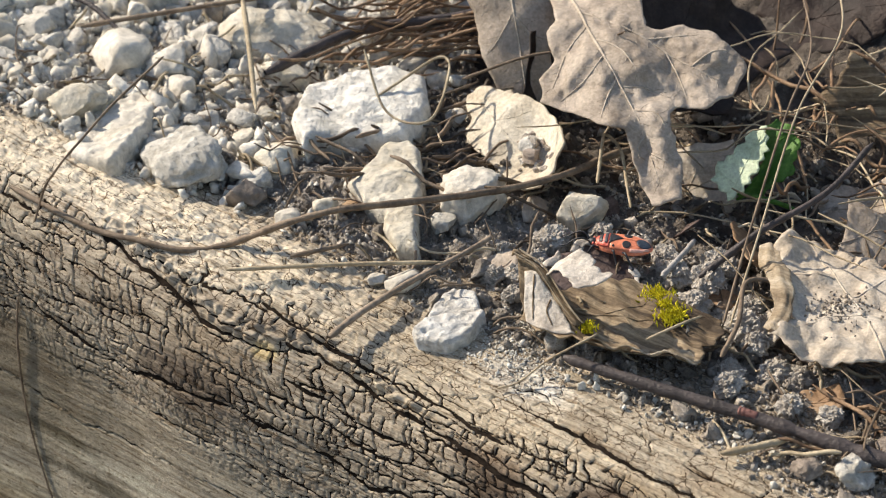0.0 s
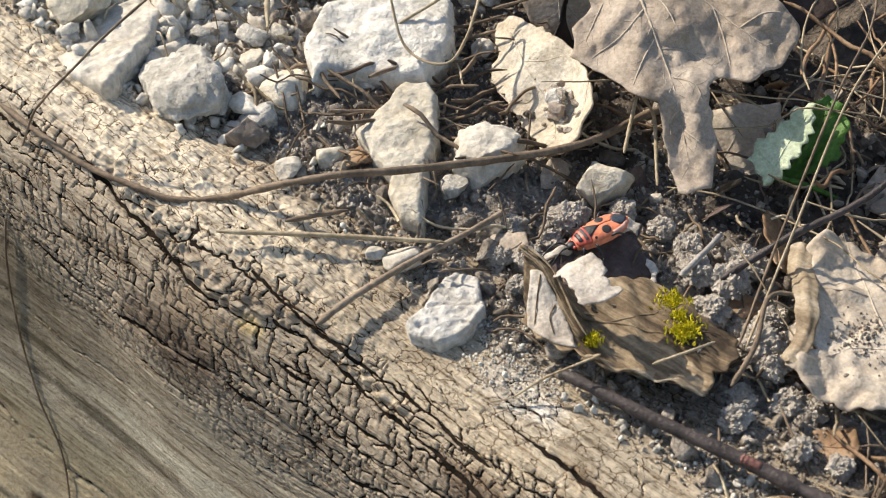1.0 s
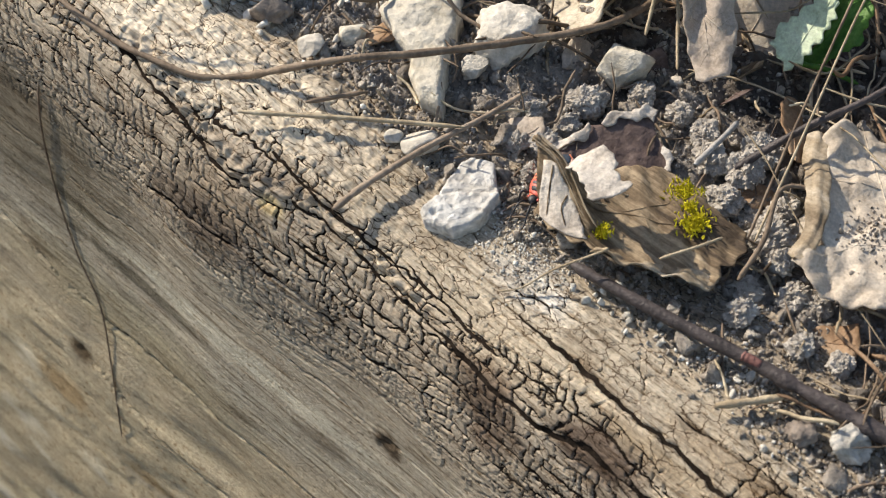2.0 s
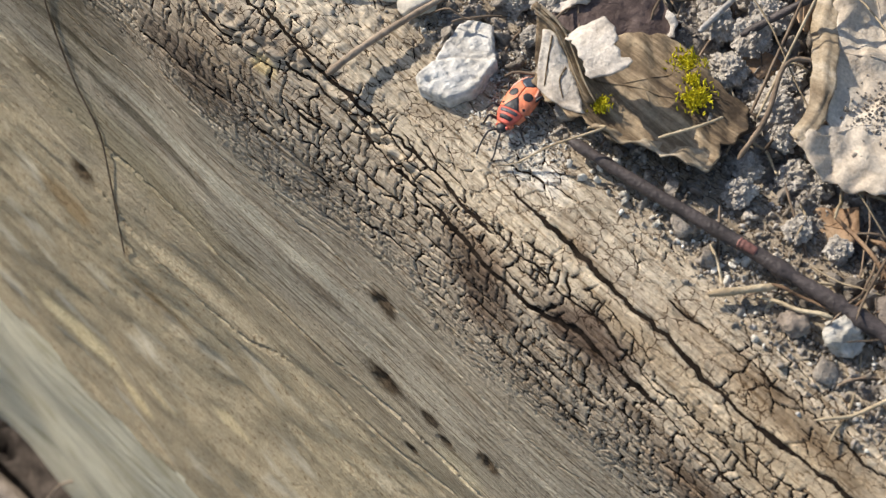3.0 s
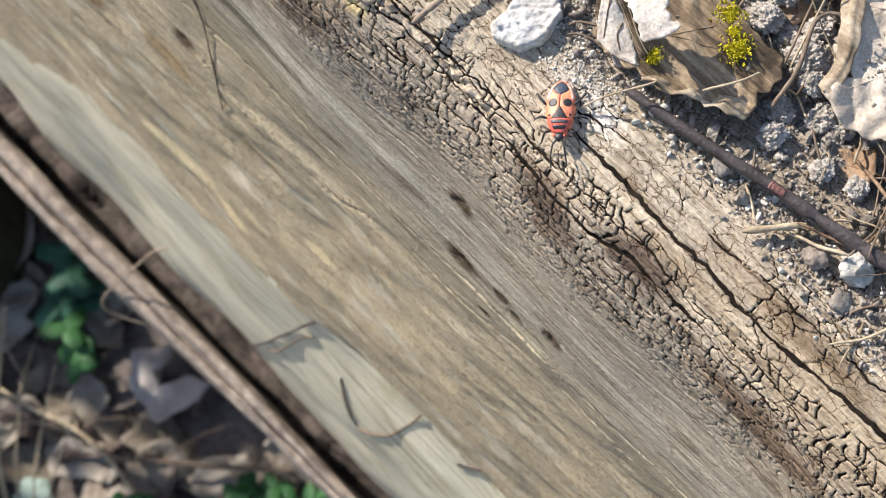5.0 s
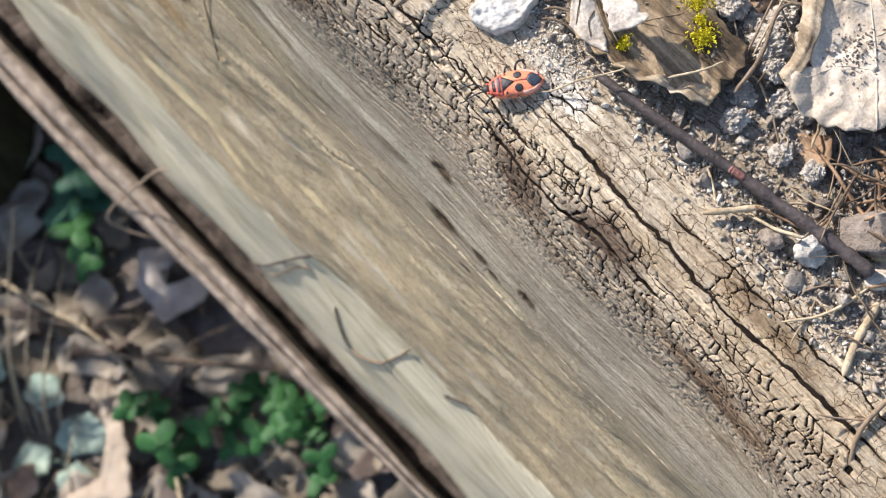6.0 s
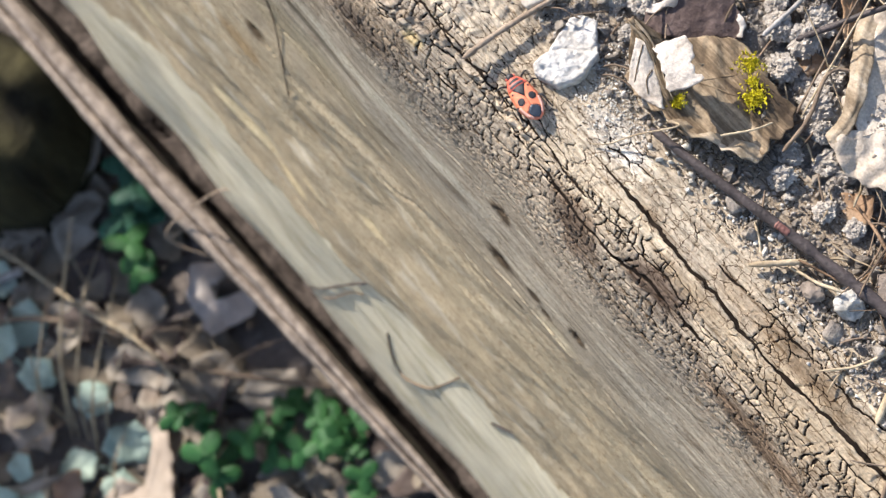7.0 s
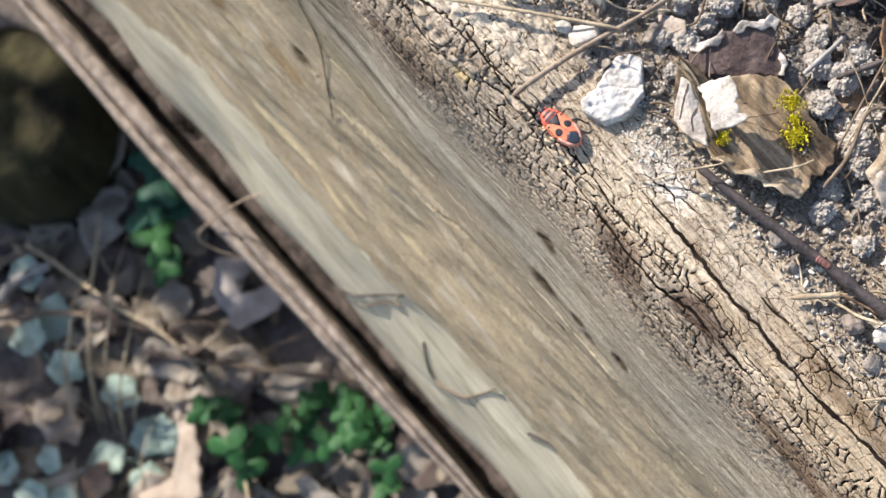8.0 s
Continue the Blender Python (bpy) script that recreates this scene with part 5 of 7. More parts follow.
def curled_leaf():
    leaf = empty("curled_leaf", "crumpled brown dead leaf with torn pale patch and curled rim", "leaf")
    outline = [(11.0, 9.6), (8.6, 12.2), (7.0, 14.4), (6.2, 15.8), (7.4, 17.4), (10.2, 19.8), (12.5, 22.8), (16.0, 27.0), (20.7, 27.8), (26.6, 25.8), (30.5, 26), (32.6, 23.6), (31.6, 19.9), (33.3, 16.2), (29.2, 14), (25.4, 13.0), (22.6, 9.8), (17.9, 10.4), (15.2, 9.6)]
    fold = [(6.2, 15.4, 7.8), (9.7, 15.4, 7.2), (12.5, 14.5, 5.6), (15.3, 13.2, 4.4), (17.5, 12.6, 3.6), (20.5, 11.4, 2.2)]

    def ground_under(x, y):
        return TILT * x - 0.09 * np.maximum(y - 5, 0)

    def shape(x, y):
        fx, fy, fh = (np.array(k) for k in zip(*fold))
        line, high = np.interp(x, fx, fy), np.interp(x, fx, fh) * (1 - smooth(x, 18, 24)) + 1.8 * smooth(x, 18, 24)
        bowl = 1.8 + (high - 1.8) * np.exp(-((np.maximum(y - line, 0) / 2.1) ** 2))
        flank = high - (high - 2.4) * np.clip((line - y) / 4.6, 0, 1)
        z = ground_under(x, y) + np.where(y > line, bowl, flank)
        back = 1.0 * np.exp(-(((y - 25) / 3.0) ** 2)) * smooth(x, 10, 16)
        rim = 0.7 * smooth(x + 0.5 * (14 - y), 25, 32) + 1.7 * np.exp(-(((y - 9.8 - 0.32 * np.maximum(x - 20, 0)) / 1.4) ** 2)) * smooth(x, 16, 21)
        z = z + back + rim + 0.5 * vnoise(x / 6, y / 6, 81.0) + 0.12 * vnoise(x / 1.5, y / 1.5, 82.0) + 0.6 * np.abs(vnoise((x + y) / 3.0, (x - y) / 12, 83.0)) + 0.3 * np.abs(vnoise(x / 9, (y + 0.12 * x) / 0.8, 84.0)) + 0.5 * np.abs(vnoise(x / 14, (y + 0.3 * x) / 2.3, 84.5))
        return x, y, z
    sheet("blade", ragged(outline, 1.0, 0.28, 3), 0.32, shape, 0.22, LEAF_BROWN, leaf)

    def flap(x, y):
        return x, y, ground_under(x, y) + 10.4 - 3.0 * np.exp(-((x - 10.0) ** 2 + (y - 15.3) ** 2) / 5) + 0.35 * vnoise(x / 2, y / 2, 86.0) + 0.1 * (x - 16)
    sheet("torn_flap", ragged([(9.6, 15.2), (12.0, 17.0), (13.5, 19.5), (15.5, 19.5), (17.1, 18.5), (17.3, 17.4), (19.1, 16.9), (20.7, 17.1), (19.8, 14.0), (18.7, 11.7), (16.3, 13.2), (12.6, 14.8)], 0.7, 0.16, 4), 0.3, flap, 0.18, LEAF_PAPER, leaf, "torn pale papery flap")

    def lower(x, y):
        a, b, c = shape(x, y)
        return a, b, c + 0.25
    sheet("pale_panel", ragged([(7.7, 14.5), (9.2, 12.0), (11.0, 9.7), (15.4, 9.7), (18.0, 10.9), (15.3, 12.7), (12.5, 14.0), (9.7, 14.9)], 0.8, 0.12, 5), 0.3, lower, 0.18, LEAF_PAPER, leaf, "pale papery lower panel")
    # dark splits in the panel
    for line in ([(9.4, 14.6), (10.4, 12.4), (11.6, 10.4)], [(12.6, 13.4), (13.0, 11.8), (14.6, 10.6)]):
        pts = [(u, v, float(lower(np.array([u]), np.array([v]))[2][0]) + 0.1) for u, v in line]
        tube("split_rib", pts, 0.12, 0.07, LEAF_BROWN, leaf, sides=5)
    # the fold that runs from the stalk down to the rim
    path = [(u, v, float(shape(np.array([u]), np.array([v]))[2][0]) + 0.3) for u, v, w in fold[:5]]
    ribbon("rolled_fold", path, 0.6, LEAF_BROWN, leaf, "narrow rolled brown fold", 8)
    for k, (dx, dy) in enumerate(((0.5, 0.35), (-0.4, -0.3), (0.1, 0.6))):
        tube("loose_fibre", [(a + dx, b + dy * (1 - 0.15 * n), c + 0.45) for n, (a, b, c) in enumerate(path)], 0.12, 0.08, LEAF_TAN, leaf, sides=5, seed=k)
    sheet("back_curl", ragged([(5.4, 14.8), (5.8, 17.4), (8.2, 19.2), (9.8, 18.0), (8.6, 15.8)], 0.8, 0.2, 6), 0.3, lambda x, y: (x, y, shape(x, y)[2] + 1.2 - 0.12 * (x - 7) ** 2 - 0.2 * (y - 16) ** 2), 0.2, LEAF_BROWN, leaf)
    sheet("folded_rim", ragged([(19.8, 9.4), (23.4, 10.4), (26.4, 12.8), (29.4, 13.6), (33.2, 15.6), (32.6, 18.6), (30.6, 17.0), (27.4, 15.6), (24.0, 13.0), (20.4, 11.8)], 0.9, 0.2, 14), 0.34, lambda x, y: (x, y, shape(x, y)[2] + 0.3 + 0.25 * np.sin(x * 1.3) + 0.4 * vnoise(x / 1.1, y / 1.1, 85.0)), 0.2, LEAF_TAN, leaf, "tan crinkled folded rim")
    veins(leaf, shape, [[(13, 14), (18, 18), (24, 21), (30, 22)], [(17, 17.3), (20, 22), (22, 26)], [(20, 19), (24, 17), (28, 16)], [(24, 21), (27, 24), (29, 25)]], 0.2, LEAF_BROWN)
    for (x, y), n, r in (((21.0, 25.2), 520, 1.9), ((25.4, 22.4), 480, 1.7), ((23.4, 23.8), 150, 1.0), ((18.0, 13.2), 260, 1.2)):
        moss_tuft(x, y, float(shape(np.array([x]), np.array([y]))[2][0]), n, r)


def moss_tuft(x, y, z, count, r):
    rng = np.random.default_rng(int(x * 10))
    vs, fs, at = [], [], 0
    for _ in range(count):
        a, d = rng.uniform(0, 6.28), abs(rng.normal(0, 0.55)) * r
        b = np.array([x + d * np.cos(a), y + d * np.sin(a), z - 0.3])
        tip = b + np.array([rng.normal(0, 0.3), rng.normal(0, 0.3), rng.uniform(0.35, 1.0)])
        v, f = tube_arrays([b, (b + tip) / 2 + rng.normal(0, 0.1, 3), tip], 0.13, 0.09, 4, 0.1, 1)
        vs.append(v), fs.append(f + at)
        at += len(v)
    ob = link_mesh("moss_tuft", mesh_np("moss_tuft", np.concatenate(vs) / 1000, np.concatenate(fs)), MOSS)
    tagged(ob, "bright yellow-green moss tuft growing on a dead leaf", "moss", "moss tufts")


def maroon_leaf():
    leaf = empty("maroon_leaf", "dark maroon dead leaf piece with a curled pale rim", "leaf")
    outline = [(3.7, 19.8), (3.4, 21.3), (5.0, 23.4), (4.7, 25.7), (6.1, 26.8), (5.9, 28.8), (7.8, 30.5), (8.4, 33.0), (9.7, 33.4), (11.2, 31.1), (13.3, 30.2), (15.2, 29.8), (16.0, 28.1), (13.5, 25.4), (10.8, 21.5), (7.5, 18.6), (4.7, 18.6)]

    def shape(x, y):
        d = (y - 19 - 0.9 * (x - 5)) / 8
        return x, y, TILT * x - 0.09 * (y - 5) + 1.2 + 1.3 * np.clip(d, -0.6, 1.6) + 0.5 * vnoise(x / 3, y / 3, 91.0) + 0.2 * np.abs(vnoise(x / 1.2, y / 1.2, 92.0))
    sheet("blade", ragged(outline, 0.8, 0.2, 9), 0.32, shape, 0.2, LEAF_MAROON, leaf)
    for k, edge in enumerate(([(3.3, 21.2), (3.6, 19.8), (4.9, 20.6), (5.2, 22), (6.2, 23.4), (5.6, 25.2), (4.6, 25.8), (4.8, 23.4)], [(6.0, 26.8), (7.2, 27.2), (7.0, 28.8), (9.0, 30.2), (9.4, 32), (10.6, 32), (9.7, 33.5), (8.3, 33.1), (7.7, 30.6), (5.8, 28.9)],
                              [(12.8, 30.3), (13.6, 29.2), (15.0, 29.0), (15.2, 27.6), (16.1, 28.1), (15.3, 29.9)])):
        sheet("curled_rim", ragged(edge, 0.6, 0.14, 20 + k), 0.22, lambda x, y: (x, y, shape(x, y)[2] + 0.45 + 0.35 * vnoise(x / 1.3, y / 1.3, 93.0)), 0.2, LEAF_PAPER, leaf, "pale curled rim")


def pale_leaf():
    leaf = empty("bleached_leaf", "large bleached dead leaf, crumpled and sunlit, with dirt on it", "leaf")
    outline = [(35, 33.5), (33.2, 37), (29.6, 41), (27.5, 45), (28.6, 49.5), (33, 51), (39, 50), (45, 48), (50, 44), (54, 38.5), (52.5, 31), (50.0, 27.5), (45.9, 25.0), (41, 24.6), (37.8, 25.8), (37.4, 28.2), (39.8, 30.4)]

    def shape(x, y):
        z = TILT * x - 0.09 * (y - 5) + 2.6 + 2.6 * np.exp(-(((x - 33 + 0.55 * (y - 38)) / 3.0) ** 2)) + 0.02 * (y - 30)
        return x, y, z + 1.5 * vnoise(x / 6, y / 6, 95.0) + 0.8 * np.abs(vnoise(x / 3, y / 3, 96.0)) + 0.5 * np.abs(vnoise((x + y) / 2.2, (x - y) / 6, 97.0)) + 0.16 * (x - 40)
    sheet("blade", ragged(outline, 1.1, 0.3, 10), 0.4, shape, 0.24, LEAF_PALE, leaf)
    veins(leaf, shape, [[(52, 30), (44, 38), (36, 45), (29, 51)], [(46, 36), (42, 33), (40, 28)], [(42, 40), (44, 46), (46, 49)], [(38, 43), (34, 40), (32, 40)]], 0.22, LEAF_PALE)
    ribbon("curled_edge", [tuple(float(k[0]) + q for k, q in zip(shape(np.array([u]), np.array([v])), (0, 0, 0.2))) for u, v in [(38.4, 25.6), (37.6, 29.5), (35.4, 33.6), (32.4, 37.6), (29.2, 41.4), (26, 45.6)]], 1.7, LEAF_TAN, leaf, "brown rolled fibrous leaf edge", 5)
    crumbs("leaf_dirt", 260, (0.2, 0.5, 0.45), CLOD, "dark dirt crumbs on the bleached leaf", lambda g: (42.5 + g.normal(0, 2.2), 36.5 + g.normal(0, 2.6)), 41, z_at=lambda x, y: float(shape(np.array([x]), np.array([y]))[2][0]))


def cupped_leaf():
    leaf = empty("cupped_leaf", "cream dead leaf cupped round a clump of dirt", "leaf")
    outline = [(-8.0, 25.7), (-5.7, 26.0), (0.8, 20.1), (4.9, 15.3), (7.7, 7.9), (8.5, 3.4), (6.6, -1.5), (4.0, -3.4), (1.0, -1.9), (-3.0, 5.3), (-7.2, 12.1), (-8.8, 16.7), (-7.0, 19.2), (-8.6, 23.6)]

    def lift(u, v):
        d = np.hypot((u - 2.5) / 1.0, (v - 8) / 1.3)
        return 2.6 * smooth(d, 2, 8) - 1.2 + 0.05 * (v - 12) + 0.5 * vnoise(u / 4, v / 4, 99.0) + 0.2 * vnoise(u / 1.8, v / 1.8, 100.0)
    plane = framed((-10.4, 37.0, 0.6), (0.748, 0.451, 0.487), (-0.591, 0.786, 0.18), (-0.302, -0.422, 0.855), lift)
    sheet("blade", ragged(outline, 1.0, 0.2, 11), 0.4, plane, 0.3, LEAF_CREAM, leaf)
    lines = [[(-6, 24), (-3, 16), (0, 8), (3, -2)], [(-3, 16), (0, 15), (3, 15)], [(-1, 11), (-3, 9), (-5, 9.5)]]
    veins(leaf, plane, lines, 0.16, LEAF_CREAM)
    veinlets(leaf, plane, lines, outline, LEAF_CREAM, seed=3)

    def shape(x, y):
        u, v = (x + 10.4) * 0.748 + (y - 37) * 0.451, (x + 10.4) * -0.591 + (y - 37) * 0.786
        return plane(u, v)
    rng = np.random.default_rng(4)
    for k in range(30):
        x, y = -13.0 + rng.normal(0, 1.0 if k < 3 else 2.3), 44.5 + rng.normal(0, 1.0 if k < 3 else 2.3)
        m = stone_mesh(*((rng.uniform(2.6, 3.8) if k < 3 else rng.uniform(0.6, 1.7)) * np.array([1, 0.8, 0.75])), 300 + k, 9, 0.16, 2)
        ob = link_mesh("soil_clod", m, (GREYSTONE, BROWNSTONE, CLOD)[k % 3], smooth=False)
        ob.location = mm(x, y, float(shape(np.array([x]), np.array([y]))[2][0]) - 0.1)
        tagged(ob, "small grey clod of dirt in a cupped leaf", "soil clod", "clods in the cupped leaf")


def strawberry_leaf():
    leaf = empty("green_leaf", "small folded green leaf with toothed edges and pale underside", "leaf")
    ax = ((0.772, 0.616, -0.155), (-0.242, 0.511, 0.825), (0.587, -0.599, 0.544))
    under = framed((17, 51, -2), *ax, lambda u, v: -0.6 * v + 0.5 * u + 0.03 * (u - 2) ** 2 + 0.1 * np.sin(2.2 * (v + 0.6 * u)))
    sheet("underside", ragged([(-0.4, -0.6), (-2.6, 2.4), (-1.2, 5.0), (1.8, 7.4), (3.4, 9.8), (5.8, 10.4), (5.6, 6.8), (3.6, 3.4), (1.8, 0.6)], 0.75, 0.05, 12, 0.42), 0.3, under, 0.2, LEAF_UNDER, leaf, "pale whitish-green underside")
    upper = framed((17, 51, -2.2), *ax, lambda u, v: -1.8 - 0.35 * v + 0.32 * (u - 5) + 0.35 * np.sin(1.9 * (u - 0.8 * v)))
    sheet("upper_side", ragged([(1.0, -0.4), (4.0, 2.8), (5.6, 7), (5.8, 10.6), (7.6, 11.6), (10.0, 10.4), (10.6, 7.4), (9.2, 3.4), (5.0, 0.4)], 0.8, 0.06, 13, 0.3), 0.3, upper, 0.2, LEAF_GREEN, leaf, "bright green upper side")
    veins(leaf, under, [[(0, 0), (2.0, 4), (5.4, 9.8)], [(0.8, 1.8), (-0.4, 2.8), (-1.6, 3.2)], [(2, 4), (1, 5.2), (0.4, 6)], [(3.4, 6.4), (2.8, 7.6), (2.8, 8.6)]], 0.13, LEAF_UNDER)
    veins(leaf, upper, [[(2, 0.4), (6, 5), (8, 11)], [(4, 2.8), (6, 3.2), (8.4, 3.6)], [(6, 5), (8, 6), (10, 7)], [(7, 8), (8.6, 9), (9.8, 9.8)]], 0.14, LEAF_GREEN)
    tube("stalk", [(17.5, 52, -2), (20, 55, -4), (24, 57, -6)], 0.4, 0.35, LEAF_GREEN, leaf)


def loose_leaf(name, x, y, size, az, lean, material, label, seed, lift=0.8, group="", cell=0.6, wide=0.75):
    rnd = random.Random(seed)
    n = 11
    outline = []
    for k in range(n):
        a = 2 * math.pi * k / n
        r = size * (0.5 + 0.16 * rnd.uniform(-1, 1))
        outline.append((r * math.cos(a), r * wide * math.sin(a)))

    def bend(u, v):
        return 0.5 * size * 0.14 * vnoise(u / size * 3, v / size * 3, seed) + size * 0.012 * vnoise(u / size * 9, v / size * 9, seed + 0.5) + (0.9 / size) * v * v * rnd_curl
    rnd_curl = rnd.uniform(-0.4, 0.7)
    leaf = empty(name, label, "leaf", group=group)
    leaf.matrix_basis = pose(x / 1000, y / 1000, (top_z(x, y) + lift) / 1000, lean[0], lean[1], az)
    shape = framed((0, 0, 0), (1, 0, 0), (0, 1, 0), (0, 0, 1), bend)
    sheet("blade", ragged(outline, size / 14, size * 0.012, seed), cell, shape, 0.2, material, leaf)
    veins(leaf, shape, [[(-size * 0.45, 0), (0, 0.02 * size), (size * 0.45, 0)], [(-0.1 * size, 0), (0.08 * size, 0.14 * size), (0.16 * size, 0.26 * size)], [(-0.1 * size, 0), (0.08 * size, -0.14 * size), (0.16 * size, -0.26 * size)]], 0.16, material)
    return leaf


def bank_leaves():
    big_leaf(), lobe_leaf(), curled_leaf(), maroon_leaf(), pale_leaf(), cupped_leaf(), strawberry_leaf()
    loose_leaf("dead_leaf", 7, 57, 20, 60, (22, -6), LEAF_PALE, "pale dead leaf lying under a larger curled leaf", 21, 1.2)
    loose_leaf("dead_leaf", 36, 58, 13, 60, (30, 10), LEAF_GREY, "grey-tan dead leaf leaning in the litter", 22, 3)
    loose_leaf("dead_leaf", 31, 66, 16, 30, (15, 0), LEAF_GREY, "grey-tan dead leaf half buried in litter", 23, 2)
    loose_leaf("dead_leaf", 22, 84, 18, 50, (40, 10), LEAF_BROWN, "brown dead leaf standing in the litter", 24, 6)
    loose_leaf("dead_leaf", 3, 105, 24, 20, (30, -10), LEAF_SHADED, "dark brown dead leaf behind dry stems", 25, 4)
    loose_leaf("dead_leaf", -20, 64, 32, 100, (55, 0), LEAF_SHADED, "dark brown dead leaf with the shade of others in its colour", 26, 3)
    loose_leaf("dead_leaf", 24, 44, 13, 130, (50, 10), LEAF_RUST, "rust-brown curled leaf strip on edge", 27, 3, wide=0.4)
    loose_leaf("dead_leaf", 47, 22, 9, 20, (12, -8), LEAF_RUST, "small rust-brown leaf scrap on needles", 28, 1)
    loose_leaf("dead_leaf", 34, 30.5, 8, 20, (10, -15), LEAF_PALE, "small pale leaf scrap beside a bleached leaf", 29, 1.6)
    loose_leaf("dead_leaf", -8, 80, 30, 70, (45, 5), LEAF_SHADED, "large dark brown dead leaf at the back of the bank", 30, 8)
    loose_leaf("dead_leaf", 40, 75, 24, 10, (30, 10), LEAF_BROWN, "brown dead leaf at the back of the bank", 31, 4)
    loose_leaf("dead_leaf", -32, 70, 30, 10, (45, 10), LEAF_SHADED, "dark brown dead leaf behind the limestone block", 32, 3)
    loose_leaf("dead_leaf", 58, 44, 20, 80, (12, 8), LEAF_GREY, "grey dead leaf beside rusty needles", 33, 2)
    rnd = random.Random(8)
    mats = [LEAF_RUST, LEAF_BROWN, LEAF_GREY, LEAF_PALE, LEAF_MAROON]
    for k in range(46):
        x, y = rnd.uniform(-40, 80), rnd.uniform(16, 85)
        if rnd.random() < 0.5:
            x, y = rnd.uniform(10, 80), rnd.uniform(20, 90)
        if math.hypot(x - 20, y - 18) < 14:
            continue
        loose_leaf("leaf_scrap", x, y, rnd.uniform(3, 8), rnd.uniform(0, 360), (rnd.uniform(-40, 40), rnd.uniform(-40, 40)), mats[k % 5], "small brown leaf scrap in the litter", 400 + k, 0.8, "leaf scraps", 0.7, rnd.uniform(0.4, 0.9))


bank_leaves()


# ---- twigs, stems and needles on the bank ----
def on_face(x, s, out):
    """A point so far out from the timber's worn face."""
    y, z, ny, nz = (float(q) for q in profile(np.array(float(s))))
    at = np.array([float(x)]), np.array([float(s)])
    out = out + float((wood_parts(*at)[0] + 1.6 * vnoise(at[0] / 30, at[1] / 25, 50.0))[0])
    return x, y + ny * out, z + nz * out + float(tilt_at(*at)[0])


def bank_twigs():
    low = [(x, y, top_z(x, y) + 0.5) for x, y in ((-72, -7.2), (-55.7, -6.8), (-45.7, -5.5), (-39.6, -3.3), (-34.5, 0.7))]
    twig("rootlet", [*low, (-26.8, 5.0, 8.6), (-20.6, 10.3, 9.6), (-15.8, 16.6, 8.2), (-8.8, 30.3, 4.2), (-3.6, 39.5, 3.0), (-3.2, 51.7, -0.2), (-1.0, 59, -2.2)], 0.42, 0.6, TWIG, "long thin brown rootlet lying across stones and timber", n=7)
    twig("straw", [(-29.7, -4.4, 5.9), (-17.5, 4.9, 4.6), (-5.8, 13.7, 3.0)], 0.34, 0.3, STRAW, "straight dry straw on the timber's edge", "straw")
    twig("twig", [(-9.7, -6.3, 2.2), (-9.0, -0.2, 2.6), (-7.4, 9.2, 2.5), (-5.8, 17.0, 2.0), (-4.9, 24.4, 1.4)], 0.5, 0.34, PALE_TWIG, "curved brown twig reaching over the timber's edge")
    t4 = twig("dark_twig", [(18.3, 7.6, -0.9), (30.2, 9.3, -2.4), (42.6, 11.6, -4.1), (51.9, 13.0, -5.4), (60.1, 14.3, -6.6), (66, 15, -7.4)], 0.7, 1.15, DARK_TWIG, "long dark twig along the timber's edge", n=9, sides=10)
    tube("bare_patch", [(41.8, 11.3, -3.5), (42.8, 11.5, -3.65), (44.4, 11.8, -3.9)], 0.62, 0.55, RED_BARK, t4, "reddish rubbed patch of bark", sides=10)
    twig("stem", [(-51.4, 11.3, 27.0), (-54.4, 2.5, 23.0), (-56.3, -2.3, 20.0), (-60.1, -6.1, 15.5), (-64.4, -7.9, 9.5), *(on_face(a, b, 0.3) for a, b in ((-70.3, 19.5), (-74, 34.7), (-71.6, 47), (-67.6, 55), (-65.5, 66), (-65.6, 84)))], 0.2, 0.15, TWIG, "very long thin dry stem hanging over the timber's face", "stem", n=9)
    twig("stick", [(-59, 35.8, 10), (-54.3, 52.9, 10), (-44.6, 66.0, 8), (-36, 80, 7)], 0.9, 0.8, DARK_TWIG, "dark stick lying behind the limestone block")
    twig("straw", [(-24.1, 2.6, 5.4), (-19.4, 9.6, 4.6)], 0.36, 0.3, TWIG, "short brown straw on the soil", "straw")
    twig("grass_stalk", [(31.1, 25.3, -3.5), (25.9, 41.3, 0), (19.8, 62.9, 6), (15.5, 78, 8), (2, 99, 6)], 0.2, 0.16, TWIG, "long dry grass stalk bent over the litter", "grass stalk", n=9)
    twig("grass_stalk", [(32.0, 25.6, -3.5), (27.8, 41.0, 1), (22.8, 61, 8), (22.0, 76, 14), (12, 90, 18)], 0.17, 0.15, STRAW, "long dry grass stalk bent over the litter", "grass stalk", n=9)
    twig("straw", [(43.6, 4.2, -4.4), (48.9, 11.0, -5.2)], 0.5, 0.45, STRAW, "short pale flat straw beside a dark twig", "straw")
    twig("twig", [(18.3, 30.5, -2.8), (18.3, 33.9, -2.6), (18.3, 36.6, -2.4), (18.3, 39.3, -2.0)], 0.42, 0.36, GREY_STICK, "straight pale grey stick lying in the clods")
    twig("stem", [(-79.1, 52.3, 16), (-66, 40, 13), (-54.7, 28.5, 8)], 0.5, 0.4, STRAW, "dry upright stem among the rubble", "stem")
    twig("stem", [(-94.3, 28.9, 15), (-83.8, 38.2, 15), (-74, 46.5, 15), (-55, 70, 12)], 0.45, 0.35, TWIG, "thin dry stem over the rubble", "stem")
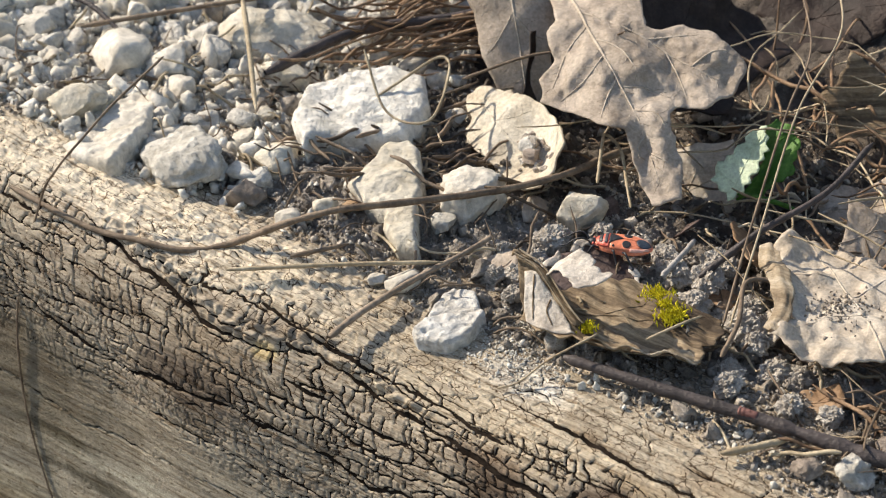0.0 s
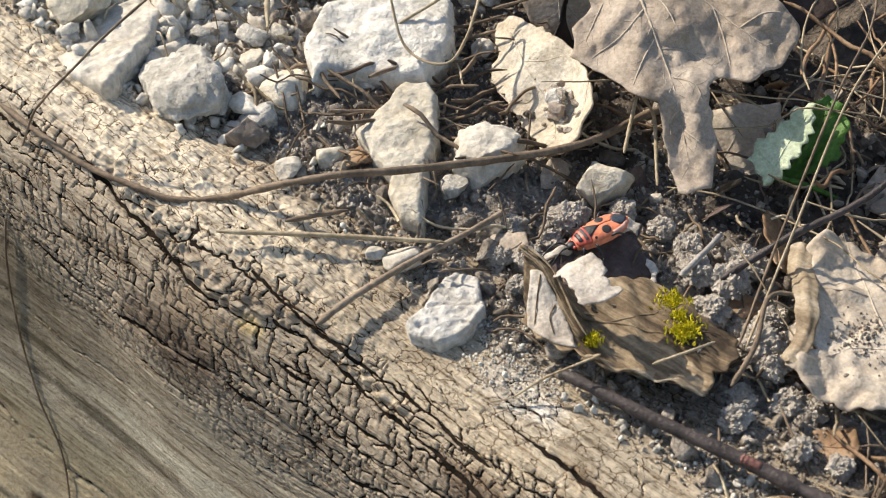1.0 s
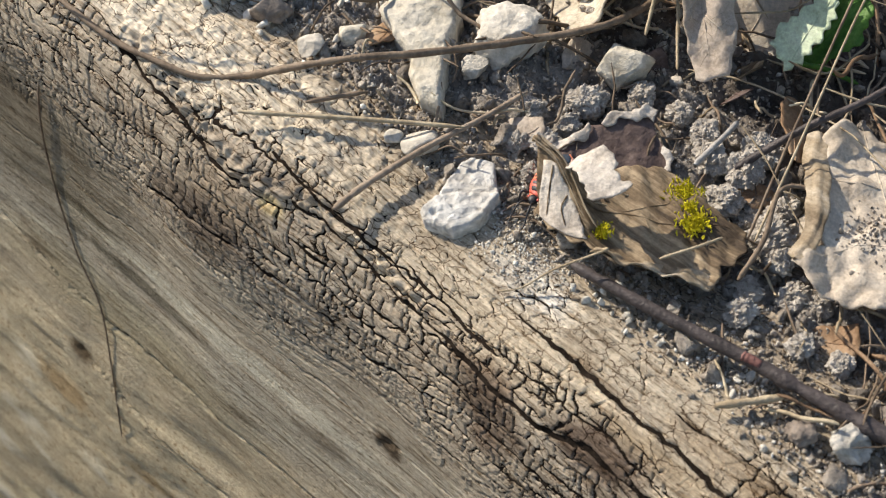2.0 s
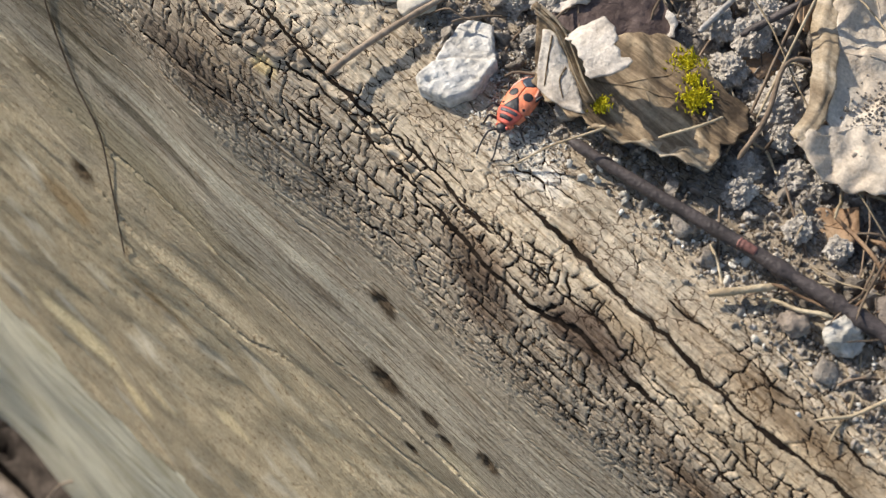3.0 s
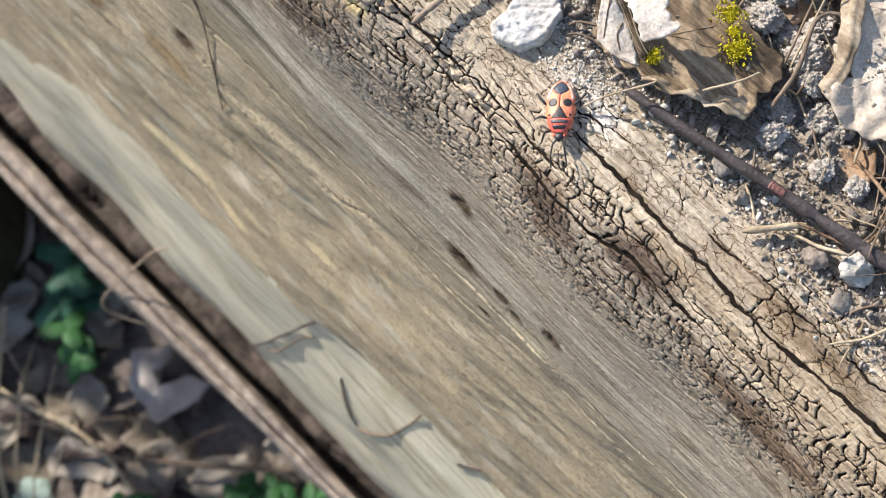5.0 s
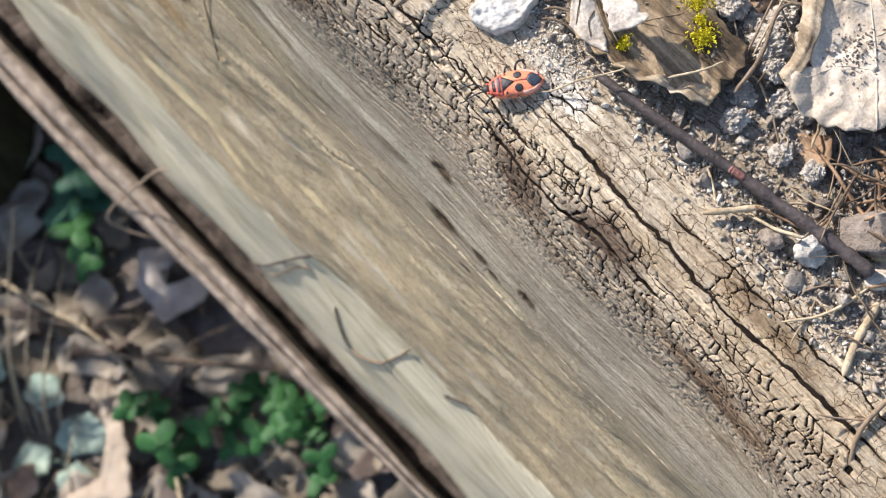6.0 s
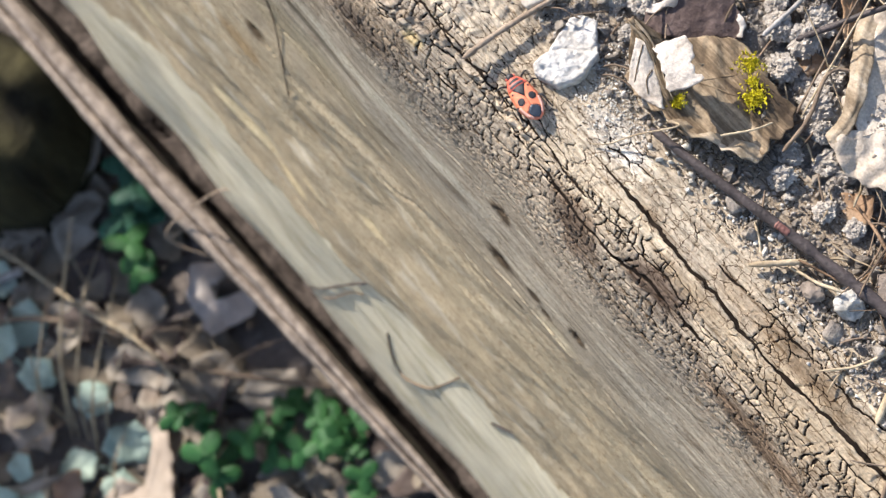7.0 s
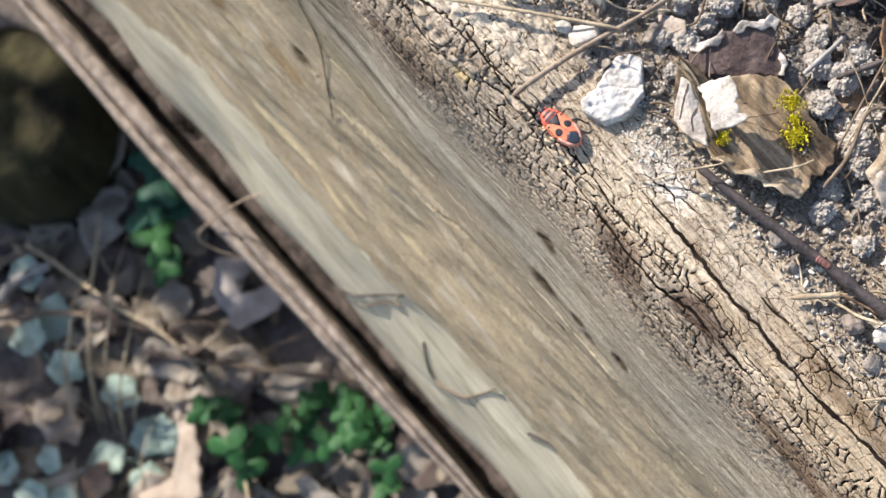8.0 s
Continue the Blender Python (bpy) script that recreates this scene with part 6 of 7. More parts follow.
    twig("stem", [(-106, 33.0, 18), (-96, 33, 17), (-86.3, 31.6, 13)], 0.6, 0.4, DARK_TWIG, "dark stem over the rubble", "stem")
    twig("grass_loop", [(-43, 31, 5.4), (-37.4, 43.0, 9), (-33.8, 49.6, 11), (-30.6, 48.0, 10), (-27.0, 38.0, 7.5), (-33.7, 36.0, 8.5), (-40, 40, 16)], 0.24, 0.2, STRAW, "thin dry grass blade looped over the stones", "grass blade", n=9)
    twig("grass_loop", [(-31, 51.0, 7), (-23.1, 58.2, 9), (-15.2, 62.4, 10), (-5, 60, 16)], 0.24, 0.2, TWIG, "thin dry grass blade over the leaves", "grass blade", n=9)
    twig("grass_loop", [(0.2, 42, 1), (-2, 47, 4), (-3.4, 50, 4), (-0.2, 49, 2.5), (4, 44, 0), (6.5, 41, -1)], 0.28, 0.22, STRAW, "thin dry grass blade looped behind the curled leaf", "grass blade", n=9)
    twig("root_hair", [(19.3, 10, 0.0), (22.0, 10.2, 2.2), (18, 5, 0.4), (15.5, 1.4, -1.6), (13.4, -0.6, -2.0)], 0.16, 0.12, STRAW, "fine pale root hair over the timber's edge", "root", n=8)
    twig("root_hair", [(27, 14, 0.6), (30, 18, 1.5), (31, 21, 1.0)], 0.2, 0.15, STRAW, "fine pale stalk across the curled leaf", "root", n=8)
    twig("stem", [(34, 20, -4), (33.2, 26, -2.4), (30.2, 33, -1.6), (33, 36, -2.6), (37, 34, -2)], 0.35, 0.3, TWIG, "looped thin brown stem beside the curled leaf", "stem", n=8)
    twig("stem", [(22, 34, -4), (27.0, 42, 0), (32, 52, 2), (34, 62, 5)], 0.55, 0.4, DARK_TWIG, "dark upright stem beside the bleached leaf", "stem", n=8)
    twig("straw", [(69, 13, -8.2), (71, 6.5, -8.2), (73, 2, -8.6)], 0.7, 0.5, STRAW, "short pale stalk lying on the crazed wood", "straw", lift=0.5)
    twig("stem", [(79.5, 9, 0), (79.8, -1, 0), (82, -6, 0)], 0.4, 0.35, TWIG, "bent brown stem at the timber's edge", "stem", lift=0.9)
    twig("twig", [(63, 17, 0), (70, 21, 0), (80, 24, 0)], 0.9, 0.7, STRAW, "grey twig end beside a stone", lift=1.0)


def strewn(name, count, area, material, label, seed, length, radius, lift=(0.3, 3.0), curl=0.5):
    rng = np.random.default_rng(seed)
    vs, fs, at = [], [], 0
    for _ in range(count):
        x, y, az = area(rng)
        n, L = 7, rng.uniform(*length)
        k = rng.normal(0, curl) / 6
        pts, rise = [], rng.uniform(*lift)
        tiltz = rng.normal(0, 0.25)
        for j in range(n):
            z = top_z(x, y) * 0.5 + 0.5 * (soil_z(*[x, y])) + rise + tiltz * (j - 3) * L / n
            pts.append((x, y, z))
            x, y, az = x + math.cos(az) * L / n, y + math.sin(az) * L / n, az + k + rng.normal(0, 0.12)
        pts = smooth_line(pts, 2)
        r = rng.uniform(*radius)
        v, f = tube_arrays(pts, r, r * 0.7, 5, 0.06, 1)
        vs.append(v), fs.append(f + at)
        at += len(v)
    ob = link_mesh(name, mesh_np(name, np.concatenate(vs) / 1000, np.concatenate(fs)), material)
    return tagged(ob, label, "plant litter", kind="stuff")


bank_twigs()
strewn("rootlets", 240, lambda g: (*bank_area(g), g.uniform(0, 6.28)), TWIG, "tangle of fine brown rootlets in the soil", 31, (5, 20), (0.12, 0.26))
strewn("straw_bits", 130, lambda g: (*bank_area(g), g.uniform(0, 6.28)), STRAW, "bits of pale dry straw in the soil", 32, (4, 16), (0.14, 0.32))
strewn("needles", 60, lambda g: (-52 + g.normal(0, 7), 58 + g.normal(0, 9), 1.1 + g.normal(0, 0.35)), NEEDLE, "pile of rusty dry needles behind the limestone", 33, (16, 34), (0.22, 0.4), (3, 11), 0.25)
strewn("needles", 75, lambda g: (62 + g.normal(0, 9), 27 + g.normal(0, 6), 0.5 + g.normal(0, 0.9)), NEEDLE, "rusty dry needles strewn beside the dark twig", 34, (10, 24), (0.22, 0.38), (0.5, 3), 0.3)
strewn("needles", 60, lambda g: (24 + g.normal(0, 15), 78 + g.normal(0, 12), g.uniform(0, 6.28)), NEEDLE, "rusty dry needles and stems behind the leaves", 35, (10, 30), (0.2, 0.4), (1, 9), 0.4)
strewn("grass_blades", 42, lambda g: (14 + g.normal(0, 18), 66 + g.normal(0, 14), 1.6 + g.normal(0, 0.9)), STRAW, "thin dry grass blades arching over the litter", 36, (22, 50), (0.12, 0.22), (2, 12), 1.6)
strewn("roots", 40, lambda g: (-34 + g.normal(0, 9), 30 + g.normal(0, 6), 0.9 + g.normal(0, 0.6)), TWIG, "brown roots under the limestone block", 37, (10, 24), (0.22, 0.4), (0.6, 4), 0.5)


# ---- below the timber ----
OLD_BOARD = fibre_mat("old_board", (0.15, 0.118, 0.095), (0.36, 0.30, 0.245), 0.85)
# rotten wood whose colour also carries the slot's shade
SHADED_BOARD = fibre_mat("shaded_slot_wood", (0.03, 0.024, 0.021), (0.13, 0.105, 0.092), 0.95)


def lower_board():
    """A plank below: a thin raised lip in front of a dark slot."""
    board = empty("lower_board", "old grey-brown plank with a dark slot behind its lip", "plank")
    xs = np.concatenate([np.arange(-6000, -420, 45), np.arange(-420, 130, 1.6), np.arange(130, 6001, 45)])
    prof = [(-73.6, -560), (-73.8, -350), (-73.5, -305), (-72.9, -298.2), (-72.2, -297.0), (-70.6, -296.4), (-70.0, -298.5), (-69.6, -301), (-69.1, -297.5), (-67.8, -295.2), (-66.0, -294.8), (-64.6, -296.0), (-63.9, -299), (-63.6, -306), (-63.0, -400)]
    p = smooth_line([(a, b, 0) for a, b in prof], 4)[:, :2]
    x, k = np.meshgrid(xs, np.arange(len(p)))
    y, z = p[k, 0], p[k, 1]
    w = 1.2 * vnoise(x / 40, 0 * x, 101.0) + 0.5 * vnoise(x / 12, k / 6, 102.0) + 0.5 * vnoise(x / 22, k / 1.3, 103.0)
    y = -63.6 + (y + 63.6) * np.clip(1 - 0.0042 * (x + 170), 0.45, 1)  # the lip tapers along its length
    v = np.stack([x, y + w + 0.02 * np.clip(x + 120, -200, 150), z + 0.8 * w + 1.2 * vnoise(x / 9, 0 * x, 104.0)], -1).reshape(-1, 3) / 1000
    link_mesh("lip", mesh_np("lip", v, grid_faces(*x.shape)), OLD_BOARD, board)
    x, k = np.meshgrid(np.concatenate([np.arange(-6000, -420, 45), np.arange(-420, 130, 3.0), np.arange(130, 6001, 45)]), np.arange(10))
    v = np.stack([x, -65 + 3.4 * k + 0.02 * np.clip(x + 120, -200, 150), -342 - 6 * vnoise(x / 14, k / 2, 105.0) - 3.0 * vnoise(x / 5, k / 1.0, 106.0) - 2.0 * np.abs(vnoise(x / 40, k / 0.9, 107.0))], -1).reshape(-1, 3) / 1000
    link_mesh("slot_floor", mesh_np("slot_floor", v, grid_faces(*x.shape)), SHADED_BOARD, board, "rotten wood inside the slot, with the slot's shade in its colour")


def post():
    m, nd, lk, b = mat("mossy_post_wood", 0.9, 0.2)
    co = nd.new("ShaderNodeTexCoord").outputs["Object"]
    n = tex_noise(nd, lk, co, 40, 5, 0.6, (1, 1, 0.3))
    r = ramp(nd, [(0.34, (0.014, 0.012, 0.007)), (0.5, (0.034, 0.030, 0.014)), (0.66, (0.068, 0.06, 0.028))])
    lk.new(n.outputs["Fac"], r.inputs["Fac"])
    lk.new(r.outputs["Color"], b.inputs["Base Color"])
    bump(nd, lk, b, [(n.outputs["Fac"], 0.006)])
    ang = np.linspace(0, 2 * np.pi, 64)
    rows = [(47, -600), (45.8, -540), (45, -506), (42.4, -496), (35, -490), (20, -488), (7, -487), (0.3, -487)]
    rr = np.array(rows)
    a, k = np.meshgrid(ang, np.arange(len(rows)))
    rad = rr[k, 0] * (1 + 0.05 * vnoise(a * 1.3, k * 0.2, 111.0) + 0.025 * vnoise(a * 5, k * 0.4, 112.0))
    v = np.stack([-386 + rad * np.cos(a), -128 + rad * np.sin(a), rr[k, 1] + 2.0 * vnoise(rad * np.cos(a) / 9, rad * np.sin(a) / 9, 113.0)], -1).reshape(-1, 3) / 1000
    tagged(link_mesh("post", mesh_np("post", v, grid_faces(*a.shape)), m), "round mossy wooden post standing in front of the plank", "post")


def band_stems():
    across = ((-112, 280), (-103, 263), (-92, 240), (-80, 215), (-66, 187), (-55, 164), (-47.7, 149.6))
    twig("stem", [on_face(p, q, 0.35 + 0.3 * (k == 0)) for k, (p, q) in enumerate(across)], 0.4, 0.3, DARK_TWIG, "thin grey twig lying across the pale edge", "stem")
    twig("stem", [on_face(p + 3.2, q - 1 + 2.4 * (k % 2), 0.3) for k, (p, q) in enumerate(across[2:6])], 0.3, 0.2, TWIG, "thin fibre lying along a grey twig", "stem")
    twig("stem", [on_face(p, q, 0.3) for p, q in ((-44.8, 178), (-47.1, 196), (-47.4, 208), (-45, 212), (-39.7, 205), (-30.1, 186), (-24.5, 173.6), (-17.7, 156.5), (-13.8, 145))], 0.34, 0.24, TWIG, "thin bent stem on the pale edge", "stem")
    twig("stem", [on_face(p, q, 0.3) for p, q in ((-3.0, 154), (1.1, 148.3), (5.7, 140.3))], 0.34, 0.22, DARK_TWIG, "short stem stuck to the pale edge", "stem")
    twig("grass_loop", [(-144, -52.0, -254.0), (-149, -56.8, -258.0), (-160.5, -63.4, -279.0), (-166.5, -70.5, -290.0), (-170.5, -77.5, -298.0), (-170.0, -81.0, -302.0), (-165, -79.0, -306.0), (-158, -74.5, -310.0)], 0.42, 0.34, PALE_TWIG, "dry grass loop caught on the lower plank", "grass blade", n=9)


def ground_z(x, y):
    return -556 + 9 * float(fbm(np.array([x / 60]), np.array([y / 60]), 70.0, 4)[0])


def leaflet(size, notch=0.25):
    out = []
    for k in range(14):
        a = math.pi * (k / 13 * 2 - 1)
        r = size * (0.52 + 0.1 * math.cos(2 * a))
        out.append((size * 0.5 + r * math.cos(a), r * 0.92 * math.sin(a)))
    return out


def clover(x, y, count, spread, size, material, label, seed):
    """A low plant: thin stalks, each with three leaflets."""
    rnd = random.Random(seed)
    z = ground_z(x, y)
    plant = empty("clover", label, "plant", (0, 0, 0), "plants at the wall's foot")
    v, f = sheet_arrays(leaflet(size), size / 7, framed((0, 0, 0), (1, 0, 0), (0, 1, 0), (0, 0, 1), lambda u, w: -0.05 * np.abs(w) * 2 - 0.012 * u * u + 0.3), 0.25)
    me = mesh_np("leaflet", v / 1000, f)
    me.materials.append(material)
    me.polygons.foreach_set("use_smooth", [True] * len(me.polygons))
    for _ in range(count):
        a, d = rnd.uniform(0, 6.28), spread * math.sqrt(rnd.random())
        px, py, h = x + d * math.cos(a), y + d * math.sin(a), rnd.uniform(14, 42)
        tube("stalk", [(x + 0.4 * d * math.cos(a), y + 0.4 * d * math.sin(a), z - 4), (px * 0.7 + x * 0.3, py * 0.7 + y * 0.3, z + h * 0.6), (px, py, z + h)], 0.6, 0.45, material, plant, n=4, sides=5)
        spin, tx, ty = rnd.uniform(0, 360), rnd.uniform(-22, 22), rnd.uniform(-22, 22)
        for k in range(3):
            ob = new("leaflet", me)
            ob.parent = plant
            ob.matrix_basis = pose(px / 1000, py / 1000, (z + h) / 1000, tx, ty, spin) @ pose(0, 0, 0, 0, rnd.uniform(-12, 12), 120 * k)


DAMP_PALE = leaf_mat("damp_pale_leaf", (0.34, 0.295, 0.26), (0.50, 0.44, 0.395), (0.62, 0.555, 0.50), 60)
DAMP_TAN = leaf_mat("damp_tan_leaf", (0.30, 0.235, 0.18), (0.46, 0.37, 0.29), (0.58, 0.485, 0.39), 60)
DAMP_RUST = leaf_mat("damp_rusty_leaf", (0.17, 0.10, 0.065), (0.31, 0.195, 0.13), (0.44, 0.31, 0.22), 60)
DAMP_GREY = leaf_mat("damp_grey_leaf", (0.23, 0.195, 0.155), (0.40, 0.345, 0.28), (0.53, 0.465, 0.39), 60)
DAMP_BROWN = leaf_mat("damp_brown_leaf", (0.155, 0.125, 0.095), (0.29, 0.24, 0.18), (0.42, 0.35, 0.27), 60)
DAMP_MAROON = leaf_mat("damp_dark_leaf", (0.05, 0.036, 0.032), (0.10, 0.075, 0.066), (0.17, 0.13, 0.115), 60)
DAMP_CLOVER = leaf_mat("damp_clover", (0.025, 0.095, 0.028), (0.042, 0.15, 0.045), (0.085, 0.235, 0.07), 60, 0.5, 0.35)
DAMP_TEAL = leaf_mat("damp_blue_green_leaf", (0.03, 0.10, 0.06), (0.05, 0.15, 0.095), (0.08, 0.21, 0.13), 60, 0.5, 0.3)
DAMP_GLAUCOUS = leaf_mat("damp_grey_green_leaf", (0.30, 0.40, 0.33), (0.42, 0.53, 0.45), (0.53, 0.63, 0.54), 50, 0.6, 0.3)


def rosette(x, y, count, size, material, label, seed):
    """A low plant with broad, bluntly lobed leaves on short stalks."""
    rnd = random.Random(seed)
    z = ground_z(x, y)
    plant = empty("lobed_plant", label, "plant", (0, 0, 0), "plants at the wall's foot")
    for k in range(count):
        a = 6.283 * k / count + rnd.uniform(-0.5, 0.5)
        L = size * rnd.uniform(0.75, 1.15)
        outline = []
        for q in range(30):
            b = 6.283 * q / 30
            r = 0.5 * L * (0.9 + 0.08 * math.cos(5 * b) + 0.07 * math.cos(13 * b + seed))
            outline.append((0.62 * L + r * math.cos(b), 0.85 * r * math.sin(b)))
        rise, fold = rnd.uniform(0.1, 0.5), rnd.uniform(0.1, 0.35)
        ca, sa = math.cos(a), math.sin(a)
        shape = framed((x, y, z + rnd.uniform(6, 16)), (ca, sa, rise), (-sa, ca, rnd.uniform(-0.25, 0.25)), (0, 0, 1), lambda u, v, f=fold: f * np.abs(v) - 0.016 * u * u + 0.8 * vnoise(u / 3.5, v / 3.5, seed + 0.0))
        blade = sheet("blade", outline, L / 16, shape, 0.3, material, plant)
        veins(blade, shape, [[(0.1 * L, 0), (0.6 * L, 0), (1.05 * L, 0)], [(0.4 * L, 0), (0.6 * L, 0.18 * L), (0.75 * L, 0.32 * L)], [(0.4 * L, 0), (0.6 * L, -0.18 * L), (0.75 * L, -0.32 * L)]], 0.3, material)
        tip = shape(np.array([0.14 * L]), np.array([0.0]))
        tube("stalk", [(x, y, z - 3), (x + 0.05 * L * ca, y + 0.05 * L * sa, z + 4), tuple(float(q[0]) for q in tip)], 0.7, 0.6, material, plant, n=4, sides=6)


def shaped_leaf(name, outline, up, tilt, material, label, seed, ribs):
    """A fallen leaf of its own outline, given on the ground in millimetres."""
    pts = np.array(outline, float)
    cx, cy = pts.mean(0)
    base = ground_z(cx, cy) + up
    leaf = empty(name, label, "leaf", group="fallen leaves")

    def shape(x, y):
        return x, y, base + tilt[0] * (x - cx) + tilt[1] * (y - cy) + 3.0 * vnoise(x / 16, y / 16, seed) + 1.0 * vnoise(x / 6, y / 6, seed + 1.0)
    sheet("blade", ragged(outline, 3.0, 0.7, seed), 1.3, shape, 0.4, material, leaf)
    veins(leaf, shape, ribs, 0.5, material)


def shrub():
    """A low leafy shrub added out of view, farther along the wall, to shade the ground."""
    rng = np.random.default_rng(9)
    shade_shrub = empty("shrub", "added shrub out of view that shades the ground", "shrub", (-790, -260, -556))
    shade_shrub.location = (0, 0, 0)
    vs, fs, at = [], [], 0
    for _ in range(26):
        foot = np.array([rng.uniform(-880, -690), rng.uniform(-330, -200), -565.0])
        tip = np.array([rng.uniform(-1000, -600), rng.uniform(-460, -120), rng.uniform(-330, -80)])
        v, f = tube_arrays(smooth_line([foot, (foot + tip) / 2 + rng.normal(0, 25, 3), tip], 5), 5, 1.6, 6, 0.06, 1)
        vs.append(v), fs.append(f + at)
        at += len(v)
    link_mesh("branches", mesh_np("branches", np.concatenate(vs) / 1000, np.concatenate(fs)), TWIG, shade_shrub)["kind"] = "stuff"
    leaf, face = sheet_arrays([(0, 0), (9, 8), (22, 11), (35, 7), (44, 0), (35, -7), (22, -11), (9, -8)], 11, framed((0, 0, 0), (1, 0, 0), (0, 1, 0), (0, 0, 1), lambda u, w: 0.25 * np.abs(w) - 0.006 * u * u), 0.5)
    vs, fs, at = [], [], 0
    for _ in range(640):
        p = np.array([rng.uniform(-1020, -560), rng.uniform(-480, -115), 0])
        p[2] = -550 + (500 - 60 * abs(rng.normal(0, 0.5)) - 1.0e-3 * (p[0] + 770) ** 2) * math.sqrt(rng.random())
        m = np.array(Euler(rng.uniform((-0.9, -0.9, 0), (0.9, 0.9, 6.28))).to_matrix())
        vs.append(leaf @ m.T * rng.uniform(0.7, 1.3) + p), fs.append(face + at)
        at += len(leaf)
    link_mesh("leaves", mesh_np("leaves", np.concatenate(vs) / 1000, np.concatenate(fs)), CLOVER, shade_shrub)["kind"] = "stuff"


def litter():
    rnd = random.Random(77)
    spots = [(-180, -120, 2, 9), (-177, -103, 3, 8), (-166, -91, 4, 9), (-158, -104, 3, 10), (-148, -91, 3, 9), (-152, -81, 3, 6), (-165, -119, 2, 9), (-142, -101, 2, 8), (-195, -136, 2, 8), (-123, -100, 2, 6), (-205, -143, 2, 6)]
    for k, (x, y, n, sp) in enumerate(spots):
        clover(x, y, n, sp, rnd.uniform(6.5, 9.5), DAMP_CLOVER, "low green clover plant with rounded leaflets", 500 + k)
    for k, (x, y, n, sp) in enumerate([(-283, -113, 2, 5), (-284, -122, 1, 3), (-187, -149, 2, 5), (-178, -150, 1, 3)]):
        clover(x, y, n, sp, rnd.uniform(10, 12), DAMP_CLOVER, "low plant with a few broad green leaflets", 520 + k)
    for k, (x, y) in enumerate([(-327, -88), (-313, -94), (-308, -104)]):
        clover(x, y, 2, 5, rnd.uniform(10, 12.5), DAMP_TEAL, "low blue-green plant in the shade of the plank", 526 + k)
    for k, (x, y, n, size) in enumerate([(-288, -192, 2, 27), (-262, -180, 1, 22), (-322, -174, 2, 27), (-221, -190, 3, 24), (-234, -171, 1, 24), (-236, -223, 2, 20), (-248, -240, 2, 20)]):
        rosette(x, y, n, size, DAMP_GLAUCOUS, "low grey-green plant with broad pale leaves", 530 + k)
    shaped_leaf("fallen_leaf", [(-269.5, -96.5), (-258.4, -82.5), (-252.8, -85), (-252.5, -95), (-246.5, -99), (-241.5, -86), (-231.4, -80.8), (-228.2, -89.8), (-231.2, -105.5), (-233.3, -111.8), (-244.4, -111.5), (-258, -109.4)], 14, (0.1, -0.1), DAMP_PALE, "pale grey-violet dead leaf with a torn notch on the ground", 601,
                [[(-236, -110), (-247, -100), (-257, -86)], [(-247, -100), (-254, -106), (-262, -106)], [(-243, -103), (-238, -95), (-235, -84)]])
    shaped_leaf("fallen_leaf", [(-249, -146), (-240, -144), (-227.9, -149.4), (-214, -153), (-203.4, -159.2), (-180.1, -173.6), (-186, -190), (-204.4, -201.1), (-198, -180), (-209.1, -167), (-226.1, -160), (-238, -153)], 14, (0.12, 0.1), DAMP_TAN, "long pinkish-tan curled dead leaf on the ground", 602,
                [[(-245, -147), (-222, -155), (-205, -166), (-190, -186)], [(-222, -155), (-214, -155), (-206, -160)]])

    def fallen(x, y, size, az, lean, material, label, seed, wide=0.7, up=5):
        ob = loose_leaf("fallen_leaf", 0, 0, size, 0, (0, 0), material, label, seed, 0, "fallen leaves", size / 22, wide)
        ob.matrix_basis = pose(x / 1000, y / 1000, (ground_z(x, y) + up) / 1000, lean[0], lean[1], az)
        return ob
    fallen(-192, -196, 46, 10, (8, 10), DAMP_TAN, "pinkish-brown dead leaf on the ground", 603, 0.7, 12)
    fallen(-222, -209, 19, 80, (20, -10), DAMP_RUST, "orange-brown curled dead leaf on the ground", 604, 0.8, 14)
    fallen(-290, -160, 40, 20, (8, 6), DAMP_GREY, "grey-brown dead leaf on the ground", 605, 0.7)
    fallen(-262, -206, 30, 130, (10, -8), DAMP_TAN, "pinkish dead leaf among grey-green plants", 606, 0.8, 9)
    protos = [fallen(-150 - 12 * k, -150 - 9 * k, 26 + 3 * k, 40 * k, (8, -6), (DAMP_BROWN, DAMP_GREY, DAMP_GREY, DAMP_MAROON, DAMP_BROWN)[k], "brown dead leaf in the litter at the wall's foot", 610 + k, 0.6) for k in range(5)]
    for k in range(190):
        x, y = rnd.uniform(-380, -40), rnd.uniform(-260, -72)
        copy_thing(protos[k % 5], pose(x / 1000, y / 1000, (ground_z(x, y) + rnd.uniform(2, 9)) / 1000, rnd.uniform(-28, 28), rnd.uniform(-28, 28), rnd.uniform(0, 360)))
    for name, r, line, up, material, label in (
            ("stick", 1.7, [(-345, -222), (-322.5, -198.1), (-296.4, -169), (-262.2, -143.3), (-234.2, -135.6), (-218.5, -122.6), (-188.7, -96), (-170, -80)], 16, TWIG, "long dry stick lying on the ground"),
            ("stick", 1.2, [(-345, -166), (-327.8, -160.9), (-286.5, -150.7), (-252.9, -139.4), (-221.5, -138.2), (-186, -147.8), (-164.9, -157.2), (-140, -168)], 19, STRAW, "thin pale stalk lying over a stick"),
            ("stick", 3.4, [(-331, -195), (-335, -182), (-329, -163)], 18, GREY_STICK, "short thick bleached stick on the ground")):
        twig(name, [(a, b, ground_z(a, b) + up) for a, b in line], r, r * 0.75, material, label, n=8)
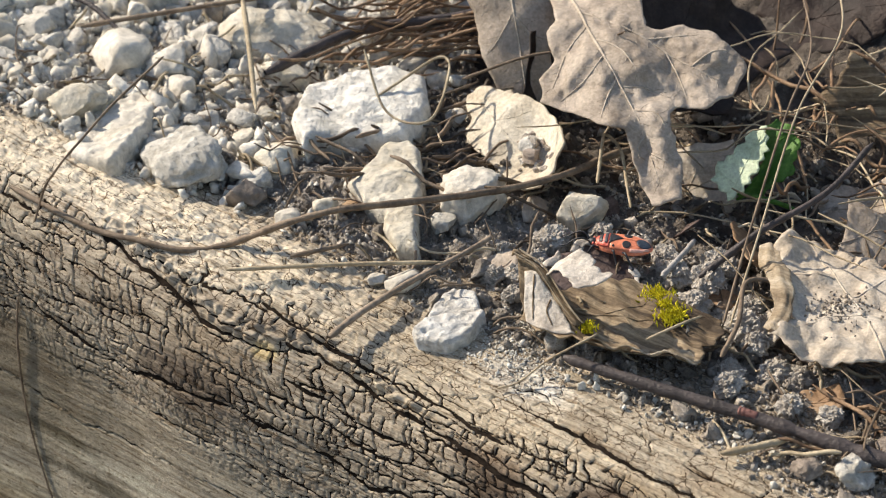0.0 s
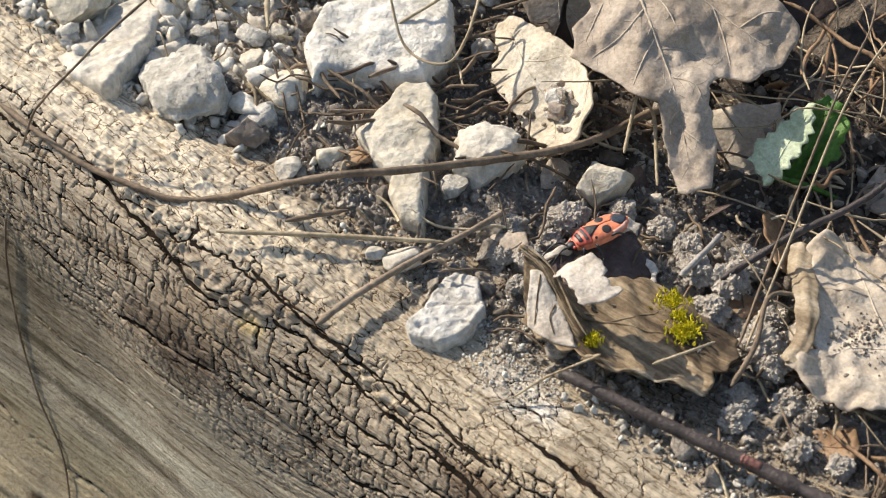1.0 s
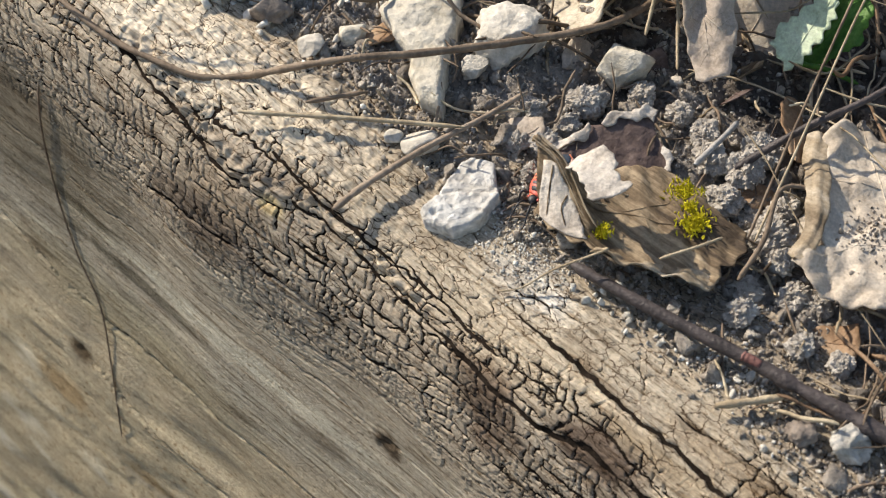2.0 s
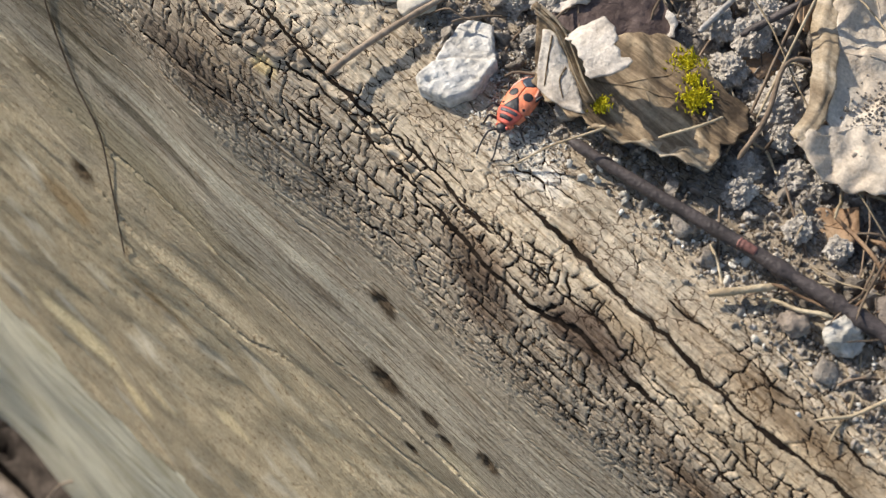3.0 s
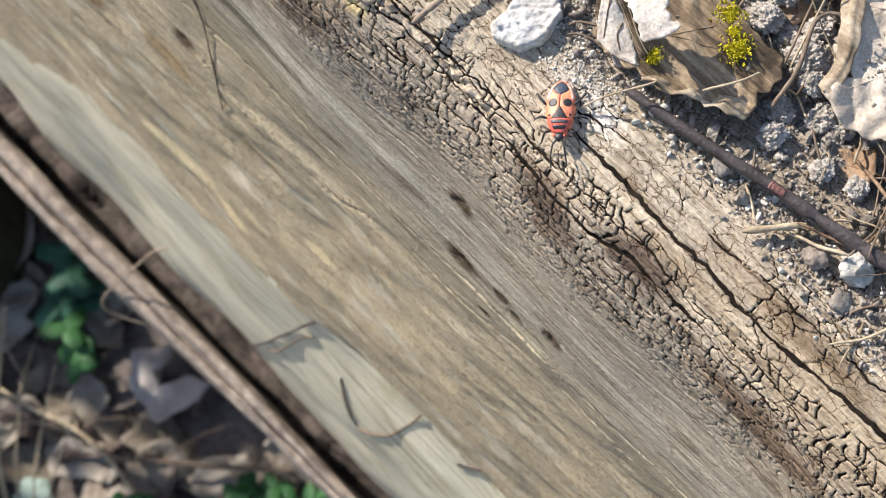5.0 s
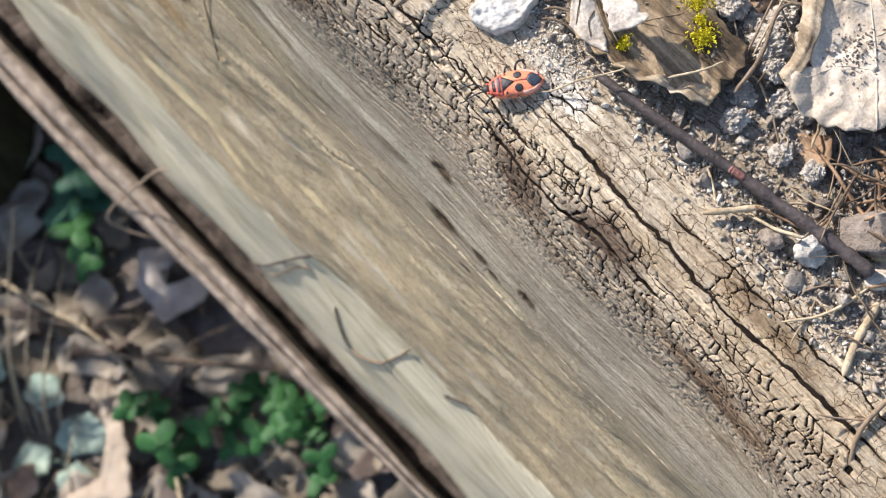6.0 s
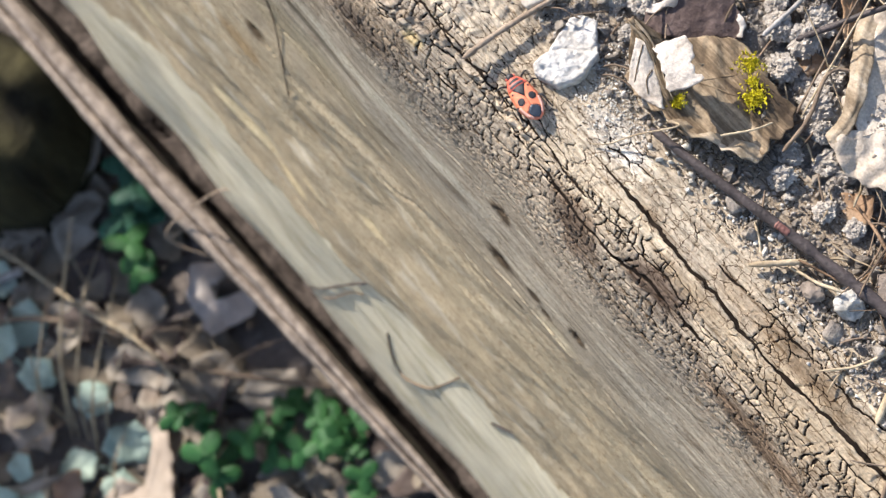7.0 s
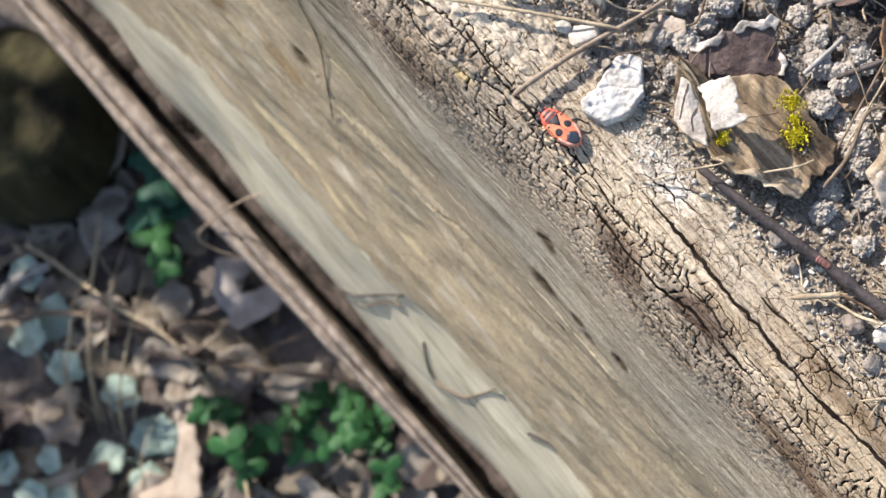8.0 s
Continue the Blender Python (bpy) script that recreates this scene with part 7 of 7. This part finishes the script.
    # thin dry stalks that stand in a tuft
    for k, (fx, fy, tx, ty, tz) in enumerate([(-244, -195, -284, -133, -476), (-240, -192, -270, -132, -481), (-236, -190, -265, -123, -491), (-228, -193, -259, -142, -506), (-251, -205, -274, -158, -486), (-254, -193, -276, -177, -506), (-246, -198, -292, -120, -470), (-232, -186, -248, -128, -500)]):
        z = ground_z(fx, fy)
        twig("dry_grass", [(fx, fy, z - 3), (fx * 0.6 + tx * 0.4, fy * 0.6 + ty * 0.4 - 3, z * 0.55 + tz * 0.45 + 4), (tx, ty, tz)], 0.65, 0.4, STRAW, "thin dry grass stalk in a loose tuft", "grass blade", n=5, sides=5)["group"] = "grass blades on the ground"
    for k in range(16):
        x, y = rnd.uniform(-350, -150), rnd.uniform(-215, -90)
        a, L, z = rnd.uniform(0, 6.28), rnd.uniform(40, 90), ground_z(x, y)
        pts = [(x + L * q * math.cos(a) * (1 - 0.2 * q), y + L * q * math.sin(a), z + 4 + 14 * math.sin(2.6 * q)) for q in (0, 0.3, 0.6, 1.0)]
        tagged(twig("dry_grass", pts, 0.5, 0.3, (TWIG, STRAW)[k % 2], "thin dry grass blade bent over the ground", "grass blade", n=5, sides=5), group="grass blades on the ground")


lower_board(), post(), band_stems(), litter(), shrub()


# ---- the bug ----
def paint(name, c, rough=0.45, spec=0.5):
    m, nd, lk, b = mat(name, rough, spec)
    co = nd.new("ShaderNodeTexCoord").outputs["Object"]
    n = tex_noise(nd, lk, co, 1500, 4, 0.6)
    r = ramp(nd, [(0.3, tuple(0.72 * k for k in c)), (0.7, tuple(min(1, 1.15 * k) for k in c))])
    lk.new(n.outputs["Fac"], r.inputs["Fac"])
    lk.new(r.outputs["Color"], b.inputs["Base Color"])
    bump(nd, lk, b, [(n.outputs["Fac"], 0.00012)])
    return m


BUG_RED = paint("bug_red", (0.84, 0.25, 0.125))
BUG_PINK = paint("bug_rim_red", (0.66, 0.12, 0.075))
BUG_SIDE = paint("bug_side_pink", (0.80, 0.42, 0.32))
BUG_BLACK = paint("bug_black", (0.020, 0.018, 0.020), 0.5)
BUG_WING = paint("bug_wing_tip", (0.035, 0.045, 0.06), 0.35)
BUG_GREY = paint("bug_grey_black", (0.075, 0.065, 0.07), 0.5)


def half_width(x):
    return np.interp(x, [-4.7, -4.4, -3.6, -2.4, -1.0, 0.4, 1.4, 2.2, 3.0, 3.35], [0.05, 0.75, 1.5, 1.98, 2.1, 2.0, 1.85, 1.6, 1.15, 0.9])


def back_height(x, y):
    hw = half_width(x)
    ridge = np.interp(x, [-4.7, -3.5, -1.5, 0.5, 2.0, 3.4], [1.0, 1.45, 1.95, 2.15, 2.1, 1.5])
    return 0.75 + (ridge - 0.75) * np.sqrt(np.clip(1 - (y / (hw + 0.05)) ** 2, 0, 1)) ** 0.9


def fire_bug():
    bug = empty("red_bug", "small red bug with round black spots on its back", "insect")
    # body below the wings
    xs = np.linspace(-4.7, 3.4, 34)
    a, k = np.meshgrid(np.linspace(0, 2 * np.pi, 29), np.arange(len(xs)))
    hw = half_width(xs)[k]
    y = hw * np.cos(a)
    z = np.where(np.sin(a) > 0, back_height(xs[k], y) - 0.06, 0.75 + 0.45 * np.sin(a) * (hw / 2.1))
    v = np.stack([xs[k], y, z], -1).reshape(-1, 3) / 1000
    link_mesh("body", mesh_np("body", v, grid_faces(*a.shape)), BUG_RED, bug)

    def on_back(off):
        return lambda x, y: (x, y, back_height(x, y) + off)

    def ring(cx, cy, r, n=16, sy=1.0):
        return [(cx + r * math.cos(6.2832 * q / n), cy + sy * r * math.sin(6.2832 * q / n)) for q in range(n)]
    edge = [float(q) for q in np.linspace(1.25, -3.4, 9)]
    for s in (1, -1):
        wing = [(1.25, 0.12 * s), (0.2, 0.12 * s), (-0.6, 0.05 * s), (-2.3, 0.05 * s), (-2.7, 0.75 * s)] + [(q, s * 0.93 * float(half_width(q))) for q in edge[::-1]]
        w = sheet("forewing", wing, 0.2, on_back(0.05), 0.08, BUG_RED, bug, "orange-red forewing")
        sheet("spot", ring(-1.05, 1.02 * s, 0.60), 0.12, on_back(0.10), 0.06, BUG_BLACK, w, "round black spot")
        sheet("dot", ring(0.75, 1.45 * s, 0.17), 0.08, on_back(0.10), 0.06, BUG_BLACK, w, "tiny black dot")
    sheet("wing_tip", [(-2.3, 0.0), (-2.75, 0.8), (-3.3, 1.05), (-4.0, 0.7), (-4.5, 0.0), (-4.0, -0.7), (-3.3, -1.05), (-2.75, -0.8)], 0.2, on_back(0.09), 0.08, BUG_WING, bug, "blue-black wing membrane")
    for s in (1, -1):
        rim = [(q, s * 0.97 * float(half_width(q))) for q in (-1.6, -2.2, -2.8, -3.4, -3.9, -4.3)]
        sheet("side_rim", rim + [(q, v - s * 0.42) for q, v in rim[::-1] if q > -4.2], 0.14, on_back(0.11), 0.08, BUG_SIDE, bug, "pale pinkish side rim")
    sheet("scutellum", [(1.35, 1.15), (0.5, 0.62), (-0.55, 0.0), (0.5, -0.62), (1.35, -1.15)], 0.18, on_back(0.12), 0.1, BUG_BLACK, bug, "black triangular plate")
    pron = sheet("pronotum", [(1.35, 1.75), (2.2, 1.5), (3.1, 1.02), (3.3, 0.4), (3.3, -0.4), (3.1, -1.02), (2.2, -1.5), (1.35, -1.75)], 0.2, on_back(0.12), 0.12, BUG_PINK, bug, "red-rimmed neck shield")
    sheet("band", [(1.6, 1.25), (2.05, 1.1), (2.05, -1.1), (1.6, -1.25)], 0.16, on_back(0.17), 0.06, BUG_GREY, pron, "grey-black band")
    sheet("band", [(2.35, 1.0), (2.85, 0.75), (2.85, -0.75), (2.35, -1.0)], 0.16, on_back(0.17), 0.06, BUG_BLACK, pron, "black band")
    bm = bmesh.new()
    bmesh.ops.create_uvsphere(bm, u_segments=16, v_segments=10, radius=1.0)
    for q in bm.verts:
        q.co = Vector((3.75 + 0.72 * q.co.x, 0.72 * q.co.y * (1 - 0.3 * q.co.x), 1.1 + 0.52 * q.co.z)) / 1000
    head = part("head", bm, BUG_BLACK, bug, "glossy black head")
    for s in (1, -1):
        bm = bmesh.new()
        bmesh.ops.create_uvsphere(bm, u_segments=10, v_segments=8, radius=0.00023)
        bmesh.ops.translate(bm, verts=bm.verts, vec=mm(3.6, 0.68 * s, 1.25))
        part("eye", bm, BUG_PINK, head)
        tube("antenna", [(4.2, 0.3 * s, 1.3), (5.2, 0.75 * s, 2.0), (6.3, 0.95 * s, 1.7), (7.3, 1.1 * s, 0.9), (8.1, 1.0 * s, 0.5)], 0.13, 0.10, BUG_BLACK, head, sides=6)
    legs = []
    for s in (1, -1):
        for hip, knee, foot in (((2.6, 1.0, 0.8), (3.3, 2.0, 1.6), (4.1, 2.6, 0.0)), ((1.0, 1.2, 0.7), (0.9, 2.6, 1.6), (0.6, 3.6, 0.0)), ((-0.4, 1.2, 0.7), (-1.6, 2.7, 1.6), (-3.2, 3.5, 0.0))):
            rel = [tuple(b - a for a, b in zip(hip, q)) for q in (hip, knee, foot)]
            rel = [(p[0], p[1] * s, p[2]) for p in rel]
            toe = (rel[2][0] + 0.35, rel[2][1] + 0.25 * s, rel[2][2] + 0.05)
            mid = tuple((p + q) / 2 for p, q in zip(rel[0], rel[1]))
            leg = tube("leg", [rel[0], mid, rel[1], tuple((p + q) / 2 for p, q in zip(rel[1], rel[2])), rel[2], toe], 0.21, 0.09, BUG_BLACK, bug, n=3, sides=6)
            legs.append((leg, (hip[0], hip[1] * s, hip[2])))
    return bug, legs


bug, bug_legs = fire_bug()

# seconds, x, y, extra height, pitch, heading (mm, degrees)
BUG_WAY = [(0.0, 10.8, 31.6, 2.6, -8, 206), (0.5, 8.5, 30.1, 3.0, -4, 232), (1.0, 7.4, 27.6, 3.2, 6, 250), (1.5, 6.9, 20.4, 1.6, 8, 268), (1.7, 7.1, 18.2, 1.0, 4, 274),
           (2.3, 8.0, 12.8, 0.6, 4, 282), (2.8, 9.6, 8.7, 0.5, 3, 287), (3.0, 10.2, 7.0, 0.4, 2, 284), (3.5, 11.7, 3.2, 0.2, 2, 287), (4.0, 13.5, -0.7, 0.1, 2, 300), (4.5, 14.1, -1.1, 0.1, 2, 314),
           (5.0, 14.2, -0.8, 0.1, 2, 313), (5.2, 14.1, -0.9, 0.1, 2, 311), (5.55, 13.2, -1.2, 0.1, 1, 282), (5.9, 11.3, -1.9, 0.1, 0, 245), (6.3, 8.8, -2.5, 0.1, 0, 212), (6.5, 7.1, -3.1, 0.1, 0, 199),
           (7.0, 0.7, -3.1, 0.1, -2, 174), (7.5, -1.3, -3.7, 0.1, -3, 186), (8.0, -1.5, -3.9, 0.1, -3, 186)]


def motions():
    rows = []
    for t, x, y, up, pitch, az in BUG_WAY:
        z = max(top_z(x + a, y + b) for a in (-2, 0, 2) for b in (-1.5, 0, 1.5)) - 0.1 + up
        rows.append((t, pose(x / 1000, y / 1000, z / 1000, 0, pitch, az)))
    walk(bug, rows)
    for n, (leg, hip) in enumerate(bug_legs):
        phase = 1 if n in (0, 2, 4) else -1
        steps = []
        for k in range(41):
            t = k * 0.2
            still = 4.4 < t < 5.25 or t > 7.45
            swing = 0 if still else 15 * phase * (1 if k % 2 else -1)
            steps.append((t, pose(hip[0] / 1000, hip[1] / 1000, hip[2] / 1000, 0, 0, swing)))
        walk(leg, steps)


motions()
